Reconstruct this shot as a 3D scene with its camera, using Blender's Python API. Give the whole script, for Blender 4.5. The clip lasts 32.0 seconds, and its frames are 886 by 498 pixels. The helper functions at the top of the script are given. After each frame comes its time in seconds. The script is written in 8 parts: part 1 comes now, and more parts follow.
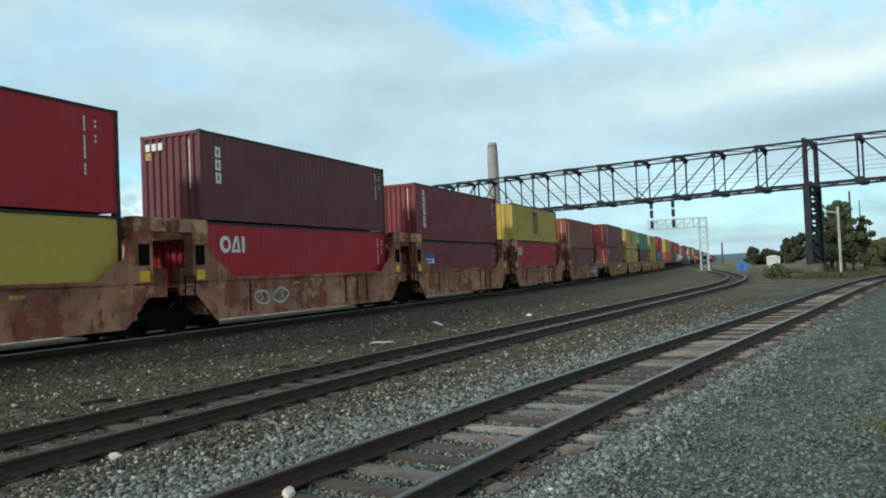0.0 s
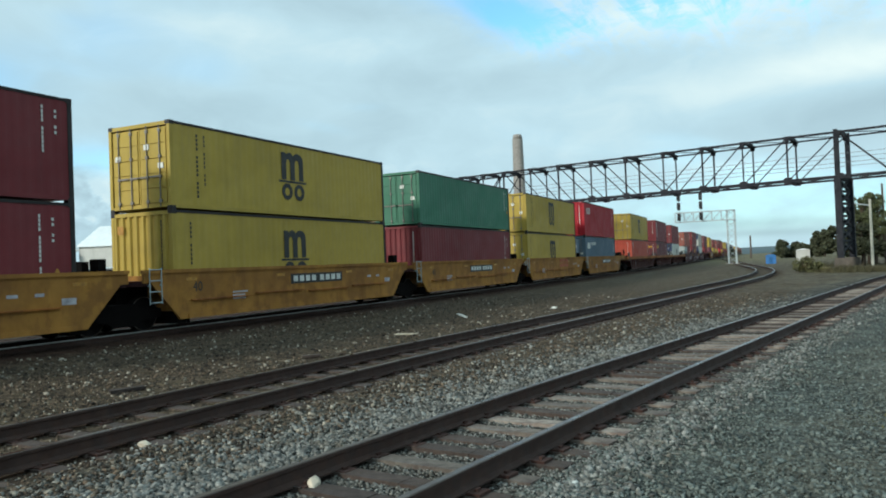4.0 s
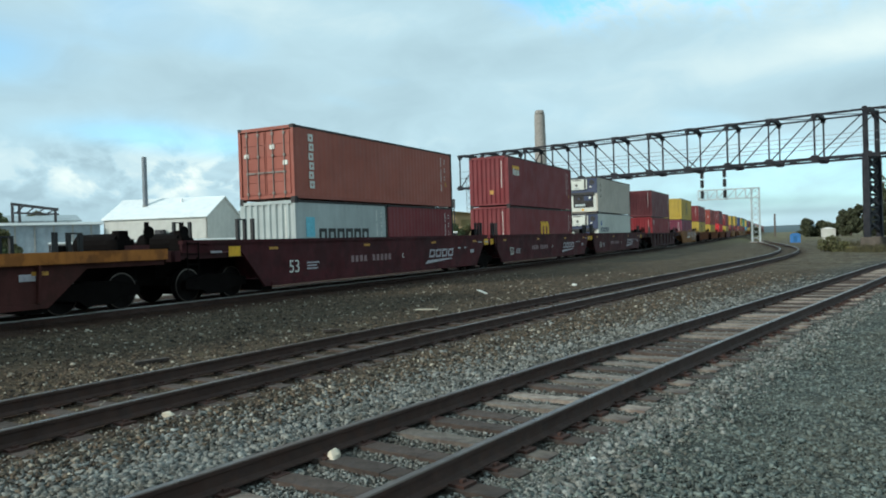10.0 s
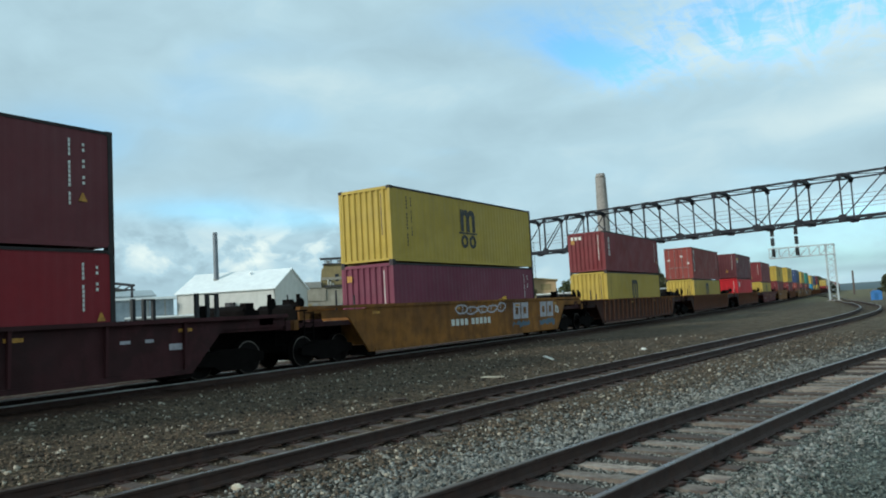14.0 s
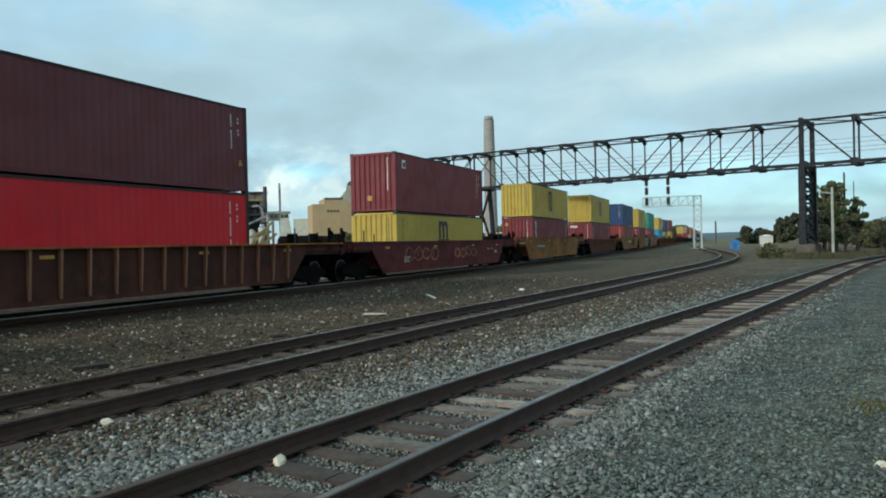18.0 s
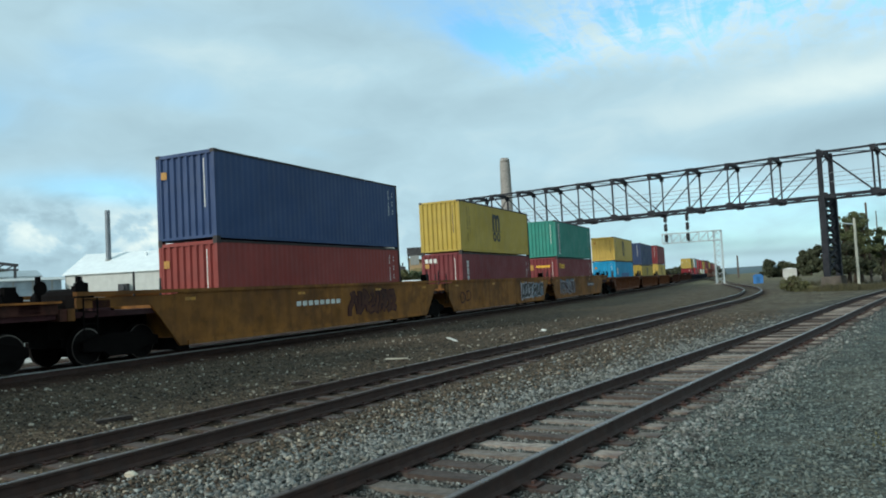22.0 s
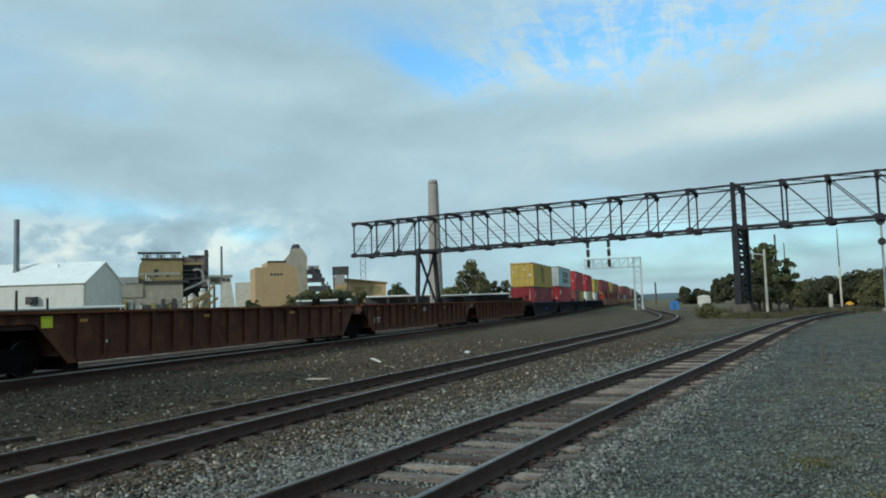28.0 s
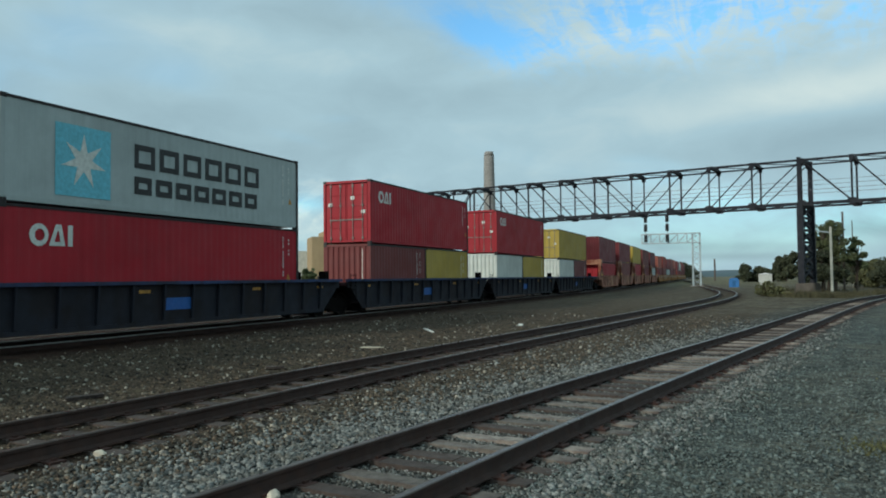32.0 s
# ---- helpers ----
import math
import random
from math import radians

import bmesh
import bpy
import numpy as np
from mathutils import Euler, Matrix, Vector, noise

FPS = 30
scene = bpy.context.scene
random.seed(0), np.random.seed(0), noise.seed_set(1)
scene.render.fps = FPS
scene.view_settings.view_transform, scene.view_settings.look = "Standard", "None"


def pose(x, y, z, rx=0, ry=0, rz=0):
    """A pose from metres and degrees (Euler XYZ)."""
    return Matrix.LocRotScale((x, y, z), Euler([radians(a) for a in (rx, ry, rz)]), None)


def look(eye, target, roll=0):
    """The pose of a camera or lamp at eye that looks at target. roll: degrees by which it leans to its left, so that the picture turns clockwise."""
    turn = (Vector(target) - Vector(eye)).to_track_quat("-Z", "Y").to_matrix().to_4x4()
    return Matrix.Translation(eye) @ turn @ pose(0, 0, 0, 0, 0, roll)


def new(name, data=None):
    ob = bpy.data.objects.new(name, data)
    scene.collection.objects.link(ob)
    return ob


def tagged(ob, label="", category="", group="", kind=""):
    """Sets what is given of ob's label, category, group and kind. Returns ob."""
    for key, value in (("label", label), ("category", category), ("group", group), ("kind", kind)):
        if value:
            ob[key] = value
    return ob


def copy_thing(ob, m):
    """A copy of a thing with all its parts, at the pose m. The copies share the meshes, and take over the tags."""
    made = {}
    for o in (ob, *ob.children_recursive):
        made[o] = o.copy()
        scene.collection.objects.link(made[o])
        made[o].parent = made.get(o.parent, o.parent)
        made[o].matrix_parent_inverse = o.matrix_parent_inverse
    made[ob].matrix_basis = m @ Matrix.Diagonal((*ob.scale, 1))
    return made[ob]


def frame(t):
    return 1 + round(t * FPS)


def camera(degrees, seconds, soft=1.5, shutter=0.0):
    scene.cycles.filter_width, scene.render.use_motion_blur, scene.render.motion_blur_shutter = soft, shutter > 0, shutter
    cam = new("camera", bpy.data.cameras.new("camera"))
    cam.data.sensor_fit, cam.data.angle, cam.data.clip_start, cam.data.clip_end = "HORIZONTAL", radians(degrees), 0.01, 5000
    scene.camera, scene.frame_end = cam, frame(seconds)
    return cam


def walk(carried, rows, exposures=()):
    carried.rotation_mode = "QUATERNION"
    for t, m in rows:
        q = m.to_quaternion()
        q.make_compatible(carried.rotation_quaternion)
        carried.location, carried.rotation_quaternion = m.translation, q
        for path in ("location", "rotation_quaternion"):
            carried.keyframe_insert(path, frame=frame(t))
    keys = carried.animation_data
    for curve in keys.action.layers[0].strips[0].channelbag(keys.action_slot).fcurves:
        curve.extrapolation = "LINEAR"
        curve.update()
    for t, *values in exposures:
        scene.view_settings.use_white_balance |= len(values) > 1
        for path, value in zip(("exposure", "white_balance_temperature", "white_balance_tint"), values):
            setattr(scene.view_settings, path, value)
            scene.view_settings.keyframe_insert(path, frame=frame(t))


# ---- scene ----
import functools

cam = camera(60.13, 32.0, soft=1.9)
EYE = 1.75  # eye over the near track's rail tops
# t, tilt, lean, turn: a hand-held camera that stands at one spot
ROWS = [
    (0, 91.65, 2.47, 23.84),
    (0.5, 89.63, 1.96, 23.77),
    (1, 89.26, 1.91, 25.34),
    (1.5, 89.05, 1.89, 25.72),
    (2, 88.69, 2.17, 25.53),
    (2.5, 90.29, 1.54, 26.98),
    (3, 90.70, 2.27, 25.52),
    (3.5, 91.00, 2.71, 25.49),
    (5.5, 90.90, -0.42, 26.15),
    (6, 90.57, 0.37, 24.82),
    (6.5, 90.27, 0.74, 24.99),
    (7, 87.78, 0.76, 26.48),
    (7.5, 87.64, 0.58, 26.78),
    (8, 88.00, 1.32, 26.65),
    (8.5, 88.82, 1.45, 26.80),
    (9, 89.40, 1.53, 27.12),
    (9.5, 89.38, 1.41, 27.16),
    (10, 89.40, 1.80, 27.21),
    (10.5, 89.70, 2.85, 28.36),
    (11, 90.33, 3.04, 27.89),
    (11.5, 90.19, 3.28, 27.30),
    (12, 90.47, 4.07, 26.94),
    (12.5, 92.33, 4.11, 26.48),
    (13, 93.25, 4.50, 28.98),
    (13.5, 94.29, 3.24, 33.01),
    (14, 94.60, 3.14, 32.00),
    (14.5, 93.96, 2.44, 31.04),
    (16.5, 92.24, 1.20, 26.62),
    (17, 91.13, 0.52, 22.77),
    (17.5, 89.08, 1.02, 22.64),
    (18, 89.62, 1.37, 23.38),
    (18.5, 91.02, 2.09, 23.27),
    (19, 91.99, 2.84, 24.15),
    (19.5, 92.26, 2.79, 24.66),
    (20, 92.19, 2.78, 24.57),
    (20.5, 92.61, 2.64, 24.51),
    (21, 92.72, 2.64, 24.57),
    (21.5, 92.88, 2.98, 24.81),
    (22, 92.88, 3.00, 24.87),
    (22.5, 92.89, 2.99, 24.92),
    (23, 93.01, 3.19, 25.23),
    (23.5, 93.15, 3.23, 25.40),
    (24, 93.22, 3.06, 25.14),
    (24.5, 92.92, 2.68, 25.07),
    (25, 89.62, 1.81, 24.89),
    (25.5, 89.64, 2.00, 25.21),
    (27.5, 92.44, 2.13, 22.17),
    (28, 94.19, 1.84, 19.28),
    (28.5, 94.06, 1.95, 19.96),
    (29, 93.52, 1.48, 20.42),
    (29.5, 93.53, 1.04, 20.25),
    (30, 93.57, 1.20, 20.25),
    (30.5, 93.30, 1.84, 20.76),
    (31, 92.22, 1.87, 20.86),
    (31.5, 92.73, 0.02, 22.92),
    (32, 92.17, 0.62, 23.30),
]
walk(cam, [(t, pose(0, 0, EYE, rx, ry, rz)) for t, rx, ry, rz in ROWS],
     [(0, 0.05, 5950, 5), (13, 0.04, 5900, 4), (14, -0.1, 5850, 4), (16.5, -0.22, 5850, 3), (17.5, -0.16, 5850, 3), (19, 0.02, 5900, 4), (20, -0.04, 5850, 4), (25, -0.1, 5850, 3), (28, -0.3, 5850, 4), (29, -0.43, 5800, 3), (30, -0.51, 5800, 3), (31, -0.5, 5800, 3), (32, -0.37, 5850, 3)])

# ---- light ----
SUN_ROT, SUN_EL = radians(205), radians(23)


def sky_world():
    w = bpy.data.worlds.new("sky")
    scene.world = w
    w.use_nodes = True
    nt = w.node_tree
    nt.nodes.clear()
    N = lambda kind, **kw: node(nt, kind, **kw)
    out = N("ShaderNodeOutputWorld")
    bg = N("ShaderNodeBackground")
    nt.links.new(bg.outputs[0], out.inputs[0])
    sky = N("ShaderNodeTexSky", sky_type="NISHITA", sun_disc=False, sun_elevation=SUN_EL, sun_rotation=SUN_ROT, air_density=1.0, dust_density=0.6, ozone_density=1.6)
    tc = N("ShaderNodeTexCoord")
    sep = N("ShaderNodeSeparateXYZ")
    nt.links.new(tc.outputs["Generated"], sep.inputs[0])
    X, Y, Z = sep.outputs

    def m(op, a, b=0.0, c=0.0, clamp=False):
        n = N("ShaderNodeMath", operation=op, use_clamp=clamp)
        for i, v in enumerate((a, b, c)):
            if isinstance(v, (int, float)):
                n.inputs[i].default_value = v
            else:
                nt.links.new(v, n.inputs[i])
        return n.outputs[0]

    def ramp(v, a, b, lo=0.0, hi=1.0):
        n = N("ShaderNodeMapRange", interpolation_type="SMOOTHSTEP")
        nt.links.new(v, n.inputs[0])
        for i, x in enumerate((a, b, lo, hi)):
            n.inputs[i + 1].default_value = x
        return n.outputs[0]

    def noise_at(vec, scale, detail, rough, dist=0.0, off=(0, 0, 0), stretch=(1, 1, 1)):
        mp = N("ShaderNodeMapping")
        mp.inputs["Location"].default_value = off
        mp.inputs["Scale"].default_value = stretch
        nt.links.new(vec, mp.inputs[0])
        n = N("ShaderNodeTexNoise")
        n.inputs["Scale"].default_value, n.inputs["Detail"].default_value, n.inputs["Roughness"].default_value, n.inputs["Distortion"].default_value = scale, detail, rough, dist
        nt.links.new(mp.outputs[0], n.inputs["Vector"])
        return n.outputs["Fac"]

    az = m("ARCTAN2", X, Y)          # to the right of the far track
    el = m("ARCSINE", Z)
    flat = m("SQRT", m("ADD", m("MULTIPLY", X, X), m("MULTIPLY", Y, Y)))
    up = m("ADD", m("MAXIMUM", Z, 0.0), 0.16)
    cxy = N("ShaderNodeCombineXYZ")
    nt.links.new(m("DIVIDE", X, up), cxy.inputs[0])
    nt.links.new(m("DIVIDE", Y, up), cxy.inputs[1])
    layer = cxy.outputs[0]
    cdir = N("ShaderNodeCombineXYZ")
    nt.links.new(az, cdir.inputs[0])
    nt.links.new(el, cdir.inputs[1])
    dome = cdir.outputs[0]

    def blob(a, e, ra, re, tilt=0.0):
        """A soft oval of the sky round azimuth a and elevation e (degrees)."""
        da = m("SUBTRACT", az, radians(a))
        de = m("SUBTRACT", m("SUBTRACT", el, radians(e)), m("MULTIPLY", da, tilt))
        q = m("ADD", m("POWER", m("DIVIDE", m("ABSOLUTE", da), radians(ra)), 2.0), m("POWER", m("DIVIDE", m("ABSOLUTE", de), radians(re)), 2.0))
        return m("POWER", 2.718, m("MULTIPLY", q, -1.0))

    big = noise_at(dome, 3.0, 3, 0.45, 0.4, (1.3, 0.4, 0), (1, 2.4, 1))
    fine = noise_at(dome, 11.0, 6, 0.55, 0.5, (4.3, 2.1, 0), (1, 2.0, 1))
    streak = noise_at(layer, 9.0, 6, 0.62, 0.6, (0.7, 2.9, 0), (1.0, 0.55, 1))
    ripple = noise_at(dome, 44.0, 5, 0.6, 1.2, (2.2, 0.6, 0), (0.6, 1.5, 1))
    # openings in the cover
    total = lambda items: functools.reduce(lambda p, q: m("ADD", p, q), [m("MULTIPLY", blob(*i[:-1]), i[-1]) for i in items])
    gap = total([(-20.2, 17.8, 3.2, 1.5, -0.35, 0.95), (-25, 21.0, 9, 2.2, 0.0, 0.42), (-58, 13.0, 7, 3.0, 0.0, 0.5), (-42.5, 7.2, 7.0, 1.0, 0.0, 0.5), (-33.0, 5.6, 3.0, 0.7, 0.0, 0.4), (-34.2, 10.4, 3.0, 0.6, -0.2, 0.2), (-31, 11.8, 2.2, 0.5, 0.0, 0.2),
                 (-50, 8.2, 6, 1.0, 0.0, 0.45), (0, 3.4, 18, 2.6, 0.0, 0.42), (-66, 6, 8, 2, 0.0, 0.4), (-45, 19.5, 7, 1.6, 0.0, 0.25)])
    high = total([(-1, 19.0, 17, 3.9, 0.0, 1.0), (-14, 17.0, 6, 1.8, 0.2, 0.35)])
    feather = noise_at(layer, 5.5, 7, 0.66, 1.1, (3.1, 1.7, 0), (1.5, 0.35, 1))
    wisp = m("MULTIPLY", high, m("ADD", ramp(feather, 0.34, 0.66, 0.25, 0.95), ramp(ripple, 0.32, 0.68, -0.16, 0.3)))
    gap = m("ADD", m("MULTIPLY", gap, m("ADD", 0.45, fine)), wisp)
    gap = m("ADD", gap, ramp(big, 0.52, 0.78, 0, 0.42))
    dens = m("SUBTRACT", 1.0, ramp(gap, 0.05, 1.05, 0.0, 0.93))
    # grey undersides, bright sunlit crests
    crest = total([(5, 12.2, 12, 1.7, 0.06, 0.4), (-35.8, 5.0, 2.2, 0.9, 0.0, 0.3), (-45.7, 4.7, 2.0, 0.9, 0.0, 0.3), (-52, 5.0, 2.0, 0.8, 0.0, 0.4), (-38, 17.0, 9, 1.5, -0.1, 0.16), (-30.5, 15.5, 8, 1.2, 0.0, 0.12), (-33, 3.4, 5, 1.0, 0.0, 0.1)])
    shade = total([(4, 9.2, 13, 1.6, 0.05, 0.2), (-26, 14.0, 9, 2.0, -0.1, 0.12), (-42, 11, 10, 3, 0.0, 0.1), (-52, 15, 16, 7, 0.0, 0.09), (-39, 4.6, 2.0, 1.2, 0.0, 0.16), (-48.5, 4.4, 2.0, 1.2, 0.0, 0.18), (7, 3.0, 5, 0.6, 0.0, 0.45), (9.5, 4.2, 5, 0.9, 0.05, 0.3), (-4, 2.0, 6, 0.4, 0.0, 0.4), (-7, 2.6, 3, 0.35, 0.0, 0.4), (-3, 1.3, 5, 0.3, 0.0, 0.35)])
    puffs = m("MULTIPLY", m("SUBTRACT", fine, 0.5), m("ADD", 0.35, m("MULTIPLY", blob(-44, 4.5, 14, 2.6), 1.6)))
    light = m("ADD", m("ADD", 0.47, puffs), m("MULTIPLY", m("SUBTRACT", big, 0.5), 0.5))
    heap = noise_at(dome, 17.0, 7, 0.52, 0.3, (7.7, 3.3, 0), (1, 1.35, 1))
    light = m("ADD", light, m("MULTIPLY", blob(-44, 5.0, 16, 2.6), m("SUBTRACT", ramp(heap, 0.43, 0.57, 0.0, 0.5), 0.2)))
    light = m("ADD", light, m("MULTIPLY", blob(-2, 4.5, 22, 3.2), 0.04))
    light = m("ADD", light, m("MULTIPLY", high, 0.3))
    light = m("SUBTRACT", m("ADD", light, crest), shade, clamp=True)
    cr = N("ShaderNodeValToRGB")
    cr.color_ramp.elements[0].position, cr.color_ramp.elements[0].color = 0.0, (0.36, 0.47, 0.51, 1)
    cr.color_ramp.elements[1].position, cr.color_ramp.elements[1].color = 1.0, (1.0, 1.04, 0.93, 1)
    e = cr.color_ramp.elements.new(0.5)
    e.color = (0.57, 0.73, 0.77, 1)
    nt.links.new(light, cr.inputs[0])
    scale = N("ShaderNodeVectorMath", operation="SCALE")
    nt.links.new(sky.outputs[0], scale.inputs[0])
    scale.inputs["Scale"].default_value = 0.15
    mix = N("ShaderNodeMix", data_type="RGBA")
    nt.links.new(dens, mix.inputs["Factor"])
    air = N("ShaderNodeMix", data_type="RGBA", blend_type="MULTIPLY")
    air.inputs["Factor"].default_value = 1.0
    air.inputs["B"].default_value = (1.1, 1.62, 1.75, 1)
    nt.links.new(scale.outputs[0], air.inputs["A"])
    nt.links.new(air.outputs["Result"], mix.inputs["A"])
    nt.links.new(cr.outputs[0], mix.inputs["B"])
    nt.links.new(mix.outputs["Result"], bg.inputs[0])
    bg.inputs[1].default_value = 1.0


def node(nt, kind, **kw):
    n = nt.nodes.new(kind)
    for k, v in kw.items():
        setattr(n, k, v)
    return n


sky_world()
sun = new("sun", bpy.data.lights.new("sun", "SUN"))
sun.data.energy, sun.data.angle, sun.data.color = 3.0, radians(7), (1.0, 0.92, 0.79)
sun.matrix_world = look((0, 0, 60), (60 * math.cos(SUN_EL) * -math.sin(SUN_ROT), 60 * math.cos(SUN_EL) * -math.cos(SUN_ROT), 60 - 60 * math.sin(SUN_EL)))

# ---- materials ----
def rgb(r, g, b):
    """Linear colour from display values 0 to 255."""
    f = lambda c: c / 12.92 if c <= 0.04045 else ((c + 0.055) / 1.055) ** 2.4
    return tuple(f(v / 255) for v in (r, g, b)) + (1.0,)


def material(name, base, rough=0.7, metal=0.0, alt=None, grain=6.0, stain=0.6, stain_color=None, bump=0.15, bump_scale=40.0, per_object=0.0, per_island=0.0, streaks=0.0, patches=0.0, patch_color=None, gloss=0.5):
    """A worn surface: grain and stains at two scales, fine relief, and some spread from thing to thing."""
    mat = bpy.data.materials.new(name)
    mat.use_nodes = True
    nt = mat.node_tree
    N = lambda kind, **kw: node(nt, kind, **kw)
    L = nt.links.new
    bsdf = nt.nodes["Principled BSDF"]
    bsdf.inputs["Metallic"].default_value = metal
    bsdf.inputs["Specular IOR Level"].default_value = gloss
    tc = N("ShaderNodeTexCoord")
    vec = tc.outputs["Object"]

    def noise_f(scale, detail=5, rough_=0.6, stretch=None):
        v = vec
        if stretch:
            mp = N("ShaderNodeMapping")
            mp.inputs["Scale"].default_value = stretch
            L(vec, mp.inputs[0])
            v = mp.outputs[0]
        n = N("ShaderNodeTexNoise")
        n.inputs["Scale"].default_value, n.inputs["Detail"].default_value, n.inputs["Roughness"].default_value = scale, detail, rough_
        L(v, n.inputs["Vector"])
        return n.outputs["Fac"]

    def mapr(v, a, b, lo, hi):
        n = N("ShaderNodeMapRange", clamp=True)
        L(v, n.inputs[0])
        for i, x in enumerate((a, b, lo, hi)):
            n.inputs[i + 1].default_value = x
        return n.outputs[0]

    def mixc(f, a, b, kind="MIX"):
        n = N("ShaderNodeMix", data_type="RGBA", blend_type=kind)
        for key, v in (("Factor", f), ("A", a), ("B", b)):
            if isinstance(v, (int, float)):
                n.inputs[key].default_value = v
            elif isinstance(v, tuple):
                n.inputs[key].default_value = v
            else:
                L(v, n.inputs[key])
        return n.outputs["Result"]

    base = tuple(base)
    alt = tuple(alt) if alt else tuple(c * 0.72 for c in base[:3]) + (1,)
    col = mixc(mapr(noise_f(grain, 6, 0.65), 0.35, 0.68, 0, 1), base, alt)
    sc = tuple(stain_color) if stain_color else tuple(c * 0.5 for c in base[:3]) + (1,)
    if stain:
        col = mixc(mapr(noise_f(grain * 0.13, 4, 0.6), 0.48, 0.7, 0, stain), col, sc)
    if streaks:
        col = mixc(mapr(noise_f(2.2, 5, 0.6, (1, 1, 0.12)), 0.52, 0.72, 0, streaks), col, sc)
    if patches:
        col = mixc(mapr(noise_f(1.1, 5, 0.62), 0.53, 0.59, 0, patches), col, tuple(patch_color) if patch_color else sc)
        col = mixc(mapr(noise_f(3.1, 4, 0.6, (1, 1, 0.5)), 0.57, 0.63, 0, patches * 0.8), col, sc)
    if per_object or per_island:
        src = N("ShaderNodeObjectInfo").outputs["Random"] if per_object else N("ShaderNodeNewGeometry").outputs["Random Per Island"]
        k = per_object or per_island
        hsv = N("ShaderNodeHueSaturation")
        L(mapr(src, 0, 1, 1 - k, 1 + k), hsv.inputs["Value"])
        L(col, hsv.inputs["Color"])
        col = hsv.outputs[0]
    L(col, bsdf.inputs["Base Color"])
    L(mapr(noise_f(grain * 0.6, 4), 0.3, 0.7, max(0.05, rough - 0.12), min(1, rough + 0.12)), bsdf.inputs["Roughness"])
    if bump:
        b = N("ShaderNodeBump")
        b.inputs["Strength"].default_value, b.inputs["Distance"].default_value = bump, 0.02
        L(noise_f(bump_scale, 4), b.inputs["Height"])
        L(b.outputs[0], bsdf.inputs["Normal"])
    return mat


MAT = {}


def paint(name, r, g, b, **kw):
    """Container paint: faded, chalky, with rust-brown runs."""
    MAT[name] = material(name + "_paint", rgb(r, g, b), rough=0.62, alt=tuple(c * 0.86 for c in rgb(r, g, b)[:3]) + (1,), grain=1.6, stain=0.3, streaks=0.26, bump=0.06, bump_scale=14, per_object=0.05, gloss=0.36, **kw)


paint("maroon", 113, 42, 46)
paint("darkmaroon", 98, 46, 51)
paint("brownmaroon", 114, 53, 50)
paint("red", 160, 25, 38)
paint("brightred", 194, 24, 36)
paint("redbrown", 134, 55, 48)
paint("orange", 150, 84, 70)
paint("rustbrown", 140, 70, 54)
paint("crimson", 126, 27, 36)
paint("orangered", 172, 72, 52)
paint("yellow", 178, 152, 64)
paint("paleyellow", 194, 164, 80)
paint("green", 66, 116, 92)
paint("seagreen", 56, 132, 116)
paint("blue", 46, 66, 104)
paint("navy", 45, 60, 92)
paint("lightblue", 40, 146, 190)
paint("slate", 84, 104, 120)
paint("grey", 172, 180, 178)
paint("white", 205, 207, 198)
paint("beige_white", 184, 175, 162)
paint("purple", 114, 50, 70)
MAT["unit_navy"] = material("navy_unit_paint", rgb(34, 50, 84), 0.55, grain=5, stain=0.3, bump=0.05)
MAT["casting"] = material("casting_dark_steel", rgb(40, 34, 34), 0.6, 0.3, bump=0.1)
MAT["white_mark"] = material("white_mark", rgb(222, 222, 214), 0.6, alt=rgb(190, 190, 182), grain=9, stain=0.25, bump=0)
MAT["black_mark"] = material("black_mark", rgb(38, 38, 38), 0.6, grain=9, stain=0.2, bump=0)
MAT["yellow_mark"] = material("yellow_mark", rgb(232, 178, 36), 0.6, grain=9, stain=0.2, bump=0)
MAT["teal_mark"] = material("teal_mark", rgb(70, 160, 176), 0.6, grain=9, stain=0.2, bump=0)
MAT["blue_mark"] = material("blue_mark", rgb(40, 90, 160), 0.6, grain=9, stain=0.2, bump=0)
MAT["star_mark"] = material("light_blue_panel", rgb(120, 196, 214), 0.6, grain=9, stain=0.2, bump=0)
MAT["dark_blue_panel"] = material("dark_blue_panel", rgb(30, 96, 150), 0.6, grain=5, stain=0.3, bump=0)
MAT["wheel"] = material("wheel_steel", rgb(22, 18, 17), 0.85, 0.1, bump=0.1, gloss=0.15)
MAT["tread"] = material("wheel_tread", rgb(96, 88, 82), 0.4, 0.8, bump=0)
MAT["rod"] = material("worn_lock_rod", rgb(128, 122, 116), 0.6, 0.3, grain=5, bump=0.05)
MAT["amber_mark"] = material("dirty_amber_reflector", rgb(196, 142, 44), 0.55, alt=rgb(140, 98, 40), grain=9, stain=0.5, bump=0)
MAT["silver_mark"] = material("silver_spray", rgb(186, 182, 186), 0.6, alt=rgb(140, 136, 142), grain=4, stain=0.4, bump=0)
MAT["dim_mark"] = material("faded_stencil", rgb(146, 124, 124), 0.7, alt=rgb(110, 84, 86), grain=8, stain=0.4, bump=0)
MAT["red_mark"] = material("faded_red_mark", rgb(172, 66, 38), 0.6, alt=rgb(150, 70, 44), grain=6, stain=0.3, bump=0)
MAT["truck"] = material("truck_grime", rgb(17, 14, 13), 0.95, 0.0, bump=0.3, gloss=0.08)


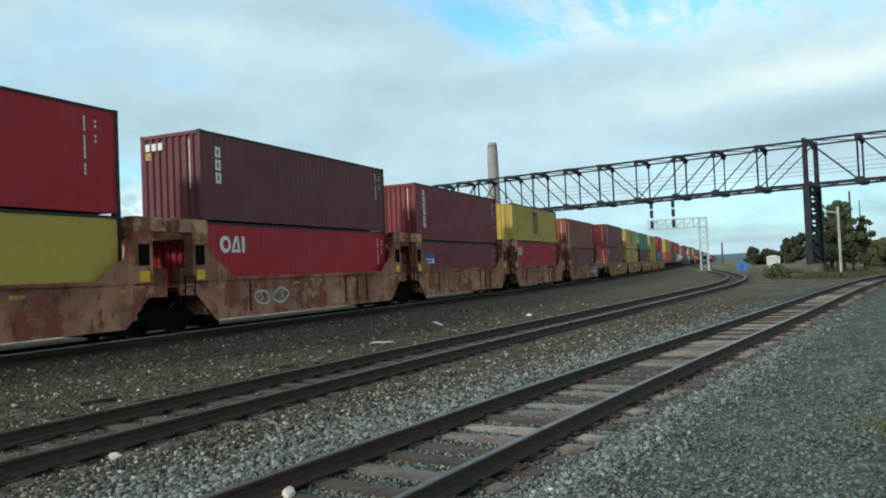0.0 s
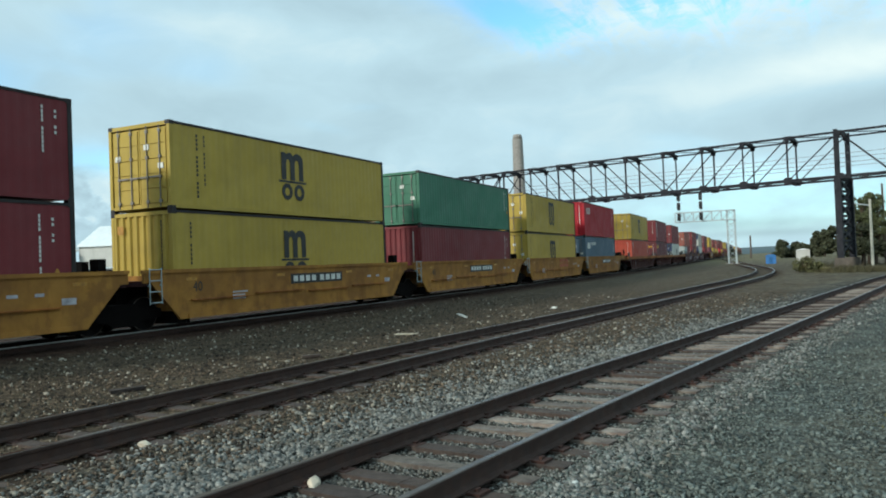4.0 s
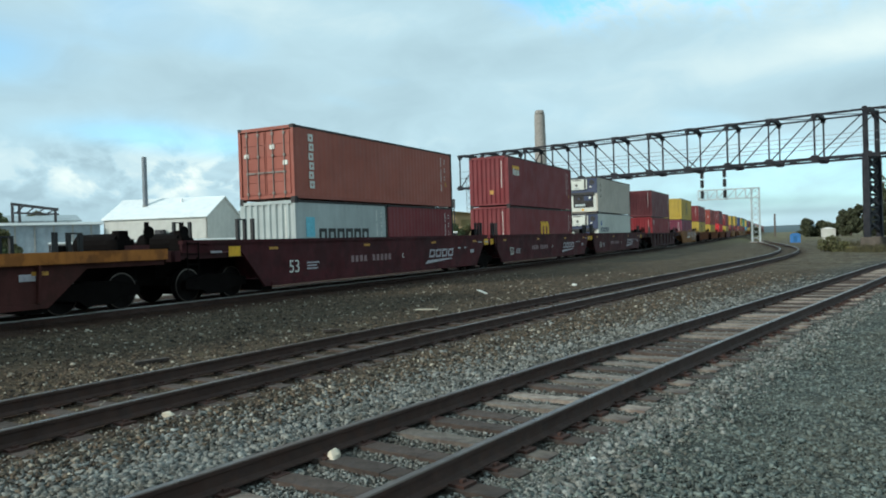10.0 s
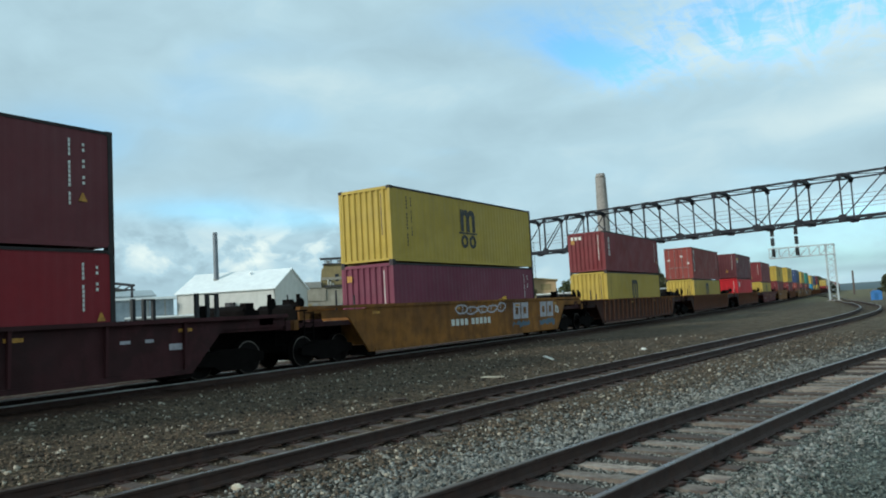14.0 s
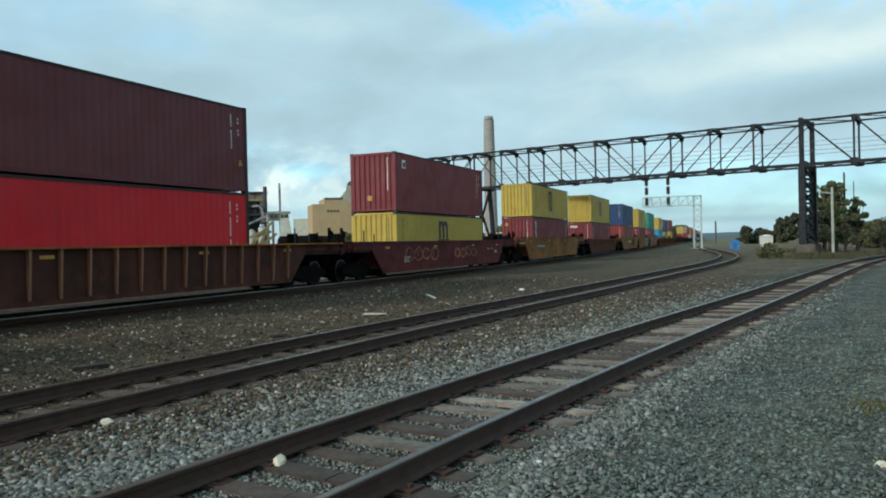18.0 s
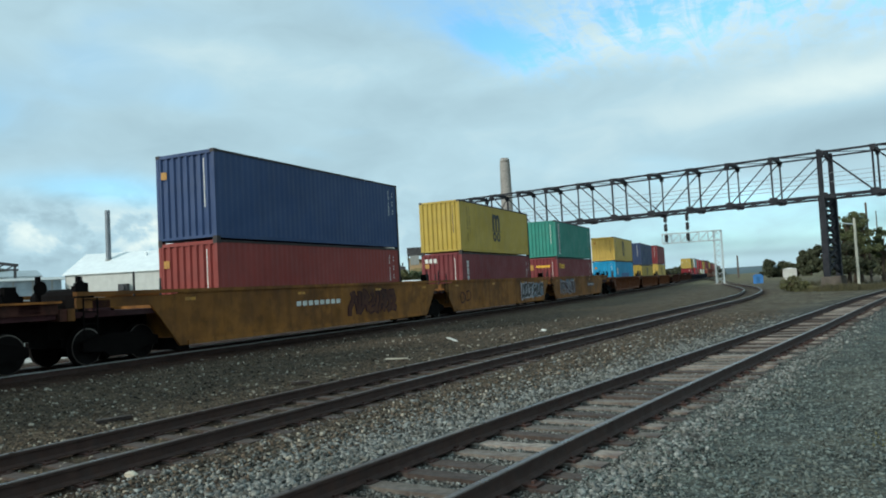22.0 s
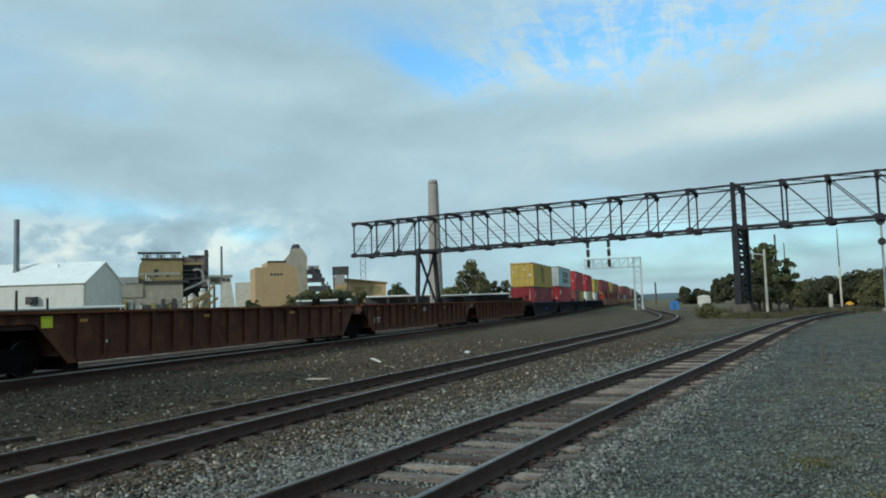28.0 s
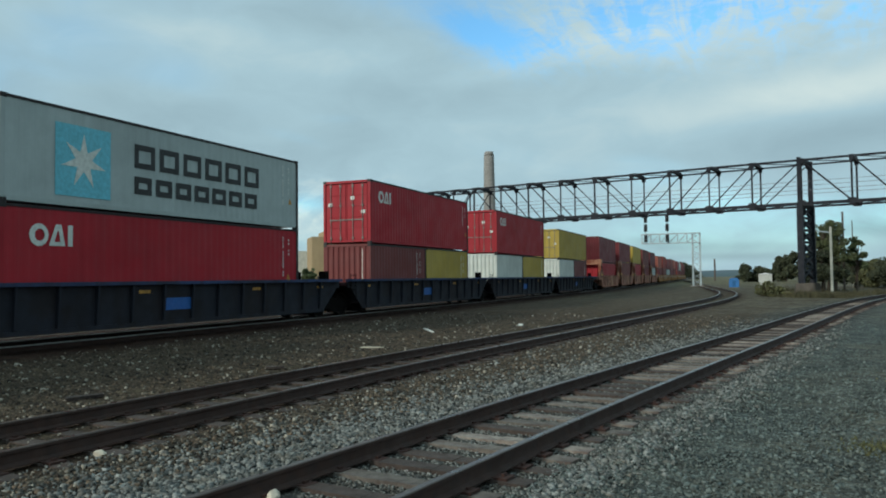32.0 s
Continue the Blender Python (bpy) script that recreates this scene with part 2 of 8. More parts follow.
def car_paint(name, r, g, b, rust=(70, 42, 30), **kw):
    MAT[name] = material(name, rgb(r, g, b), 0.72, 0.05, alt=tuple(c * 0.7 for c in rgb(r, g, b)[:3]) + (1,), grain=2.2, stain=0.75, stain_color=rgb(*rust), streaks=0.5, bump=0.15, bump_scale=18, per_object=0.06, gloss=0.2, **{"patches": 0.45, **kw})


car_paint("car_pink", 172, 122, 98, (88, 50, 40), patches=0.85, patch_color=rgb(122, 66, 46))
car_paint("car_yellow", 168, 120, 56, (120, 82, 44))
car_paint("car_amber", 146, 98, 44, (76, 50, 30), patches=0.28)
car_paint("car_tan", 190, 146, 112, (104, 62, 46), patches=0.8)
car_paint("car_brown", 74, 40, 36, (54, 32, 26))
car_paint("car_orange", 122, 76, 48, (80, 46, 30))
car_paint("car_maroon", 76, 32, 36, (48, 24, 26))
car_paint("car_dark", 66, 36, 38, (44, 27, 27))
car_paint("car_red", 98, 38, 38, (60, 28, 28))
car_paint("car_navy", 41, 42, 50, (36, 30, 30))
car_paint("car_rust", 88, 55, 42, (56, 35, 28), patches=0.7, patch_color=rgb(100, 62, 40))
car_paint("rib_pale", 140, 96, 74, (84, 50, 38), patches=0.7)
car_paint("car_ribbed_dark", 80, 46, 36, (50, 31, 25), patches=0.6)
car_paint("sill_orange", 164, 104, 48, (98, 60, 34))
car_paint("sill_blue", 60, 74, 110, (50, 46, 50))

MAT["rail"] = material("rusty_rail", rgb(64, 43, 34), 0.9, 0.0, alt=rgb(50, 36, 31), grain=7, bump=0.25, bump_scale=60)
MAT["rail_top"] = material("worn_rail_head", rgb(88, 74, 64), 0.32, 0.35, alt=rgb(68, 54, 46), grain=5, bump=0.04, gloss=0.8)
MAT["rail_top_main"] = material("polished_rail_head", rgb(176, 172, 168), 0.48, 0.75, grain=5, stain=0.2, bump=0)
MAT["tie"] = material("weathered_tie", rgb(144, 134, 123), 0.9, alt=rgb(104, 94, 85), grain=9, stain=0.7, stain_color=rgb(78, 56, 50), bump=0.6, bump_scale=30, per_object=0.42)
MAT["tie_dark"] = material("dark_tie", rgb(78, 66, 58), 0.9, alt=rgb(52, 42, 38), grain=9, bump=0.5, bump_scale=30, per_object=0.3)
MAT["plate"] = material("rusty_plate", rgb(70, 46, 38), 0.85, 0.2, bump=0.2)
MAT["stone"] = material("ballast_stone", rgb(139, 139, 133), 0.9, alt=rgb(78, 79, 75), grain=20, stain=0.7, stain_color=rgb(92, 84, 70), bump=0.4, bump_scale=60, per_island=0.65)
MAT["stone_tan"] = material("tan_ballast_stone", rgb(102, 88, 71), 0.9, alt=rgb(67, 56, 46), grain=20, stain=0.4, stain_color=rgb(50, 44, 38), bump=0.4, bump_scale=60, per_island=0.85)
MAT["stone_green"] = material("grey_green_gravel", rgb(110, 117, 111), 0.9, alt=rgb(72, 79, 75), grain=20, stain=0.5, stain_color=rgb(84, 80, 68), bump=0.4, bump_scale=60, per_island=0.6)
MAT["graffiti_dark"] = material("dark_spray", rgb(48, 30, 34), 0.7, alt=rgb(62, 34, 36), grain=5, stain=0.5, bump=0)
MAT["lime_mark"] = material("lime_placard", rgb(206, 212, 40), 0.6, grain=9, stain=0.2, bump=0)
MAT["pebble"] = material("pale_pebble", rgb(168, 160, 144), 0.9, alt=rgb(116, 108, 94), grain=20, stain=0, bump=0.3, per_island=0.5)
MAT["pale_stone"] = material("pale_stone", rgb(212, 200, 178), 0.85, grain=12, stain=0.3, bump=0.5, bump_scale=30)
MAT["girder"] = material("dark_painted_steel", rgb(20, 22, 33), 0.75, 0.1, alt=rgb(14, 16, 24), grain=4, bump=0.1)
MAT["girder_light"] = material("galvanised_bracing", rgb(122, 128, 134), 0.55, 0.5, grain=5, bump=0.05)
MAT["alu"] = material("galvanised_steel", rgb(172, 182, 184), 0.5, 0.4, grain=5, bump=0.05)
MAT["footing"] = material("weathered_footing", rgb(98, 89, 80), 0.9, alt=rgb(76, 68, 60), grain=2, stain=0.6, bump=0.3, streaks=0.4)
MAT["concrete"] = material("stained_concrete", rgb(160, 154, 148), 0.9, alt=rgb(130, 124, 120), grain=2, stain=0.5, bump=0.3, streaks=0.4)
MAT["whitewall"] = material("white_metal_wall", rgb(192, 191, 184), 0.6, alt=rgb(180, 179, 172), grain=1.2, stain=0.25, streaks=0.2, bump=0.04)
MAT["whiteroof"] = material("white_metal_roof", rgb(232, 236, 234), 0.5, alt=rgb(218, 222, 222), grain=1.2, stain=0.15, bump=0.04)
MAT["shed"] = material("grey_shed_wall", rgb(146, 158, 166), 0.65, grain=1.5, stain=0.3, streaks=0.3, bump=0.05)
MAT["beige"] = material("beige_brick", rgb(174, 149, 114), 0.85, alt=rgb(164, 140, 106), grain=0.7, stain=0.3, bump=0.1, streaks=0.2)
MAT["ochre"] = material("ochre_cladding", rgb(146, 131, 92), 0.8, alt=rgb(128, 114, 80), grain=0.7, stain=0.5, bump=0.1, streaks=0.4)
MAT["plant_grey"] = material("grey_cladding", rgb(150, 150, 146), 0.8, grain=1.5, stain=0.4, bump=0.1, streaks=0.3)
MAT["hopper"] = material("weathered_hopper_cladding", rgb(158, 152, 138), 0.85, alt=rgb(136, 130, 116), grain=0.8, stain=0.5, bump=0.1, streaks=0.4)
MAT["pinkish"] = material("pinkish_grey_cladding", rgb(132, 116, 112), 0.85, alt=rgb(108, 96, 94), grain=0.8, stain=0.5, bump=0.1, streaks=0.3)
MAT["plant_dark"] = material("dark_plant_steel", rgb(74, 72, 74), 0.8, 0.2, grain=2, bump=0.2)
MAT["stucco"] = material("pale_stucco", rgb(196, 196, 186), 0.9, grain=1.5, stain=0.4, bump=0.1)
MAT["glass_dark"] = material("dark_window", rgb(40, 46, 54), 0.15, grain=3, stain=0.1, bump=0)
MAT["bark"] = material("bark", rgb(84, 70, 58), 0.95, grain=12, bump=0.6)
MAT["leaf"] = material("foliage", rgb(86, 94, 58), 0.75, alt=rgb(62, 72, 44), grain=3, stain=0.3, bump=0, per_island=0.45)
MAT["leaf_light"] = material("yellow_green_foliage", rgb(94, 99, 62), 0.75, alt=rgb(72, 78, 48), grain=3, stain=0.3, bump=0, per_island=0.45)
MAT["leaf_olive"] = material("olive_foliage", rgb(96, 94, 58), 0.75, alt=rgb(72, 74, 44), grain=3, stain=0.3, bump=0, per_island=0.4)
MAT["leaf_dark"] = material("dark_foliage", rgb(72, 74, 50), 0.8, alt=rgb(50, 56, 38), grain=3, stain=0.3, bump=0, per_island=0.4)
MAT["weed_brown"] = material("rank_brown_weeds", rgb(84, 78, 52), 0.9, alt=rgb(62, 60, 40), grain=5, bump=0, per_island=0.4)
MAT["dry"] = material("dry_weeds", rgb(126, 116, 70), 0.85, alt=rgb(98, 100, 54), grain=5, bump=0, per_island=0.4)
MAT["post_white"] = material("pale_concrete_post", rgb(206, 202, 186), 0.85, grain=4, stain=0.4, bump=0.2)
MAT["wood_pole"] = material("wooden_pole", rgb(96, 84, 76), 0.9, grain=8, bump=0.4)
MAT["blue_box"] = material("bright_blue_paint", rgb(56, 116, 180), 0.5, grain=3, stain=0.3, bump=0.05)
MAT["yellow_machine"] = material("yellow_machine_paint", rgb(226, 172, 40), 0.5, grain=3, stain=0.3, bump=0.05)
# distance haze is painted into this blue-grey woodland colour
MAT["hill"] = material("hazed_wooded_hill", rgb(84, 98, 104), 0.95, alt=rgb(70, 86, 88), grain=0.03, stain=0.3, bump=0)
MAT["lens"] = material("signal_black", rgb(26, 26, 28), 0.6, bump=0)

# ---- mesh helpers ----
def link_mesh(name, verts, faces, mat, parent=None, label="", smooth=False, m=None):
    me = bpy.data.meshes.new(name)
    me.from_pydata([tuple(v) for v in verts], [], faces)
    me.materials.append(mat)
    if smooth:
        me.polygons.foreach_set("use_smooth", [True] * len(me.polygons))
    return hang(name, me, parent, label, m)


def hang(name, me, parent=None, label="", m=None):
    """A mesh object, as a part of parent or as a thing of its own."""
    ob = new(name, me)
    if parent is not None:
        ob.parent = parent
    if m is not None:
        ob.matrix_basis = m
    if label:
        ob["label"] = label
    return ob


class Shape:
    """Gathers boxes, prisms and tubes into one mesh."""

    def __init__(self):
        self.v, self.f = [], []

    def add(self, verts, faces):
        k = len(self.v)
        self.v += [tuple(v) for v in verts]
        self.f += [tuple(i + k for i in f) for f in faces]
        return self

    def box(self, x0, x1, y0, y1, z0, z1):
        return self.add([(x0, y0, z0), (x1, y0, z0), (x1, y1, z0), (x0, y1, z0), (x0, y0, z1), (x1, y0, z1), (x1, y1, z1), (x0, y1, z1)],
                        [(3, 2, 1, 0), (4, 5, 6, 7), (0, 1, 5, 4), (1, 2, 6, 5), (2, 3, 7, 6), (3, 0, 4, 7)])

    def bar(self, a, b, w, h=None, up=(0, 0, 1)):
        """A square bar from a to b."""
        a, b, h = Vector(a), Vector(b), h or w
        d = (b - a).normalized()
        s = d.cross(Vector(up))
        if s.length < 1e-4:
            s = d.cross(Vector((1, 0, 0)))
        s.normalize()
        t = s.cross(d)
        s, t = s * w / 2, t * h / 2
        return self.add([a - s - t, a + s - t, a + s + t, a - s + t, b - s - t, b + s - t, b + s + t, b - s + t],
                        [(0, 1, 2, 3), (7, 6, 5, 4), (0, 4, 5, 1), (1, 5, 6, 2), (2, 6, 7, 3), (3, 7, 4, 0)])

    def tube(self, a, b, r0, r1=None, n=10, caps=True):
        a, b, r1 = Vector(a), Vector(b), r0 if r1 is None else r1
        d = (b - a).normalized()
        s = d.cross(Vector((0, 0, 1)))
        if s.length < 1e-3:
            s = Vector((1, 0, 0))
        s.normalize()
        t = s.cross(d)
        ring = [(math.cos(2 * math.pi * i / n), math.sin(2 * math.pi * i / n)) for i in range(n)]
        vs = [a + (s * c + t * q) * r0 for c, q in ring] + [b + (s * c + t * q) * r1 for c, q in ring]
        fs = [(i, i + n, (i + 1) % n + n, (i + 1) % n) for i in range(n)]
        if caps:
            fs += [tuple(range(n)), tuple(range(2 * n - 1, n - 1, -1))]
        return self.add(vs, fs)

    def chain(self, path, w, h, side):
        """One bent bar along places; side is its level width direction."""
        n, V, F = len(path), [], []
        for i, p in enumerate(path):
            d = (path[min(n - 1, i + 1)] - path[max(0, i - 1)]).normalized()
            a, b = side * w / 2, side.cross(d).normalized() * h / 2
            V += [p - a - b, p + a - b, p + a + b, p - a + b]
        for i in range(n - 1):
            F += [(4 * i + k, 4 * i + (k + 1) % 4, 4 * i + 4 + (k + 1) % 4, 4 * i + 4 + k) for k in range(4)]
        return self.add(V, F + [(3, 2, 1, 0), tuple(4 * n - 4 + k for k in range(4))])

    def prism(self, poly, axis, c0, c1):
        """An outline of (a, b) pairs drawn out along an axis; the outline lies in the other two axes, in order."""
        n = len(poly)
        put = {"x": lambda p, c: (c, p[0], p[1]), "y": lambda p, c: (p[0], c, p[1]), "z": lambda p, c: (p[0], p[1], c)}[axis]
        vs = [put(p, c0) for p in poly] + [put(p, c1) for p in poly]
        fs = [tuple(range(n))[::-1], tuple(range(n, 2 * n))] + [(i, (i + 1) % n, (i + 1) % n + n, i + n) for i in range(n)]
        return self.add(vs, fs)

    def mesh(self, name, mat, smooth=False):
        me = bpy.data.meshes.new(name)
        me.from_pydata(self.v, [], self.f)
        me.materials.append(mat)
        bm = bmesh.new()
        bm.from_mesh(me)
        bmesh.ops.recalc_face_normals(bm, faces=bm.faces)
        bm.to_mesh(me)
        bm.free()
        if smooth:
            me.polygons.foreach_set("use_smooth", [True] * len(me.polygons))
        return me

    def put(self, name, mat, parent=None, label="", m=None, smooth=False):
        return hang(name, self.mesh(name, mat, smooth), parent, label, m)


def thing(name, m, label, category, group=""):
    ob = new(name)
    ob.empty_display_size = 0.5
    ob.matrix_basis = m
    return tagged(ob, label, category, group)


def mesh_np(name, verts, faces, mat, smooth=False):
    """A mesh from arrays of places and of quads or triangles."""
    me = bpy.data.meshes.new(name)
    n, k = faces.shape
    me.vertices.add(len(verts))
    me.vertices.foreach_set("co", verts.astype(np.float32).ravel())
    me.loops.add(n * k)
    me.loops.foreach_set("vertex_index", faces.astype(np.int32).ravel())
    me.polygons.add(n)
    me.polygons.foreach_set("loop_start", np.arange(0, n * k, k, dtype=np.int32))
    me.polygons.foreach_set("loop_total", np.full(n, k, dtype=np.int32))
    me.update(calc_edges=True)
    me.materials.append(mat)
    if smooth:
        me.polygons.foreach_set("use_smooth", [True] * n)
    return me


def polar(az, d, z=0.0):
    """A place at an azimuth (degrees to the right of the main line) and a distance from the eye."""
    return Vector((d * math.sin(radians(az)), d * math.cos(radians(az)), z))


def height(el, d):
    """The height over the near rails of what is seen at an elevation and a distance."""
    return EYE + d * math.tan(radians(el))


# ---- the plan of the three tracks ----
T3X, CURVE_Y, CURVE_END, CURVE_R = -17.67, 20.0, 128.0, 1720.0
RAIL1, RAIL2, RAIL3 = 0.0, 0.05, 0.22  # rail tops


def main_line(s):
    """Place and turn of the main line at s metres along it: straight, a wide left curve, straight again."""
    a = (min(max(s, CURVE_Y), CURVE_END) - CURVE_Y) / CURVE_R
    x, y = T3X - CURVE_R * (1 - math.cos(a)), CURVE_Y + CURVE_R * math.sin(a)
    rest = s - min(max(s, CURVE_Y), CURVE_END)
    return x - rest * math.sin(a), y + rest * math.cos(a), a


def smooth_curve(knots):
    ys, xs = np.array(knots, float).T
    def f(y):
        y = np.asarray(y, float)
        out = np.zeros_like(y)
        for w, k in ((0.25, -4), (0.5, 0), (0.25, 4)):
            out += w * np.interp(y + k, ys, xs)
        return out
    return f


track_1 = smooth_curve([(-800, -9.3), (-80, -9.3), (-40, -8.3), (-15, -6.1), (0, -4.25), (6, -3.53), (8.5, -3.17), (10, -2.93), (12, -2.6), (14, -2.26), (17, -1.74), (20, -1.22), (23, -0.68), (26, -0.16), (29, 0.34), (34, 1.16), (40, 2.16), (48, 3.55), (53, 4.5), (60, 5.95), (66, 7.35), (76, 10.2), (85, 13.2), (100, 19.0), (125, 30), (160, 47), (260, 115), (400, 240)])
track_2 = smooth_curve([(-800, -13.8), (-80, -13.8), (-40, -11.4), (-15, -9.2), (0, -8.25), (6, -7.92), (8, -7.8), (11, -7.63), (13, -7.5), (15, -7.34), (17.5, -7.12), (21, -6.79), (25.3, -6.38), (30, -5.95), (36, -5.4), (42, -4.9), (50, -4.25), (56, -3.85), (62, -3.62), (68, -3.6), (75, -3.75), (82, -4.2), (90, -5.0), (100, -6.2), (130, -10.2), (170, -14.5), (220, -20.5), (300, -34), (420, -62)])


def track_3(y):
    y = np.asarray(y, float)
    a = np.arcsin((np.clip(y, CURVE_Y, CURVE_Y + CURVE_R * math.sin((CURVE_END - CURVE_Y) / CURVE_R)) - CURVE_Y) / CURVE_R)
    on_arc = CURVE_Y + CURVE_R * np.sin(a)
    return T3X - CURVE_R * (1 - np.cos(a)) - (np.maximum(y, on_arc) - on_arc) * np.tan(a)


def ground_z(xs, y):
    """The lie of the land across the tracks at y."""
    a, b, c = float(track_1(y)), float(track_2(y)), float(track_3(y))
    pts = [(c - 60, 0.12), (c - 7, 0.1), (c - 4.2, 0.08), (c - 2.6, 0.05), (c - 1.3, 0.045), (c + 0.6, 0.045), (c + 1.35, 0.045), (c + 2.3, 0.03), (c + 3.6, 0.02), (b - 2.6, -0.08), (b - 1.4, -0.15), (b - 0.9, -0.17), (b + 0.9, -0.17), (b + 1.3, -0.15), ((a + b) / 2, -0.16), (a - 1.35, -0.185), (a - 0.7, -0.22), (a + 1.1, -0.225), (a + 1.4, -0.21), (a + 2.0, -0.19), (a + 6, -0.16), (a + 30, 0.05), (a + 120, 0.4)]
    px = np.maximum.accumulate(np.array([p[0] for p in pts]) + np.arange(len(pts)) * 1e-4)
    return np.interp(xs, px, [p[1] for p in pts])


def gz(x, y):
    return float(ground_z(np.array([x]), y)[0])


def build_ground():
    def lines(lo, hi, near, step, grow):
        out, p, s = [], near[0], step
        while p < near[1]:
            out.append(p)
            p += step
        while p < hi:
            out.append(p)
            p += s
            s *= grow
        out.append(hi)
        p, s = near[0] - step, step
        while p > lo:
            out.append(p)
            p -= s
            s *= grow
        out.append(lo)
        return np.array(sorted(out))
    xs, ys = lines(-3500, 3500, (-24, 14), 0.3, 1.16), lines(-2500, 4200, (0, 90), 0.6, 1.12)
    V = np.zeros((len(ys), len(xs), 3))
    bed = np.zeros((len(ys), len(xs), 3))
    rust = np.zeros((len(ys), len(xs), 3))
    rng = np.random.default_rng(3)
    rough = rng.normal(0, 1, (len(ys), len(xs)))
    for j, y in enumerate(ys):
        V[j, :, 0], V[j, :, 1] = xs, y
        V[j, :, 2] = ground_z(xs, y) + 0.007 * rough[j] * (abs(y - 40) < 60)
        a, b, c = float(track_1(y)), float(track_2(y)), float(track_3(y))
        step = lambda lo, hi, v: np.clip((v - lo) / (hi - lo), 0, 1)
        rust[j, :, 0] = np.exp(-(np.abs(np.abs(xs - b) - 0.85) / 0.3) ** 2) + 0.45 * np.exp(-(np.abs(np.abs(xs - a) - 0.8) / 0.2) ** 2)
        rust[j, :, 2] = (1 - step(c - 4.5, c - 4.15, xs)) * step(-95, -80, xs - c) * step(-70, -40, y) * (1 - step(78, 92, y))
        # main-line bed: oily ballast, with the shade under the train painted in
        rust[j, :, 0] = np.clip(rust[j, :, 0], 0, 1) + 1.7 * step(c - 3.7, c - 3.3, xs) * (1 - step(c + 1.4, c + 3.4, xs))
        rust[j, :, 1] = step(1.6, 4.5, xs - a) * step(-2, 3, 14 - np.abs(y - 12) + 0 * xs) * 0.6
        rust[j, :, 1] += 0.75 * step(24, 52, y) * step(a + 1.2, a + 2.6, xs) + 0.9 * step(32, 52, y) * step(b + 1.0, b + 2.0, xs) * (1 - step(a - 2.0, a - 1.3, xs))
        rust[j, :, 1] += 0.6 * step(36, 60, y) * step(c + 2.2, c + 3.4, xs) * (1 - step(b - 1.6, b - 1.0, xs))
        bed[j, :, 0] = step(a - 3.2, a - 2.0, xs) * (1 - step(a + 1.0, a + 2.2, xs))        # grey ballast of the near track
        bed[j, :, 1] = step(c - 5.4, c - 4.9, xs) * (1 - step(a - 3.2, a - 2.0, xs))          # dark bed by the main line
        far = step(60, 110, y) * step(a - 1, a + 3, xs) + step(14, 40, xs - a)
        bed[j, :, 2] = np.clip(far + step(9, 30, c - xs) + step(110, 200, abs(y)), 0, 1)      # weeds and grass
    nx, ny = len(xs), len(ys)
    i = np.arange((ny - 1) * (nx - 1))
    r, q = i // (nx - 1), i % (nx - 1)
    k = r * nx + q
    F = np.stack([k, k + 1, k + nx + 1, k + nx], 1)
    me = mesh_np("ground", V.reshape(-1, 3), F, ground_material(), True)
    at = me.color_attributes.new("zones", "FLOAT_COLOR", "POINT")
    at.data.foreach_set("color", np.concatenate([bed.reshape(-1, 3), np.ones((nx * ny, 1))], 1).astype(np.float32).ravel())
    at = me.color_attributes.new("rust", "FLOAT_COLOR", "POINT")
    at.data.foreach_set("color", np.concatenate([rust.reshape(-1, 3), np.ones((nx * ny, 1))], 1).astype(np.float32).ravel())
    return tagged(new("ground", me), "grey gravel and ballast ground with weedy verges", "ground", kind="structure")


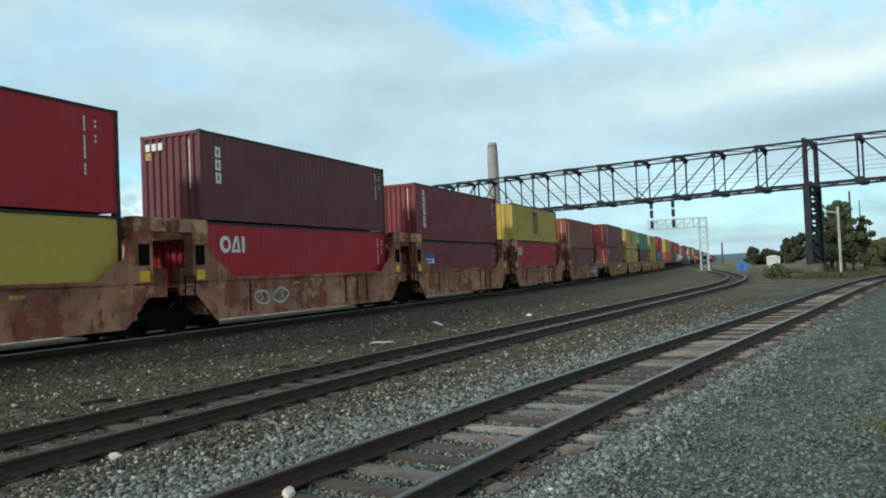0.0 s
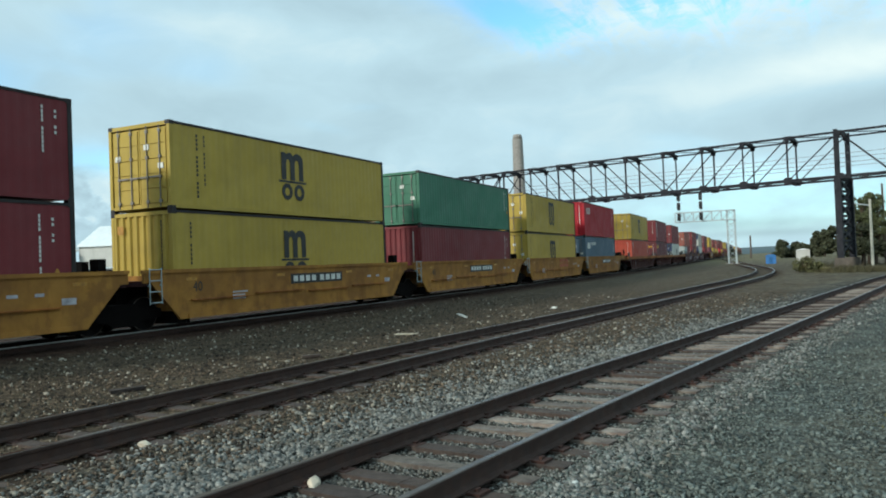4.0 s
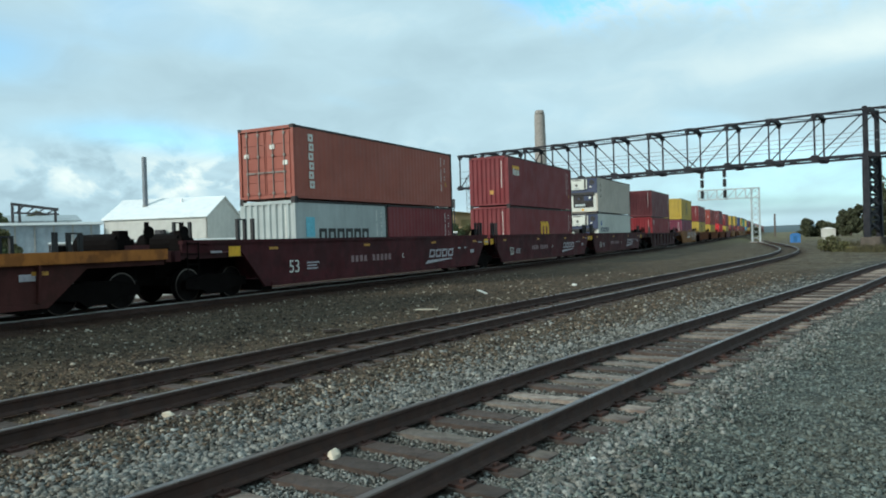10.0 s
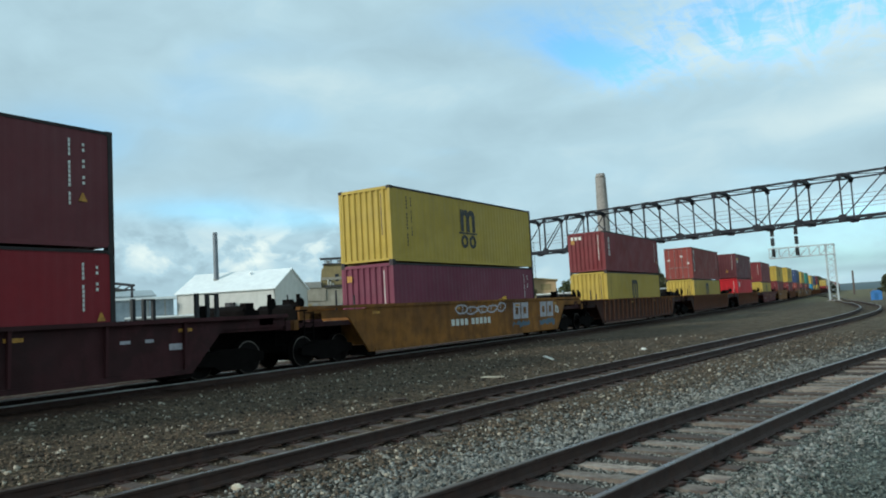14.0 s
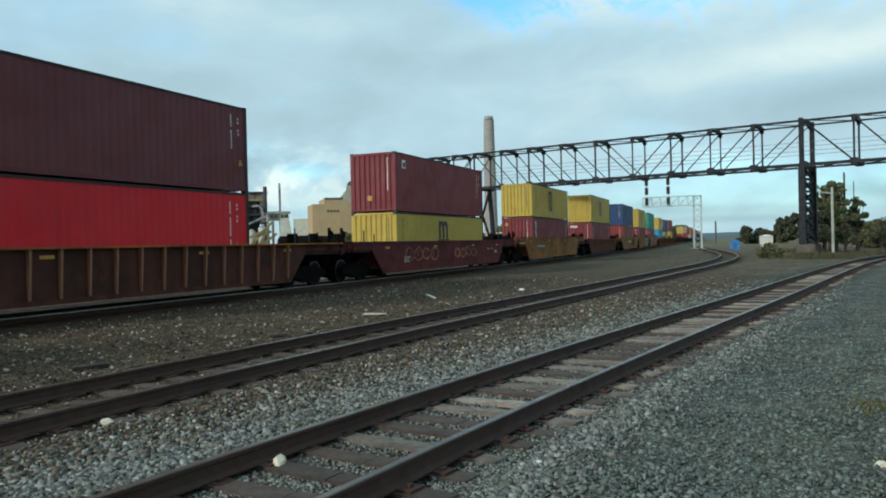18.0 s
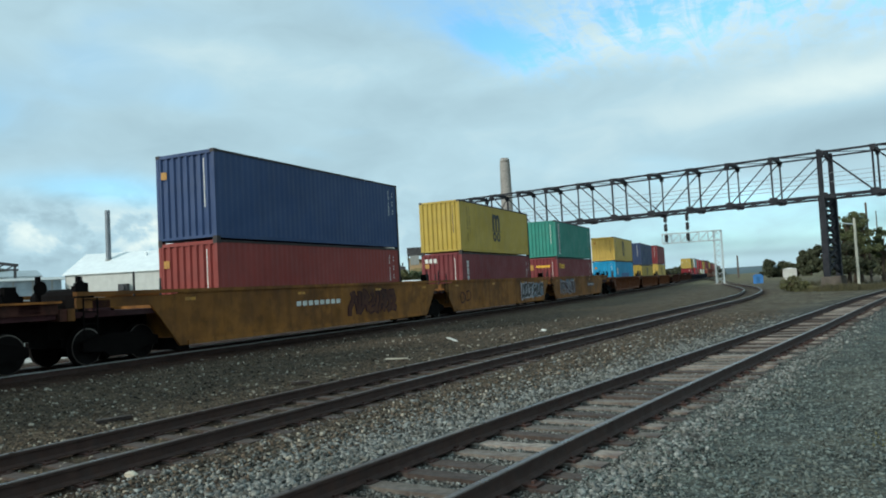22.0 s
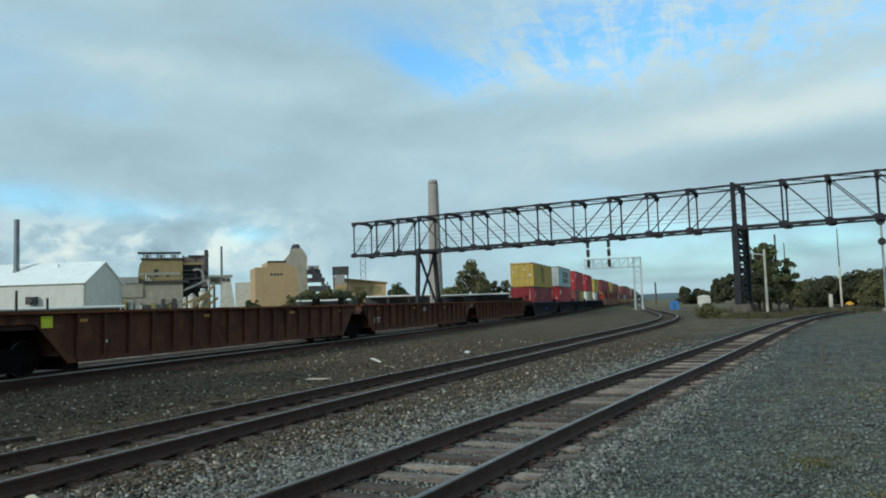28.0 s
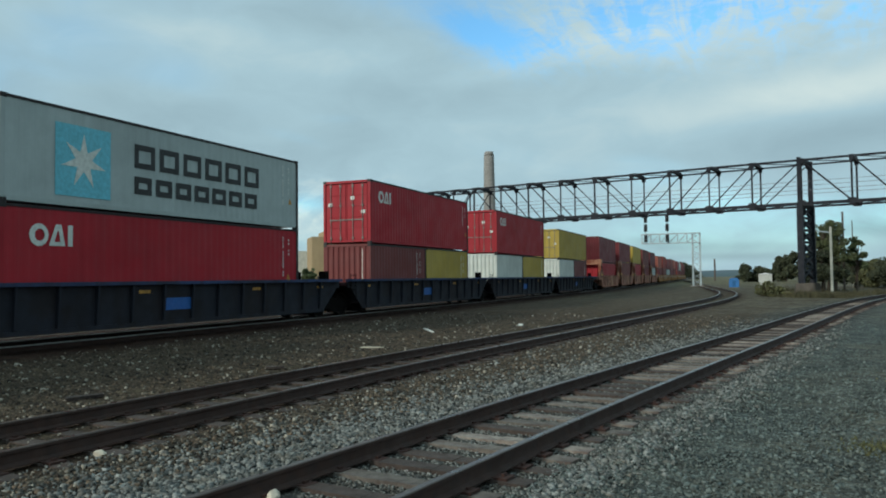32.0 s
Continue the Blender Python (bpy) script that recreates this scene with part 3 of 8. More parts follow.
def ground_material():
    mat = bpy.data.materials.new("gravel_ground")
    mat.use_nodes = True
    nt = mat.node_tree
    N = lambda kind, **kw: node(nt, kind, **kw)
    L = nt.links.new
    bsdf = nt.nodes["Principled BSDF"]
    tc = N("ShaderNodeTexCoord")

    def tex(scale, detail=5, kind="ShaderNodeTexNoise", out="Fac"):
        n = N(kind)
        n.inputs["Scale"].default_value = scale
        if "Detail" in n.inputs:
            n.inputs["Detail"].default_value = detail
        L(tc.outputs["Object"], n.inputs["Vector"])
        return n.outputs[out]

    def mapr(v, a, b, lo=0.0, hi=1.0):
        n = N("ShaderNodeMapRange", clamp=True)
        L(v, n.inputs[0])
        for i, x in enumerate((a, b, lo, hi)):
            n.inputs[i + 1].default_value = x
        return n.outputs[0]

    def mixc(f, a, b):
        n = N("ShaderNodeMix", data_type="RGBA")
        for key, v in (("Factor", f), ("A", a), ("B", b)):
            if isinstance(v, (int, float, tuple)):
                n.inputs[key].default_value = v
            else:
                L(v, n.inputs[key])
        return n.outputs["Result"]

    def mul(a, b):
        n = N("ShaderNodeMath", operation="MULTIPLY")
        L(a, n.inputs[0])
        L(b, n.inputs[1])
        return n.outputs[0]

    stones = tex(26, 0, "ShaderNodeTexVoronoi", "Color")
    sep = N("ShaderNodeSeparateColor")
    L(stones, sep.inputs[0])
    one = sep.outputs[0]
    broad = tex(0.5, 6)
    mid = tex(5, 6)
    gravel = mixc(mapr(one, 0.1, 0.95), rgb(40, 44, 42), rgb(108, 114, 108))
    gravel = mixc(mapr(tex(1.6, 6), 0.4, 0.68, 0, 0.5), gravel, rgb(64, 68, 63))
    gravel = mixc(mapr(broad, 0.5, 0.72, 0, 0.5), gravel, rgb(86, 84, 72))
    grey = mixc(mapr(one, 0.1, 0.95), rgb(33, 32, 29), rgb(88, 86, 80))
    dark = mixc(mapr(one, 0.2, 0.95), rgb(52, 43, 34), rgb(98, 85, 68))
    dark = mixc(mapr(mid, 0.55, 0.75, 0, 0.6), dark, rgb(82, 76, 54))
    grass = mixc(mapr(mid, 0.35, 0.65), rgb(92, 92, 58), rgb(128, 120, 84))
    zones = N("ShaderNodeVertexColor", layer_name="zones")
    zs = N("ShaderNodeSeparateColor")
    L(zones.outputs[0], zs.inputs[0])
    col = mixc(zs.outputs[0], gravel, grey)
    col = mixc(zs.outputs[1], col, dark)
    col = mixc(mul(zs.outputs[2], mapr(broad, 0.3, 0.55, 0.55, 1.0)), col, grass)
    rust = N("ShaderNodeVertexColor", layer_name="rust")
    rs = N("ShaderNodeSeparateColor")
    L(rust.outputs[0], rs.inputs[0])
    # rust beside the rails; along the main line also oil and painted shade
    col = mixc(mul(rs.outputs[0], mapr(mid, 0.3, 0.6, 0.45, 0.95)), col, rgb(54, 37, 27))
    col = mixc(mul(rs.outputs[1], mapr(broad, 0.38, 0.58, 0.15, 1.0)), col, rgb(99, 92, 77))
    yard = mixc(mapr(broad, 0.35, 0.7), rgb(204, 200, 192), rgb(176, 172, 164))
    col = mixc(rs.outputs[2], col, yard)
    big = N("ShaderNodeSeparateColor")
    L(tex(8, 0, "ShaderNodeTexVoronoi", "Color"), big.inputs[0])
    hsv = N("ShaderNodeHueSaturation")
    speck = mul(mapr(big.outputs[0], 0.0, 1.0, 0.66, 1.4), mapr(tex(2.0, 6), 0.32, 0.68, 0.68, 1.32))
    L(speck, hsv.inputs["Value"])
    L(col, hsv.inputs["Color"])
    col = hsv.outputs[0]
    L(col, bsdf.inputs["Base Color"])
    bsdf.inputs["Roughness"].default_value = 0.95
    bsdf.inputs["Specular IOR Level"].default_value = 0.2
    bump = N("ShaderNodeBump")
    bump.inputs["Strength"].default_value, bump.inputs["Distance"].default_value = 0.9, 0.035
    L(tex(26, 0, "ShaderNodeTexVoronoi", "Distance"), bump.inputs["Height"])
    bump2 = N("ShaderNodeBump")
    bump2.inputs["Strength"].default_value, bump2.inputs["Distance"].default_value = 0.5, 0.1
    L(mid, bump2.inputs["Height"])
    L(bump.outputs[0], bump2.inputs["Normal"])
    L(bump2.outputs[0], bsdf.inputs["Normal"])
    return mat


ground = build_ground()


# ---- rails and ties ----
def sweep(outline, path, mat_name, name):
    """A cross-section (x, z) drawn along places (x, y, z, turn)."""
    n, V, F = len(outline), [], []
    for x, y, z, a in path:
        ca, sa = math.cos(a), math.sin(a)
        V += [(x + p * ca, y + p * sa, z + q) for p, q in outline]
    for i in range(len(path) - 1):
        for k in range(n):
            F.append((i * n + k, i * n + (k + 1) % n, (i + 1) * n + (k + 1) % n, (i + 1) * n + k))
    F += [tuple(range(n))[::-1], tuple(len(V) - n + k for k in range(n))]
    me = bpy.data.meshes.new(name)
    me.from_pydata(V, [], F)
    me.materials.append(MAT[mat_name])
    return me


WEB = [(-0.075, -0.18), (0.075, -0.18), (0.075, -0.165), (0.018, -0.14), (0.012, -0.05), (0.036, -0.038), (0.036, -0.004), (-0.036, -0.004), (-0.036, -0.038), (-0.012, -0.05), (-0.018, -0.14), (-0.075, -0.165)]
HEAD = [(-0.038, -0.01), (0.038, -0.01), (0.038, -0.006), (0.03, 0.002), (-0.03, 0.002), (-0.038, -0.006)]
HEAD_POLISHED = [(-0.038, -0.03), (0.038, -0.03), (0.038, -0.006), (0.03, 0.001), (-0.03, 0.001), (-0.038, -0.006)]


def build_track(name, centre, top, y0, y1, step, ties, tie_mat, head, label, tie_spacing=0.56, tie_lift=0.0):
    track = tagged(new(name), label, "railway track", kind="structure")
    ys = np.arange(y0, y1 + step, step)
    cs = centre(ys)
    turn = -np.gradient(cs, ys)
    for side in (-1, 1):
        path = [(x + side * 0.753 * math.cos(math.atan(a)), y, top, math.atan(a)) for x, y, a in zip(cs, ys, turn)]
        rail = hang("rail", sweep(WEB, path, "rail", "rail"), track)
        hang("rail_head", sweep(HEAD_POLISHED if "main" in head else HEAD, path, head, "rail_head"), rail, "worn rail head")
    rng = random.Random(len(name) * 7)
    kinds = []
    for k in range(5):
        s = Shape()
        j = lambda v: v + rng.uniform(-0.012, 0.012)
        xs = [-1.3 + rng.uniform(0, 0.12), -0.6, 0.1, 0.8, 1.3 - rng.uniform(0, 0.14)]
        for i in range(4):
            s.box(xs[i], xs[i + 1], j(-0.115), j(0.115), -0.2, j(0.0) - 0.002 * i)
        kinds.append(s.mesh("tie", MAT[tie_mat if k not in (0, 3) else "tie_dark"]))
    plate = Shape()
    for side in (-1, 1):
        c = side * 0.753
        plate.box(c - 0.19, c + 0.19, -0.09, 0.09, -0.02, 0.014)
        for o in (-0.12, 0.12):
            plate.box(c + o - 0.015, c + o + 0.015, -0.03, 0.03, 0.014, 0.04)
    plate = plate.mesh("tie_plate", MAT["plate"])
    y, i = ties[0], 0
    while y < ties[1]:
        x = float(centre(y))
        a = -(float(centre(y + 1)) - float(centre(y - 1))) / 2
        m = pose(x + rng.uniform(-0.05, 0.05), y, top - 0.196 + tie_lift + rng.uniform(-0.012, 0.006), 0, 0, math.degrees(math.atan(a)) + rng.uniform(-1.5, 1.5))
        m = m @ pose(0, 0, -0.016 * rng.random() ** 2)
        tie = hang("tie", kinds[rng.randrange(5)], track, "", m)
        hang("tie_plate", plate, tie)
        y += tie_spacing * rng.uniform(0.93, 1.07)
        i += 1
    return track


build_track("track_near", track_1, RAIL1, -90, 210, 1.5, (-24, 62), "tie", "rail_top", "rusty siding track on weathered wooden ties in grey ballast", 0.56, 0.022)
build_track("track_middle", track_2, RAIL2, -120, 300, 2.0, (-20, 48), "tie_dark", "rail_top", "rusty track with half-buried dark ties", 0.6, 0.012)
build_track("track_main", track_3, RAIL3, -760, 430, 5.0, (-16, 100), "tie_dark", "rail_top_main", "main line with polished rails on a raised dark ballast bed", 0.62, 0.012)

# ---- signal bridge over the tracks ----
def build_bridge():
    p0, u = Vector((2.44, 71.6, 0)), Vector((-0.98, 0.197, 0)).normalized()
    back = Vector((-u.y, u.x, 0))
    if back.y < 0:
        back = -back
    zt, zb, depth = 11.45, 7.72, 3.4
    nodes = [41.8, 38.6, 35.6, 32.9, 29.5, 26.2, 22.5, 18.8, 15.0, 11.3, 7.7, 4.0, 0.0, -3.8, -7.3, -10.9, -14.6, -18.4]
    bridge = thing("signal_bridge", Matrix.Identity(4), "dark steel lattice truss bridge on braced legs over the tracks", "signal bridge")
    at = lambda s, q, z: p0 + u * s + back * q + Vector((0, 0, z))
    lo, hi = nodes[-1], nodes[0]
    for q in (0, depth):
        front = q == 0
        Shape().bar(at(lo, q, zt), at(hi, q, zt), 0.17, 0.17 if front else 0.13).put("top_chord", MAT["girder"], bridge)
        Shape().bar(at(lo, q, zb), at(hi, q, zb), 0.22, 0.26 if front else 0.17).put("bottom_chord", MAT["girder"], bridge)
        Shape().bar(at(lo, q, zb + 1.15), at(hi, q, zb + 1.15), 0.04).put("handrail", MAT["girder_light"], bridge)
        Shape().bar(at(lo, q, zb + 1.9), at(hi, q, zb + 1.9), 0.035).put("handrail", MAT["girder_light"], bridge)
        for i, s in enumerate(nodes):
            Shape().bar(at(s, q, zb), at(s, q, zt), 0.15 if i % 2 else 0.12).put("upright", MAT["girder"], bridge)
            plate = [(-0.5, 0.02), (-0.26, -0.2), (0.26, -0.2), (0.5, 0.02), (0.22, 0.3), (-0.22, 0.3)]
            for nm, zc, k in (("bottom_gusset", zb, 1.0), ("top_gusset", zt, -0.6)):
                V = [at(s + a * abs(k), q + o, zc + b * k) for o in (-0.13, 0.13) for a, b in plate]
                Shape().add(V, [tuple(range(6))[::-1], tuple(range(6, 12))] + [(e, (e + 1) % 6, (e + 1) % 6 + 6, e + 6) for e in range(6)]).put(nm, MAT["girder"], bridge)
        for i, (a, b) in enumerate(zip(nodes, nodes[1:])):
            if i < 3 or i >= 12:
                za, zc = (zb, zt) if i < 3 else (zt, zb)
            else:
                za, zc = (zt, zb) if i < 8 else (zb, zt)
            Shape().bar(at(a, q, za), at(b, q, zc), 0.085).put("diagonal", MAT["girder"], bridge)
    for i, s in enumerate(nodes):
        # a stout curved bracket ties the two trusses together over each node
        path = []
        for k in range(13):
            w = math.pi * k / 12
            c, n = math.cos(w), math.sin(w)
            path.append(at(s, depth / 2 * (1 - math.copysign(abs(c) ** 0.7, c)), zt - 0.38 + 0.5 * n ** 0.6))
        Shape().chain(path, 0.3, 0.3, u).put("cross_arch", MAT["girder"], bridge)
        Shape().bar(at(s, 0, zb), at(s, depth, zb), 0.14).put("floor_beam", MAT["girder"], bridge)
        if i + 1 < len(nodes):
            Shape().bar(at(s, 0, zt), at(nodes[i + 1], depth, zt), 0.06).put("top_lacing", MAT["girder"], bridge)
            Shape().bar(at(s, depth, zb), at(nodes[i + 1], 0, zb), 0.06).put("bottom_lacing", MAT["girder"], bridge)
    deck = Shape().bar(at(lo, 1.5, zb + 0.1), at(hi, 1.5, zb + 0.1), 0.7, 0.04)
    deck.put("walkway", MAT["girder"], bridge)

    def bent(s, splay, foot, wide, panels, shift=0.0, rise=0.0):
        """Front and rear legs that spread towards the ground, with lacing between them."""
        fr = lambda z: -splay * (zb - z) / (zb - foot)
        re_ = lambda z: depth + splay * 1.6 * (zb - z) / (zb - foot)
        for f, o in ((fr, shift), (re_, -shift)):
            Shape().bar(at(s + o, f(foot), foot), at(s + o, f(zb), zb), wide, wide * 0.9, up=u).put("leg", MAT["girder"], bridge)
            if rise:
                Shape().bar(at(s + o, f(zb), zb), at(s + o, f(zb), zt + rise), wide * 0.62, wide * 0.6, up=u).put("tower_post", MAT["girder"], bridge)
            c = at(s + o, f(foot), 0)
            g = gz(c.x, c.y)
            Shape().add([(c.x + a * k, c.y + b * k, z) for z, k in ((g - 0.4, 0.62), (foot + 0.02, 0.5)) for a, b in ((-1, -1), (1, -1), (1, 1), (-1, 1))],
                        [(3, 2, 1, 0), (4, 5, 6, 7), (0, 1, 5, 4), (1, 2, 6, 5), (2, 3, 7, 6), (3, 0, 4, 7)]).put("footing", MAT["footing"], bridge, "weathered concrete footing")
        zs = [foot + 0.4 + (zb - foot - 0.5) * k / panels for k in range(panels + 1)]
        for z0, z1 in zip(zs, zs[1:]):
            Shape().bar(at(s + shift, fr(z0), z0), at(s - shift, re_(z1), z1), 0.2).put("brace", MAT["girder"], bridge)
            Shape().bar(at(s - shift, re_(z0), z0), at(s + shift, fr(z1), z1), 0.2).put("brace", MAT["girder"], bridge)
            Shape().bar(at(s + shift, fr(z1), z1), at(s - shift, re_(z1), z1), 0.2).put("brace", MAT["girder"], bridge)

    bent(0.0, 0.08, 0.95, 0.54, 6, 0.17, 0.25)
    bent(33.1, 0.5, 0.5, 0.4, 1)
    bent(-18.2, 0.3, 0.6, 0.54, 5, 0.17, 0.25)
    return bridge


build_bridge()


def signal_head(parent, c, face=-1):
    s = Shape()
    s.box(c.x - 0.28, c.x + 0.28, c.y - 0.12, c.y + 0.12, c.z - 0.65, c.z + 0.65)
    h = s.put("signal_head", MAT["lens"], parent, "black signal head with hooded lamps")
    for k in (-0.4, 0, 0.4):
        Shape().tube((c.x, c.y + face * 0.12, c.z + k), (c.x, c.y + face * 0.42, c.z + k - 0.03), 0.16, 0.15, 10).put("lamp_hood", MAT["lens"], h)


def build_cantilever():
    d = 140.0
    base = polar(-4.95, d)
    x0, y0 = base.x, base.y
    g = gz(x0, y0)
    top, low = height(3.0, d), height(2.33, d)
    ob = thing("signal_cantilever", Matrix.Identity(4), "pale galvanised cantilever signal bridge reaching over the main line", "signal bridge")
    ob.location = (0, 0, 0)
    xl = polar(-8.75, d).x
    for dx in (-0.62, 0.62):
        Shape().box(x0 + dx - 0.14, x0 + dx + 0.14, y0 - 0.14, y0 + 0.14, g, top).put("mast_leg", MAT["alu"], ob)
    n = 9
    for k in range(n):
        z0, z1 = g + 0.3 + (top - g - 0.3) * k / n, g + 0.3 + (top - g - 0.3) * (k + 1) / n
        for q in (-0.62, 0.62):
            Shape().bar((x0 + q, y0, z0), (x0 - q, y0, z1), 0.07).put("mast_lace", MAT["alu"], ob)
    for z in (top, low):
        for q in (-0.5, 0.5):
            Shape().bar((xl, y0 + q, z), (x0 + 0.7, y0 + q, z), 0.16).put("arm_chord", MAT["alu"], ob)
    k = 6
    for i in range(k):
        a, b = xl + (x0 - xl) * i / k, xl + (x0 - xl) * (i + 1) / k
        for q in (-0.5, 0.5):
            Shape().bar((a, y0 + q, low), (a, y0 + q, top), 0.08).put("arm_upright", MAT["alu"], ob)
            Shape().bar((a, y0 + q, low), (b, y0 + q, top), 0.06).put("arm_diagonal", MAT["alu"], ob)
        Shape().bar((a, y0 - 0.5, low), (a, y0 + 0.5, low), 0.06).put("arm_tie", MAT["alu"], ob)
    for az in (-8.42, -6.9):
        x = polar(az, d).x
        Shape().bar((x, y0 - 0.7, low), (x, y0 - 0.7, height(4.25, d)), 0.1).put("signal_mast", MAT["alu"], ob)
        for el in (4.1, 3.45, 2.68):
            signal_head(ob, Vector((x, y0 - 0.85, height(el, d))))
    Shape().box(x0 - 1.1, x0 + 1.1, y0 - 0.6, y0 + 0.6, g - 0.3, g + 0.15).put("footing", MAT["concrete"], ob)


build_cantilever()


# ---- plants: trunk, limbs and many small leaves ----
def leaves(rng, centres, n, size):
    """Small leaf clumps (bent quads) round crown lobes (x, y, z, rx, ry, rz)."""
    c = np.array(centres)
    w = c[:, 3] * c[:, 4] * c[:, 5]
    pick = rng.choice(len(c), n, p=w / w.sum())
    v = rng.normal(size=(n, 3))
    v /= np.linalg.norm(v, axis=1)[:, None]
    r = rng.uniform(0.45, 1.05, n) ** 0.6
    p = c[pick, :3] + v * c[pick, 3:6] * r[:, None]
    a = rng.normal(size=(n, 3))
    a /= np.linalg.norm(a, axis=1)[:, None]
    b = np.cross(a, rng.normal(size=(n, 3)))
    b /= np.linalg.norm(b, axis=1)[:, None]
    s = size * rng.uniform(0.6, 1.5, n)[:, None]
    V = np.stack([p - a * s, p + b * s * 0.7, p + a * s, p - b * s * 0.7], 1).reshape(-1, 3)
    return V, np.arange(4 * n).reshape(-1, 4)


def tree(x, y, tall, wide, seed, leaf="leaf", n=2600, size=0.22, label="", trunk_share=0.25, lobes=9, name="tree", airy=1.0):
    rng = np.random.default_rng(seed)
    g = gz(x, y)
    ob = thing(name, pose(x, y, g), label or "leafy tree with an uneven green crown", "tree" if name == "tree" else "bush")
    cs = []
    lobes = lobes * 2
    for i in range(lobes):
        f = i / max(1, lobes - 1)
        z = tall * (trunk_share + (1 - trunk_share) * (0.15 + 0.7 * f))
        spread = wide / 2 * (1 - 0.55 * f) * rng.uniform(0.2, 0.95)
        a = rng.uniform(0, 6.28)
        r = airy * wide * rng.uniform(0.1, 0.22) * (1 - 0.3 * f)
        cs.append((spread * math.cos(a), spread * math.sin(a), z, r, r, r * rng.uniform(0.6, 0.9)))
    s = Shape()
    s.tube((0, 0, -0.2), (0.05 * wide, 0, tall * 0.55), 0.022 * tall + 0.05, 0.012 * tall, 8)
    for c in cs:
        s.tube((0.03 * wide, 0, tall * rng.uniform(0.18, 0.5)), c[:3], 0.008 * tall + 0.02, 0.01, 5)
    s.put("trunk", MAT["bark"], ob)
    V, F = leaves(rng, cs, n, size)
    hang("crown", mesh_np("crown", V, F, MAT[leaf]), ob)
    return ob


def cone_tree(x, y, tall, wide, seed, leaf, label, n=6000, size=0.2):
    """A broad tree whose crown narrows to a ragged peak."""
    rng = np.random.default_rng(seed)
    ob = thing("tree", pose(x, y, gz(x, y)), label, "tree")
    cs, s = [], Shape()
    s.tube((0, 0, -0.2), (0.1, 0, tall * 0.8), 0.03 * tall, 0.05, 8)
    for i in range(26):
        f = (i / 25) ** 0.8
        r = wide / 2 * (1.02 - f ** 1.7) * rng.uniform(0.3, 0.85)
        a = rng.uniform(0, 6.28)
        c = (r * math.cos(a), r * math.sin(a), tall * (0.1 + 0.84 * f))
        q = wide * rng.uniform(0.11, 0.2) * (1.15 - 0.65 * f)
        cs.append(c + (q, q, q * 0.8))
        s.tube((0.05, 0, max(0.3, c[2] - 0.25 * tall)), c, 0.05, 0.015, 5)
    s.put("trunk", MAT["bark"], ob)
    V, F = leaves(rng, cs, n, size)
    hang("crown", mesh_np("crown", V, F, MAT[leaf]), ob)


def at_az(az, d):
    p = polar(az, d)
    return p.x, p.y


cone_tree(*at_az(-17.05, 112), height(3.3, 112) - 0.2, 9.4, 11, "leaf_olive", "broad olive-green tree with a peaked crown beyond the main line", 11000, 0.17)
# trees and scrub beside and behind the line
for az, d, el, wide, seed, leaf, lab in [
    (-15.6, 118, 1.9, 5.0, 12, "leaf_olive", "low bushy tree beyond the main line"),
    (-14.4, 116, 2.0, 3.6, 13, "leaf_olive", "thin half-bare tree beyond the main line"),
    (-22.6, 120, 2.05, 5.0, 14, "leaf", "round green tree by a beige building"),
    (-28.6, 110, 1.55, 7.0, 15, "leaf", "low dense green bushes by the plant"),
    (-27.0, 112, 1.5, 7.0, 16, "leaf", "low dense green bushes by the plant"),
    (-25.6, 116, 1.3, 5.0, 17, "leaf_olive", "low dense green bushes by the plant"),
    (-30.2, 104, 1.25, 5.0, 61, "leaf_olive", "low dense olive bushes by the plant"),
    (-29.3, 100, 1.45, 5.5, 62, "leaf_olive", "low dense olive bushes by the plant"),
    (-27.9, 102, 1.5, 5.5, 63, "leaf_olive", "low dense olive bushes by the plant"),
    (-33.2, 108, 0.95, 3.0, 64, "leaf", "low dense green bush by a beige wall"),
    (3.4, 100, 2.9, 5.0, 25, "leaf_olive", "bushy tree behind the bridge leg"),
    (-58.6, 70, 2.4, 4.5, 18, "leaf", "leafy green tree by a fence"),
    (-60.5, 74, 2.3, 5.0, 19, "leaf", "leafy green tree by a fence"),
    (-57.6, 92, 3.0, 5.0, 26, "leaf", "leafy green tree behind low sheds"),
    (-55.4, 112, 2.9, 6.0, 27, "leaf_olive", "leafy green tree behind low sheds"),
    (-57.2, 75, 1.9, 3.5, 20, "leaf_olive", "leafy green bush by a fence"),
    (3.1, 96, 3.72, 3.7, 21, "leaf_light", "tall open-crowned tree behind the bridge leg"),
    (3.8, 97, 3.95, 4.0, 24, "leaf_light", "tall open-crowned tree behind the bridge leg"),
    (5.05, 99, 2.75, 3.0, 22, "leaf", "half-bare tree beside a tall tree"),
    (3.0, 92, 1.8, 5.0, 23, "leaf_dark", "dense dark tree behind the bridge leg"),
]:
    x, y = at_az(az, d)
    tall = height(el, d) - gz(x, y)
    tree(x, y, tall, wide, seed, leaf, 11000 if "open" in lab else 5200, 0.08 if "open" in lab or "half-bare" in lab else 0.13, lab, 0.12 if tall < 6 else 0.3, 22 if "open" in lab else 13, airy=0.8 if "open" in lab or "half-bare" in lab else 0.85)
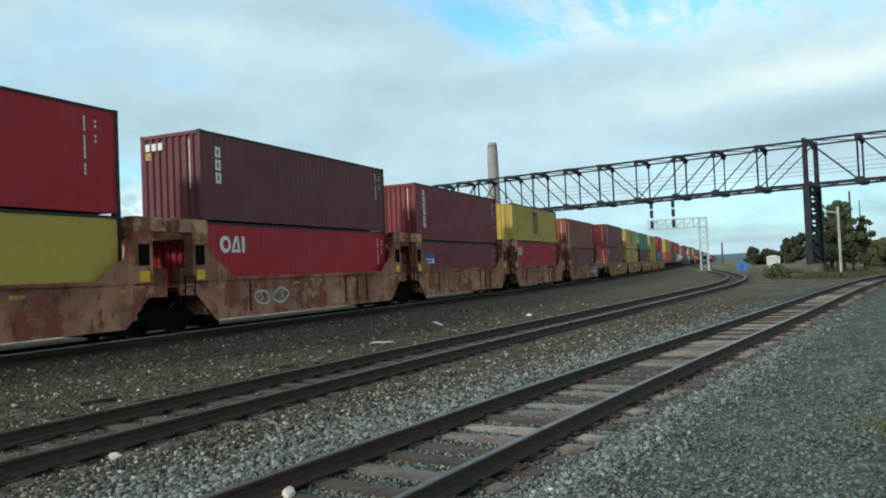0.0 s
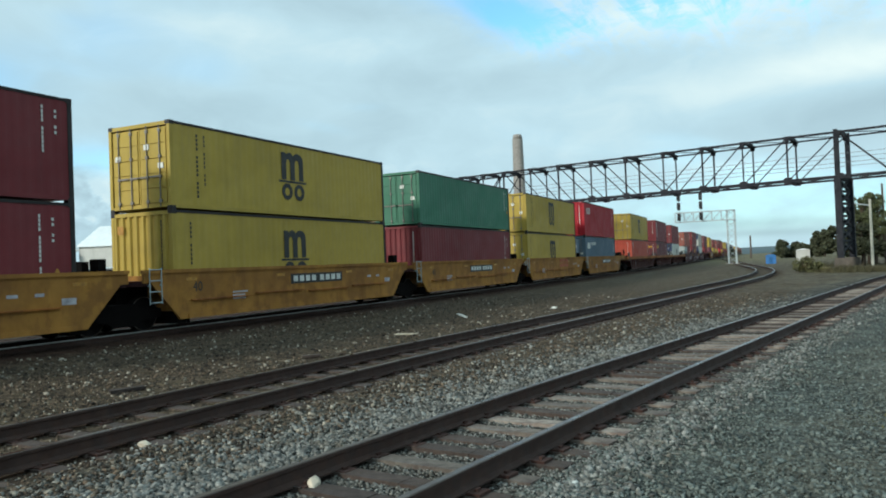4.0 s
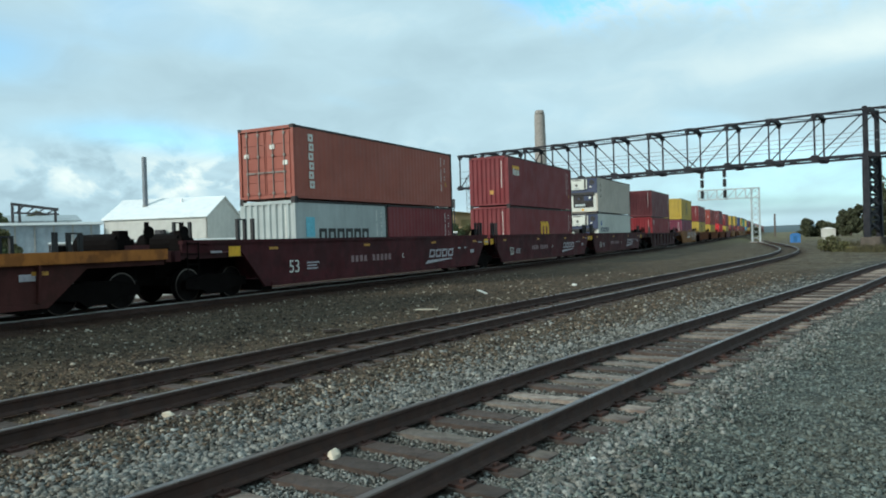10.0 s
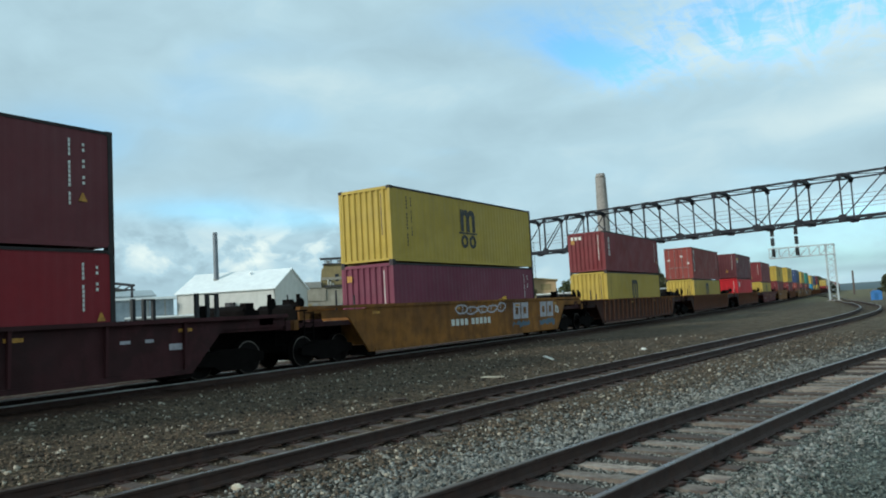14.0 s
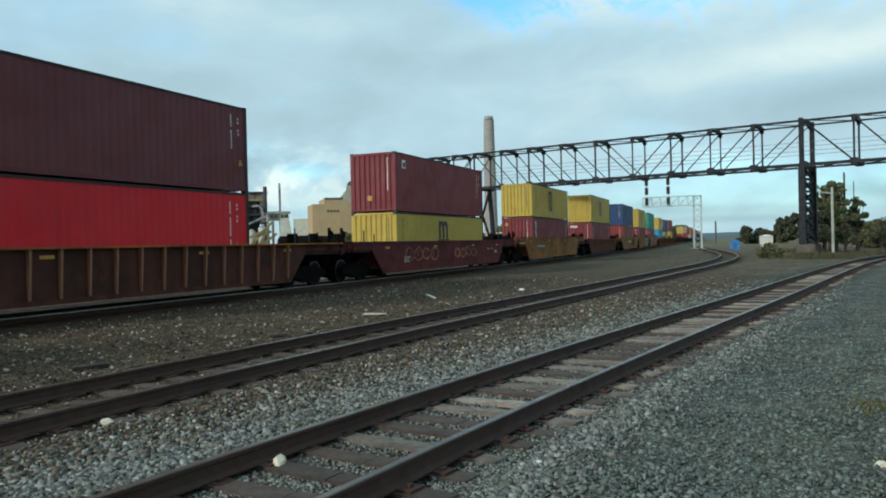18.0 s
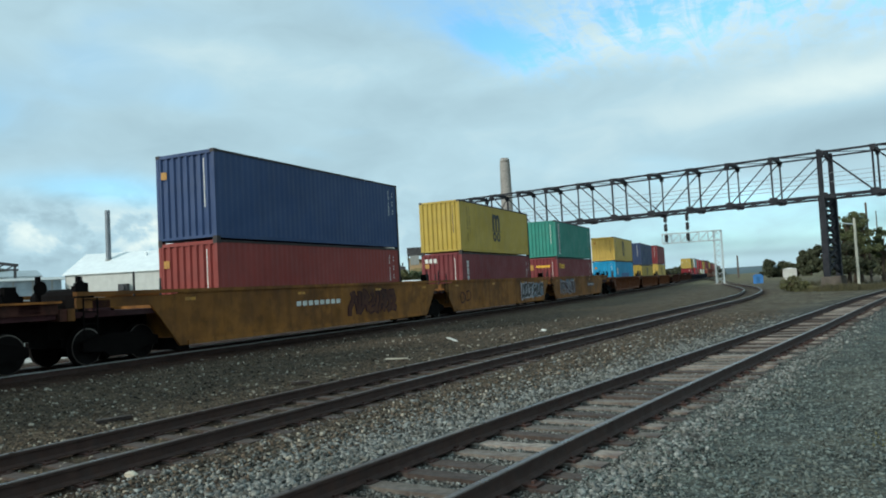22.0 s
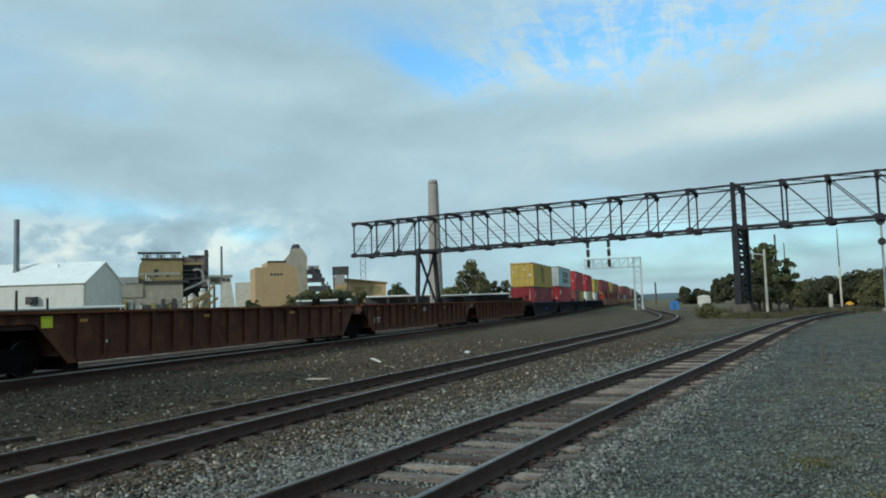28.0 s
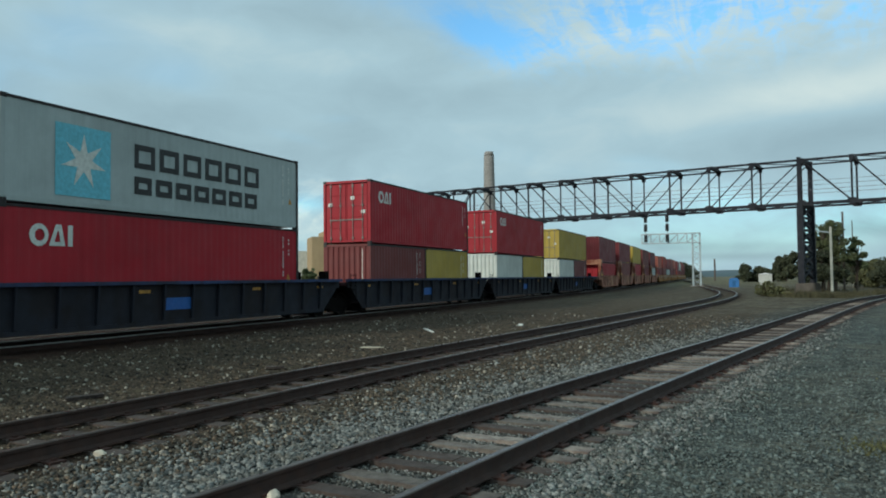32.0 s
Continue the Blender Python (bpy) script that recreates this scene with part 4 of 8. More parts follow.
for i, (az, d, el, wide) in enumerate([(6.3, 120, 1.0, 8), (7.2, 116, 1.3, 7), (8.3, 122, 1.0, 8), (9.3, 120, 1.5, 8), (10.4, 118, 1.7, 8), (11.6, 112, 1.9, 9), (12.9, 112, 1.8, 9), (5.2, 125, 0.9, 8), (9.9, 106, 0.9, 5)]):
    x, y = at_az(az, d)
    tree(x, y, height(el, d) - gz(x, y), wide, 40 + i, "leaf_dark" if i % 2 else "leaf_olive", 9000, 0.12, "dense dark green scrubby tree in a roadside row", 0.05, 20, airy=0.72)
for i, (az, d, el, wide) in enumerate([(-1.75, 215, 0.82, 5.2), (-0.8, 220, 0.5, 8), (0.3, 216, 1.3, 5.5), (0.85, 214, 1.38, 6), (1.6, 216, 1.52, 9), (2.4, 214, 1.42, 11), (3.3, 216, 1.38, 12), (4.6, 200, 1.0, 12),
                                       (-6.3, 400, 0.98, 16), (-5.8, 405, 0.85, 14), (-5.35, 410, 0.55, 10), (-6.9, 400, 0.8, 16), (-7.6, 395, 0.6, 16), (-9.0, 330, 0.5, 16), (-11.0, 330, 0.45, 18), (-12.8, 325, 0.4, 16)]):
    x, y = at_az(az, d)
    tree(x, y, height(el, d) - gz(x, y), wide, 70 + i, "leaf_dark", 2600, 0.42, "dark wooded clump far down the line", 0.05, 9)


def weeds(x, y, wide, tall, n, seed, mat, label):
    """A clump of upright blades."""
    rng = np.random.default_rng(seed)
    p = np.stack([rng.normal(0, wide / 3, n), rng.normal(0, wide / 4, n), np.zeros(n)], 1)
    h = tall * rng.uniform(0.4, 1.0, n) * np.exp(-(p[:, 0] / wide) ** 2 * 2)
    lean = rng.normal(0, 0.25, (n, 2)) * h[:, None]
    w = rng.uniform(0.01, 0.03, n) * max(1, tall)
    a = rng.uniform(0, 3.14, n)
    d = np.stack([np.cos(a) * w, np.sin(a) * w, 0 * a], 1)
    tip = p + np.concatenate([lean, h[:, None]], 1)
    V = np.stack([p - d, p + d, tip], 1).reshape(-1, 3)
    ob = new("weeds", mesh_np("weeds", V, np.arange(3 * n).reshape(-1, 3), MAT[mat]))
    ob.location = (x, y, gz(x, y) - 0.01)
    return tagged(ob, label, "weeds", kind="stuff")


tree(*at_az(-0.35, 72), 1.35, 2.9, 5, "leaf_olive", 2600, 0.07, "low bushy clump of green weeds between the tracks", 0.0, 9, "bush")
weeds(*at_az(0.6, 78), 1.6, 0.5, 250, 6, "dry", "dry weeds between the tracks")
weeds(*at_az(2.6, 70), 2.6, 0.5, 350, 7, "dry", "dry weeds round a bridge footing")
weeds(*at_az(4.2, 74), 4.0, 0.5, 500, 8, "weed_brown", "brown-green weeds beside the near track")
weeds(*at_az(1.2, 73), 1.8, 0.45, 250, 9, "dry", "dry weeds beside a bridge footing")
weeds(*at_az(6.2, 80), 7.0, 0.8, 900, 28, "weed_brown", "rank brown-green weeds along the near track")
weeds(*at_az(8.8, 84), 7.0, 0.9, 900, 29, "weed_brown", "tall brownish weeds along the near track")
weeds(*at_az(1.9, 95), 8.0, 0.8, 900, 30, "weed_brown", "rank brown-green weeds beyond the bridge leg")
weeds(2.3, 69.8, 2.8, 0.8, 900, 35, "weed_brown", "tall brownish weeds against a bridge footing")
weeds(3.6, 69.0, 4.0, 0.75, 1200, 36, "weed_brown", "rank brown-green weeds against a bridge footing")
weeds(1.0, 9.7, 0.8, 0.07, 260, 10, "leaf_olive", "thin grass on the gravel")
weeds(1.5, 8.2, 0.9, 0.06, 260, 11, "dry", "thin dry grass on the gravel")
weeds(3.6, 16.0, 2.4, 0.09, 500, 12, "dry", "thin dry grass on the gravel")


# ---- far side of the line: plant and sheds ----
def facing(az, d, turn=0.0):
    """A pose on the ground at an azimuth and distance: local x to the right, local y away from the eye."""
    p = polar(az, d)
    return pose(p.x, p.y, gz(p.x, p.y), 0, 0, -az + turn)


def block(parent, name, x0, x1, y0, y1, z0, z1, mat, label=""):
    return Shape().box(x0, x1, y0, y1, z0, z1).put(name, MAT[mat], parent, label)


def span(az0, az1, d):
    m = (az0 + az1) / 2
    return d * math.tan(radians(az0 - m)), d * math.tan(radians(az1 - m)), m


def white_building():
    e1, e2 = Vector((-0.955, -0.297, 0)), Vector((-0.297, 0.955, 0))
    f = Vector((-68.4, 70.1, 0))
    ang = math.degrees(math.atan2(-e1.y, -e1.x))
    m = pose(f.x, f.y, gz(f.x, f.y), 0, 0, ang)
    ob = thing("white_building", m, "long white metal building with a bright gabled roof", "building")
    Ln, Wd, ev, rg = 13.9, 9.6, 5.65, 8.15
    for nm, y0, y1 in (("wall", 0, 0.2), ("wall", Wd - 0.2, Wd)):
        block(ob, nm, -Ln, 0, y0, y1, 0, ev, "whitewall")
    for x0, x1 in ((-0.2, 0), (-Ln, -Ln + 0.2)):
        Shape().prism([(0, 0), (Wd, 0), (Wd, ev), (Wd / 2, rg), (0, ev)], "x", x0, x1).put("gable_wall", MAT["whitewall"], ob)
    for a, b in (((-0.3, ev - 0.15), (Wd / 2, rg + 0.05)), ((Wd + 0.3, ev - 0.15), (Wd / 2, rg + 0.05))):
        Shape().prism([a, b, (b[0], b[1] + 0.12), (a[0], a[1] + 0.12)], "x", -Ln - 0.2, 0.2).put("roof_slope", MAT["whiteroof"], ob)
    fan = block(ob, "wall_fan", -6.6, -5.5, -0.7, 0, 3.2, 4.1, "plant_dark", "dark wall-mounted fan housing")
    Shape().tube((-6.05, -0.72, 3.65), (-6.05, -0.9, 3.65), 0.4, 0.36, 12).put("fan_guard", MAT["plant_dark"], fan)
    Shape().tube((-9.9, 3.0, 6.6), (-9.9, 3.0, 13.6), 0.33, 0.3, 14).put("flue", MAT["girder_light"], ob, "tall grey metal flue")
    Shape().tube((-9.9, 3.0, 6.7), (-9.9, 3.0, 7.4), 0.48, 0.4, 14).put("flue_collar", MAT["plant_grey"], ob)
    Shape().tube((-5.2, 3.6, 7.3), (-5.2, 3.6, 8.1), 0.18, 0.18, 10).put("roof_vent", MAT["whiteroof"], ob)


white_building()


def grey_sheds():
    x0, x1, m = span(-61.5, -51.3, 88)
    ob = thing("grey_shed", facing(m, 88), "low grey metal shed with a pale roof edge", "building")
    h = height(2.05, 88) - ob.location.z
    block(ob, "wall", x0, x1, 0, 7, 0, h - 0.25, "shed")
    block(ob, "roof", x0 - 0.3, x1 + 0.3, -0.5, 7.3, h - 0.25, h, "whiteroof")
    for k in range(9):
        x = x0 + (x1 - x0) * (k + 0.5) / 9
        block(ob, "wall_post", x - 0.08, x + 0.08, -0.12, 0, 0, h - 0.3, "plant_grey")
    ob = thing("grey_shed", facing(-56.5, 104), "grey shed with a sloping metal roof", "building")
    h = height(2.75, 104) - ob.location.z
    block(ob, "wall", -9, 7, 0, 8, 0, h - 1.2, "shed")
    Shape().prism([(-0.4, h - 1.2), (8.4, h - 0.1), (8.4, h), (-0.4, h - 1.05)], "x", -9.4, 7.4).put("roof", MAT["alu"], ob)
    ob = thing("tall_flue", facing(-57.75, 128), "tall grey flue on a pale base", "chimney")
    Shape().tube((0, 0, 0), (0, 0, height(3.2, 128) - ob.location.z), 0.75, 0.72, 14).put("base", MAT["whitewall"], ob)
    Shape().tube((0, 0, height(3.2, 128) - ob.location.z), (0, 0, height(5.1, 128) - ob.location.z), 0.5, 0.48, 14).put("shaft", MAT["girder_light"], ob)
    # dark pipe gantry over the sheds
    d = 96.0
    ob = thing("pipe_gantry", facing(-55.2, d), "dark steel pipe gantry standing over low sheds", "gantry")
    X = lambda az: d * math.tan(radians(az + 55.2))
    z = lambda el: height(el, d) - ob.matrix_basis.translation.z
    for az, el in ((-56.5, 3.3), (-56.1, 3.3), (-54.0, 2.9)):
        Shape().bar((X(az), 0, 0), (X(az), 0, z(el)), 0.28).put("column", MAT["plant_dark"], ob)
    Shape().bar((X(-56.6), 0, z(3.3)), (X(-53.8), 0, z(2.9)), 0.4, 0.3).put("beam", MAT["plant_dark"], ob)
    Shape().bar((X(-56.4), 0, z(2.7)), (X(-53.8), 0, z(2.6)), 0.25, 0.2).put("beam", MAT["plant_dark"], ob)
    for k in range(4):
        a = -56.3 + 0.62 * k
        Shape().bar((X(a), 0, z(2.68)), (X(a + 0.5), 0, z(3.2 - 0.08 * k)), 0.14).put("brace", MAT["plant_dark"], ob)
    # rails of a pipe fence beyond the line
    ob = thing("pipe_fence", pose(-27.5, 8, gz(-27.5, 12)), "white pipe fence beyond the main line", "fence")
    for k in range(13):
        Shape().tube((0, k * 2.0, 0), (0, k * 2.0, 1.35), 0.05, 0.05, 8).put("post", MAT["post_white"], ob)
    for z in (0.65, 1.25):
        Shape().tube((0, 0, z), (0, 24, z), 0.04, 0.04, 8).put("pipe_rail", MAT["post_white"], ob)


grey_sheds()


def plant():
    d = 165.0
    # ochre process building: everything hangs on one yard grid of azimuths and elevations
    mid_az = -39.2
    ob = thing("process_building", facing(mid_az, d), "ochre industrial building with dark pipework and a cluttered roof", "building")
    base = ob.matrix_basis.translation.z
    X = lambda az: d * math.tan(radians(az - mid_az))
    z = lambda el: height(el, d) - base
    Shape().prism([(X(-41.0), z(2.2)), (X(-38.0), z(2.2)), (X(-38.0), z(3.85)), (X(-40.6), z(3.85)), (X(-40.85), z(3.5))], "y", 0, 9).put("upper_block", MAT["ochre"], ob)
    block(ob, "wall_band", X(-40.9), X(-38.1), -0.12, 0, z(2.72), z(2.92), "hopper", "pale band of cladding")
    block(ob, "lower_block", X(-42.26), X(-38.0), -1.5, 10, 0, z(2.16), "hopper", "weathered beige lower storey")
    rng = random.Random(12)
    for k in range(16):
        x = X(-42.2) + k * 1.0
        block(ob, "yard_unit", x, x + rng.uniform(0.4, 1.1), -3.5 - rng.random(), -2.2, 0, z(rng.uniform(0.6, 1.35)), rng.choice(["plant_dark", "plant_grey", "stucco", "ochre"]))
    block(ob, "pale_bay", X(-42.2), X(-40.6), -1.7, -1.5, z(1.2), z(2.1), "hopper", "pale beige cladding bay")
    block(ob, "side_roof", X(-42.3), X(-40.9), -1.8, 8, z(2.16), z(2.6), "plant_grey")
    block(ob, "canopy", X(-40.7), X(-37.6), -2.0, -0.1, z(2.16), z(2.3), "plant_dark")
    for k in range(5):
        block(ob, "bay_opening", X(-41.9) + k * 2.2, X(-41.9) + k * 2.2 + 1.3, -1.58, -1.45, 1.5 + 0.5 * (k % 2), 3.2, "plant_dark")
    for az, w, h in ((-39.75, 0.8, 1.5), (-39.0, 0.5, 0.6), (-40.3, 0.6, 0.8)):
        block(ob, "window", X(az) - w / 2, X(az) + w / 2, -0.08, 0.05, z(2.62), z(2.62) + h, "glass_dark")
    block(ob, "roof_slab", X(-40.75), X(-37.95), -0.4, 9.3, z(3.85), z(3.93), "plant_dark")
    for k in range(6):
        x = X(-40.6) + k * 1.3
        block(ob, "roof_post", x, x + 0.16, 0, 0.2, z(3.93), z(4.3), "plant_dark")
        if k % 2 == 0:
            block(ob, "roof_unit", x + 0.3, x + 1.1, 0.5, 2, z(3.93), z(4.18), "whitewall")
    block(ob, "roof_canopy", X(-40.95), X(-38.1), -0.2, 3, z(4.28), z(4.36), "plant_dark")
    # open steel tower with galleries
    for az in (-37.95, -37.1, -36.35):
        for y in (0.5, 6.0):
            block(ob, "tower_column", X(az) - 0.14, X(az) + 0.14, y, y + 0.28, 0, z(4.1), "plant_dark")
    for el in (1.8, 2.4, 3.0):
        block(ob, "gallery", X(-38.0), X(-36.25), 0.2, 6.5, z(el), z(el) + 0.22, "plant_dark")
        block(ob, "gallery_rail", X(-38.0), X(-36.25), 0.15, 0.22, z(el) + 1.0, z(el) + 1.06, "plant_dark")
    block(ob, "tower_cladding", X(-38.0), X(-36.35), 0.3, 6.3, z(3.45), z(3.62), "ochre", "ochre band of tower cladding")
    block(ob, "tower_head", X(-37.9), X(-36.5), 0.6, 6.0, z(3.62), z(4.02), "pinkish")
    block(ob, "tower_roof", X(-37.6), X(-36.2), 0.1, 6.5, z(4.02), z(4.12), "plant_dark")
    block(ob, "tower_side", X(-36.75), X(-36.3), 0.4, 6.2, z(1.9), z(4.02), "pinkish", "pinkish grey tower cladding")
    block(ob, "tower_core", X(-37.9), X(-36.8), 1.4, 5.5, 0, z(3.45), "plant_dark")
    block(ob, "pale_band", X(-40.95), X(-38.05), -0.2, -0.12, z(2.35), z(2.46), "ochre")
    Shape().tube((X(-36.38), 0.2, z(2.6)), (X(-36.38), 0.2, z(4.48)), 0.42, 0.4, 12).put("vent_pipe", MAT["plant_dark"], ob)
    bend = [Vector((X(-37.3), -0.6, z(3.05))), Vector((X(-36.95), -0.7, z(3.1))), Vector((X(-36.7), -0.7, z(2.95))), Vector((X(-36.6), -0.7, z(2.6))), Vector((X(-36.6), -0.7, z(2.0)))]
    Shape().chain(bend, 0.4, 0.4, Vector((0, 1, 0))).put("duct", MAT["plant_grey"], ob, "bent grey duct")
    for k in range(3):
        Shape().tube((X(-40.4) + 0.5 * k, -0.5, z(1.2)), (X(-40.4) + 0.5 * k, -0.5, z(2.75 - 0.15 * k)), 0.16, 0.16, 8).put("pipe", MAT["stucco"], ob)
    Shape().bar((X(-38.0), -1.0, z(1.6)), (X(-36.2), -1.0, z(2.4)), 0.5, 0.4).put("stair_flight", MAT["plant_grey"], ob)
    # conveyor, portal and silos
    mid_c, dc = -35.6, d - 6
    ob = thing("conveyor_tower", facing(mid_c, dc), "pale portal frame, silos and inclined ochre conveyors", "industrial plant")
    base_c = ob.matrix_basis.translation.z
    X = lambda az: dc * math.tan(radians(az - mid_c))
    z = lambda el: height(el, dc) - base_c
    Shape().prism([(X(-35.55), 0), (X(-34.3), 0), (X(-34.75), z(2.5)), (X(-35.3), z(2.5))], "y", -0.5, 2.5).put("silo_tower", MAT["stucco"], ob, "pale weathered silo tower")
    block(ob, "head_beam", X(-36.3), X(-34.6), -0.7, 2.7, z(2.5), z(2.66), "plant_grey")
    block(ob, "head_house", X(-36.15), X(-35.4), 0.3, 2.4, z(2.0), z(2.5), "stucco")
    for az in (-35.95, -35.65, -35.2, -34.9):
        block(ob, "opening", X(az) - 0.28, X(az) + 0.28, -0.72, -0.45, z(2.2), z(2.42), "plant_dark")
    for az in (-36.2, -35.85):
        Shape().bar((X(az), 0, 0), (X(az), 0, z(2.5)), 0.4, 0.4).put("frame_leg", MAT["plant_grey"], ob)
    for az, r, el in ((-36.6, 0.9, 1.5), (-37.4, 0.8, 1.2)):
        Shape().tube((X(az), 1.5, 0), (X(az), 1.5, z(el)), r, r, 16).put("silo", MAT["stucco"], ob)
        Shape().tube((X(az), 1.5, z(el)), (X(az), 1.5, z(el) + 0.6), r, 0.25, 16).put("silo_cone", MAT["plant_grey"], ob)
    for a, b in (((-37.4, 0.3), (-35.9, 1.9)), ((-37.0, 0.9), (-36.0, 1.2)), ((-38.0, 0.6), (-36.3, 1.35)), ((-36.7, 0.2), (-35.6, 1.05))):
        Shape().bar((X(a[0]), -0.6, z(a[1])), (X(b[0]), -0.6, z(b[1])), 0.6, 0.5).put("conveyor", MAT["ochre"], ob)
    for k in range(5):
        Shape().bar((X(-37.3) + k * 0.95, -1.0, 0), (X(-37.3) + k * 0.95, -1.0, z(0.7 + 0.24 * k)), 0.16).put("trestle_post", MAT["ochre"], ob)
    Shape().tube((X(-35.33), 6, 0), (X(-35.33), 6, z(4.9)), 0.26, 0.22, 10).put("vent_pipe", MAT["girder_light"], ob)
    # beige brick building with a stepped top
    x0, x1, m = span(-33.0, -29.95, 150)
    ob = thing("beige_building", facing(m, 150, 8), "beige brick building with a stepped parapet", "building")
    z = lambda el: height(el, 150) - ob.matrix_basis.translation.z
    s = 0.29
    Shape().prism([(x0, 0), (x1, 0), (x1, z(2.95)), (x0 + (x1 - x0) * 0.72, z(3.5)), (x0 + (x1 - x0) * s, z(3.55)), (x0 + (x1 - x0) * s, z(3.15)), (x0, z(3.15))], "y", 0, 9).put("wall", MAT["beige"], ob)
    block(ob, "parapet", x0 + (x1 - x0) * s, x0 + (x1 - x0) * 0.74, -0.1, 0.2, z(3.5), z(3.62), "plant_dark")
    block(ob, "door", x0 + 0.9, x0 + 2.0, -0.08, 0.05, 0, 2.2, "plant_dark")
    for k in range(4):
        block(ob, "wall_mark", x0 + 2.8 + k * 0.62, x0 + 3.25 + k * 0.62, -0.04, 0.02, z(2.55), z(2.55) + 0.4, "plant_dark")
    # hopper tower
    mid_h, dh = -30.0, 172.0
    ob = thing("hopper_tower", facing(mid_h, dh), "pale stepped hopper tower with a dark cap and side galleries", "industrial plant")
    base_h = ob.matrix_basis.translation.z
    X = lambda az: dh * math.tan(radians(az - mid_h))
    z = lambda el: height(el, dh) - base_h
    Shape().prism([(X(-31.1), 0), (X(-29.25), 0), (X(-29.25), z(3.9)), (X(-29.6), z(4.5)), (X(-30.45), z(4.5)), (X(-30.5), z(4.15)), (X(-31.1), z(3.45))], "y", 0, 6).put("tower", MAT["hopper"], ob)
    block(ob, "cap", X(-30.4), X(-29.75), 0.5, 4, z(4.5), z(4.68), "plant_dark")
    Shape().tube((X(-30.05), 2, z(4.68)), (X(-30.05), 2, z(4.85)), 1.0, 0.7, 12).put("cowl", MAT["plant_dark"], ob)
    for k, (a0, a1, e0, e1, mt) in enumerate(((-29.3, -28.3, 2.6, 2.9, "plant_dark"), (-29.2, -28.4, 2.95, 3.2, "plant_grey"), (-29.25, -28.0, 2.0, 2.3, "plant_dark"), (-28.9, -28.2, 2.3, 2.6, "plant_dark"), (-29.2, -27.6, 1.3, 1.7, "plant_dark"))):
        block(ob, "gallery", X(a0), X(a1), -0.5 - 0.2 * k, 3, z(e0), z(e1), mt)
    Shape().bar((X(-29.0), -0.8, z(3.1)), (X(-27.7), -0.8, z(1.3)), 0.7, 0.5).put("conveyor", MAT["plant_dark"], ob)
    for az in (-28.2, -27.8):
        Shape().bar((X(az), 0, 0), (X(az), 0, z(2.0)), 0.3).put("leg", MAT["plant_dark"], ob)
    # low pale walls and hopper sign
    x0, x1, m = span(-34.4, -33.0, 158)
    ob = thing("pale_annex", facing(m, 158), "low pale wall between plant buildings", "building")
    block(ob, "wall", x0, x1 + 1, 0, 5, 0, height(2.1, 158) - ob.location.z, "stucco")
    x0, x1, m = span(-27.3, -23.5, 142)
    ob = thing("yellow_warehouse", facing(m, 142), "long yellow-beige warehouse with a flat roof", "building")
    z = lambda el: height(el, 142) - ob.matrix_basis.translation.z
    Shape().prism([(x0, 0), (x1, 0), (x1, z(1.75)), (x0, z(2.2))], "y", 0, 8).put("wall", MAT["beige"], ob)
    Shape().prism([(x0 - 0.3, z(2.2)), (x1 + 0.3, z(1.75)), (x1 + 0.3, z(1.85)), (x0 - 0.3, z(2.32))], "y", -0.4, 8.3).put("roof", MAT["ochre"], ob)
    for k in range(3):
        block(ob, "wall_panel", x0 + 0.8 + 2.9 * k, x0 + 2.6 + 2.9 * k, -0.1, 0, z(1.1), z(1.55), "ochre")
    ob = thing("dust_collector", facing(-26.8, 138), "dark dust collector box on a steel frame", "industrial plant")
    z = lambda el: height(el, 138) - ob.matrix_basis.translation.z
    block(ob, "housing", -1.5, 1.4, 0, 2.5, z(2.5), z(3.1), "plant_dark")
    block(ob, "duct", -1.0, 0.6, 0, 2.0, z(1.8), z(2.5), "plant_grey")
    for x in (-1.3, 1.2):
        block(ob, "leg", x - 0.12, x + 0.12, 0.2, 0.5, 0, z(2.5), "plant_dark")
    ob = thing("lattice_mast", facing(-25.15, 150), "thin grey lattice mast", "mast")
    z = lambda el: height(el, 150) - ob.matrix_basis.translation.z
    fr = Shape()
    for x in (-0.5, 0.5):
        fr.bar((x, 0, 0), (x, 0, z(4.7)), 0.1)
    for k in range(12):
        a, b = z(4.7) * k / 12, z(4.7) * (k + 1) / 12
        fr.bar((-0.5, 0, a), (0.5, 0, b), 0.06).bar((0.5, 0, a), (-0.5, 0, b), 0.06)
    fr.put("frame", MAT["girder_light"], ob)
    # concrete stack
    d = 215.0
    ob = thing("concrete_stack", facing(-19.75, d), "tall tapered grey concrete smokestack", "chimney")
    z = lambda el: height(el, d) - ob.matrix_basis.translation.z
    top = z(9.35)
    Shape().tube((0, 0, 0), (0, 0, top - 1.2), 2.0, 1.42, 28, False).put("shaft", MAT["concrete"], ob, smooth=True)
    Shape().tube((0, 0, top - 1.2), (0, 0, top), 1.42, 1.15, 28).put("rim", MAT["concrete"], ob, smooth=True)
    # long low canopies with pale flat roofs beyond the line
    for a0, a1, dd, el in ((-54.5, -41.8, 62, 0.72), (-30.1, -26.1, 88, 0.68), (-25.0, -20.2, 92, 0.84), (-19.4, -14.3, 96, 0.76)):
        x0, x1, m = span(a0, a1, dd)
        ob = thing("canopy", facing(m, dd), "long low open canopy with a pale flat roof", "canopy", "yard canopies")
        h = height(el, dd) - ob.matrix_basis.translation.z
        block(ob, "roof", x0, x1, 0, 3.2, h - 0.1, h, "whiteroof")
        block(ob, "fascia", x0, x1, -0.06, 0, h - 0.2, h - 0.1, "plant_grey")
        n = max(3, int((x1 - x0) / 3.2))
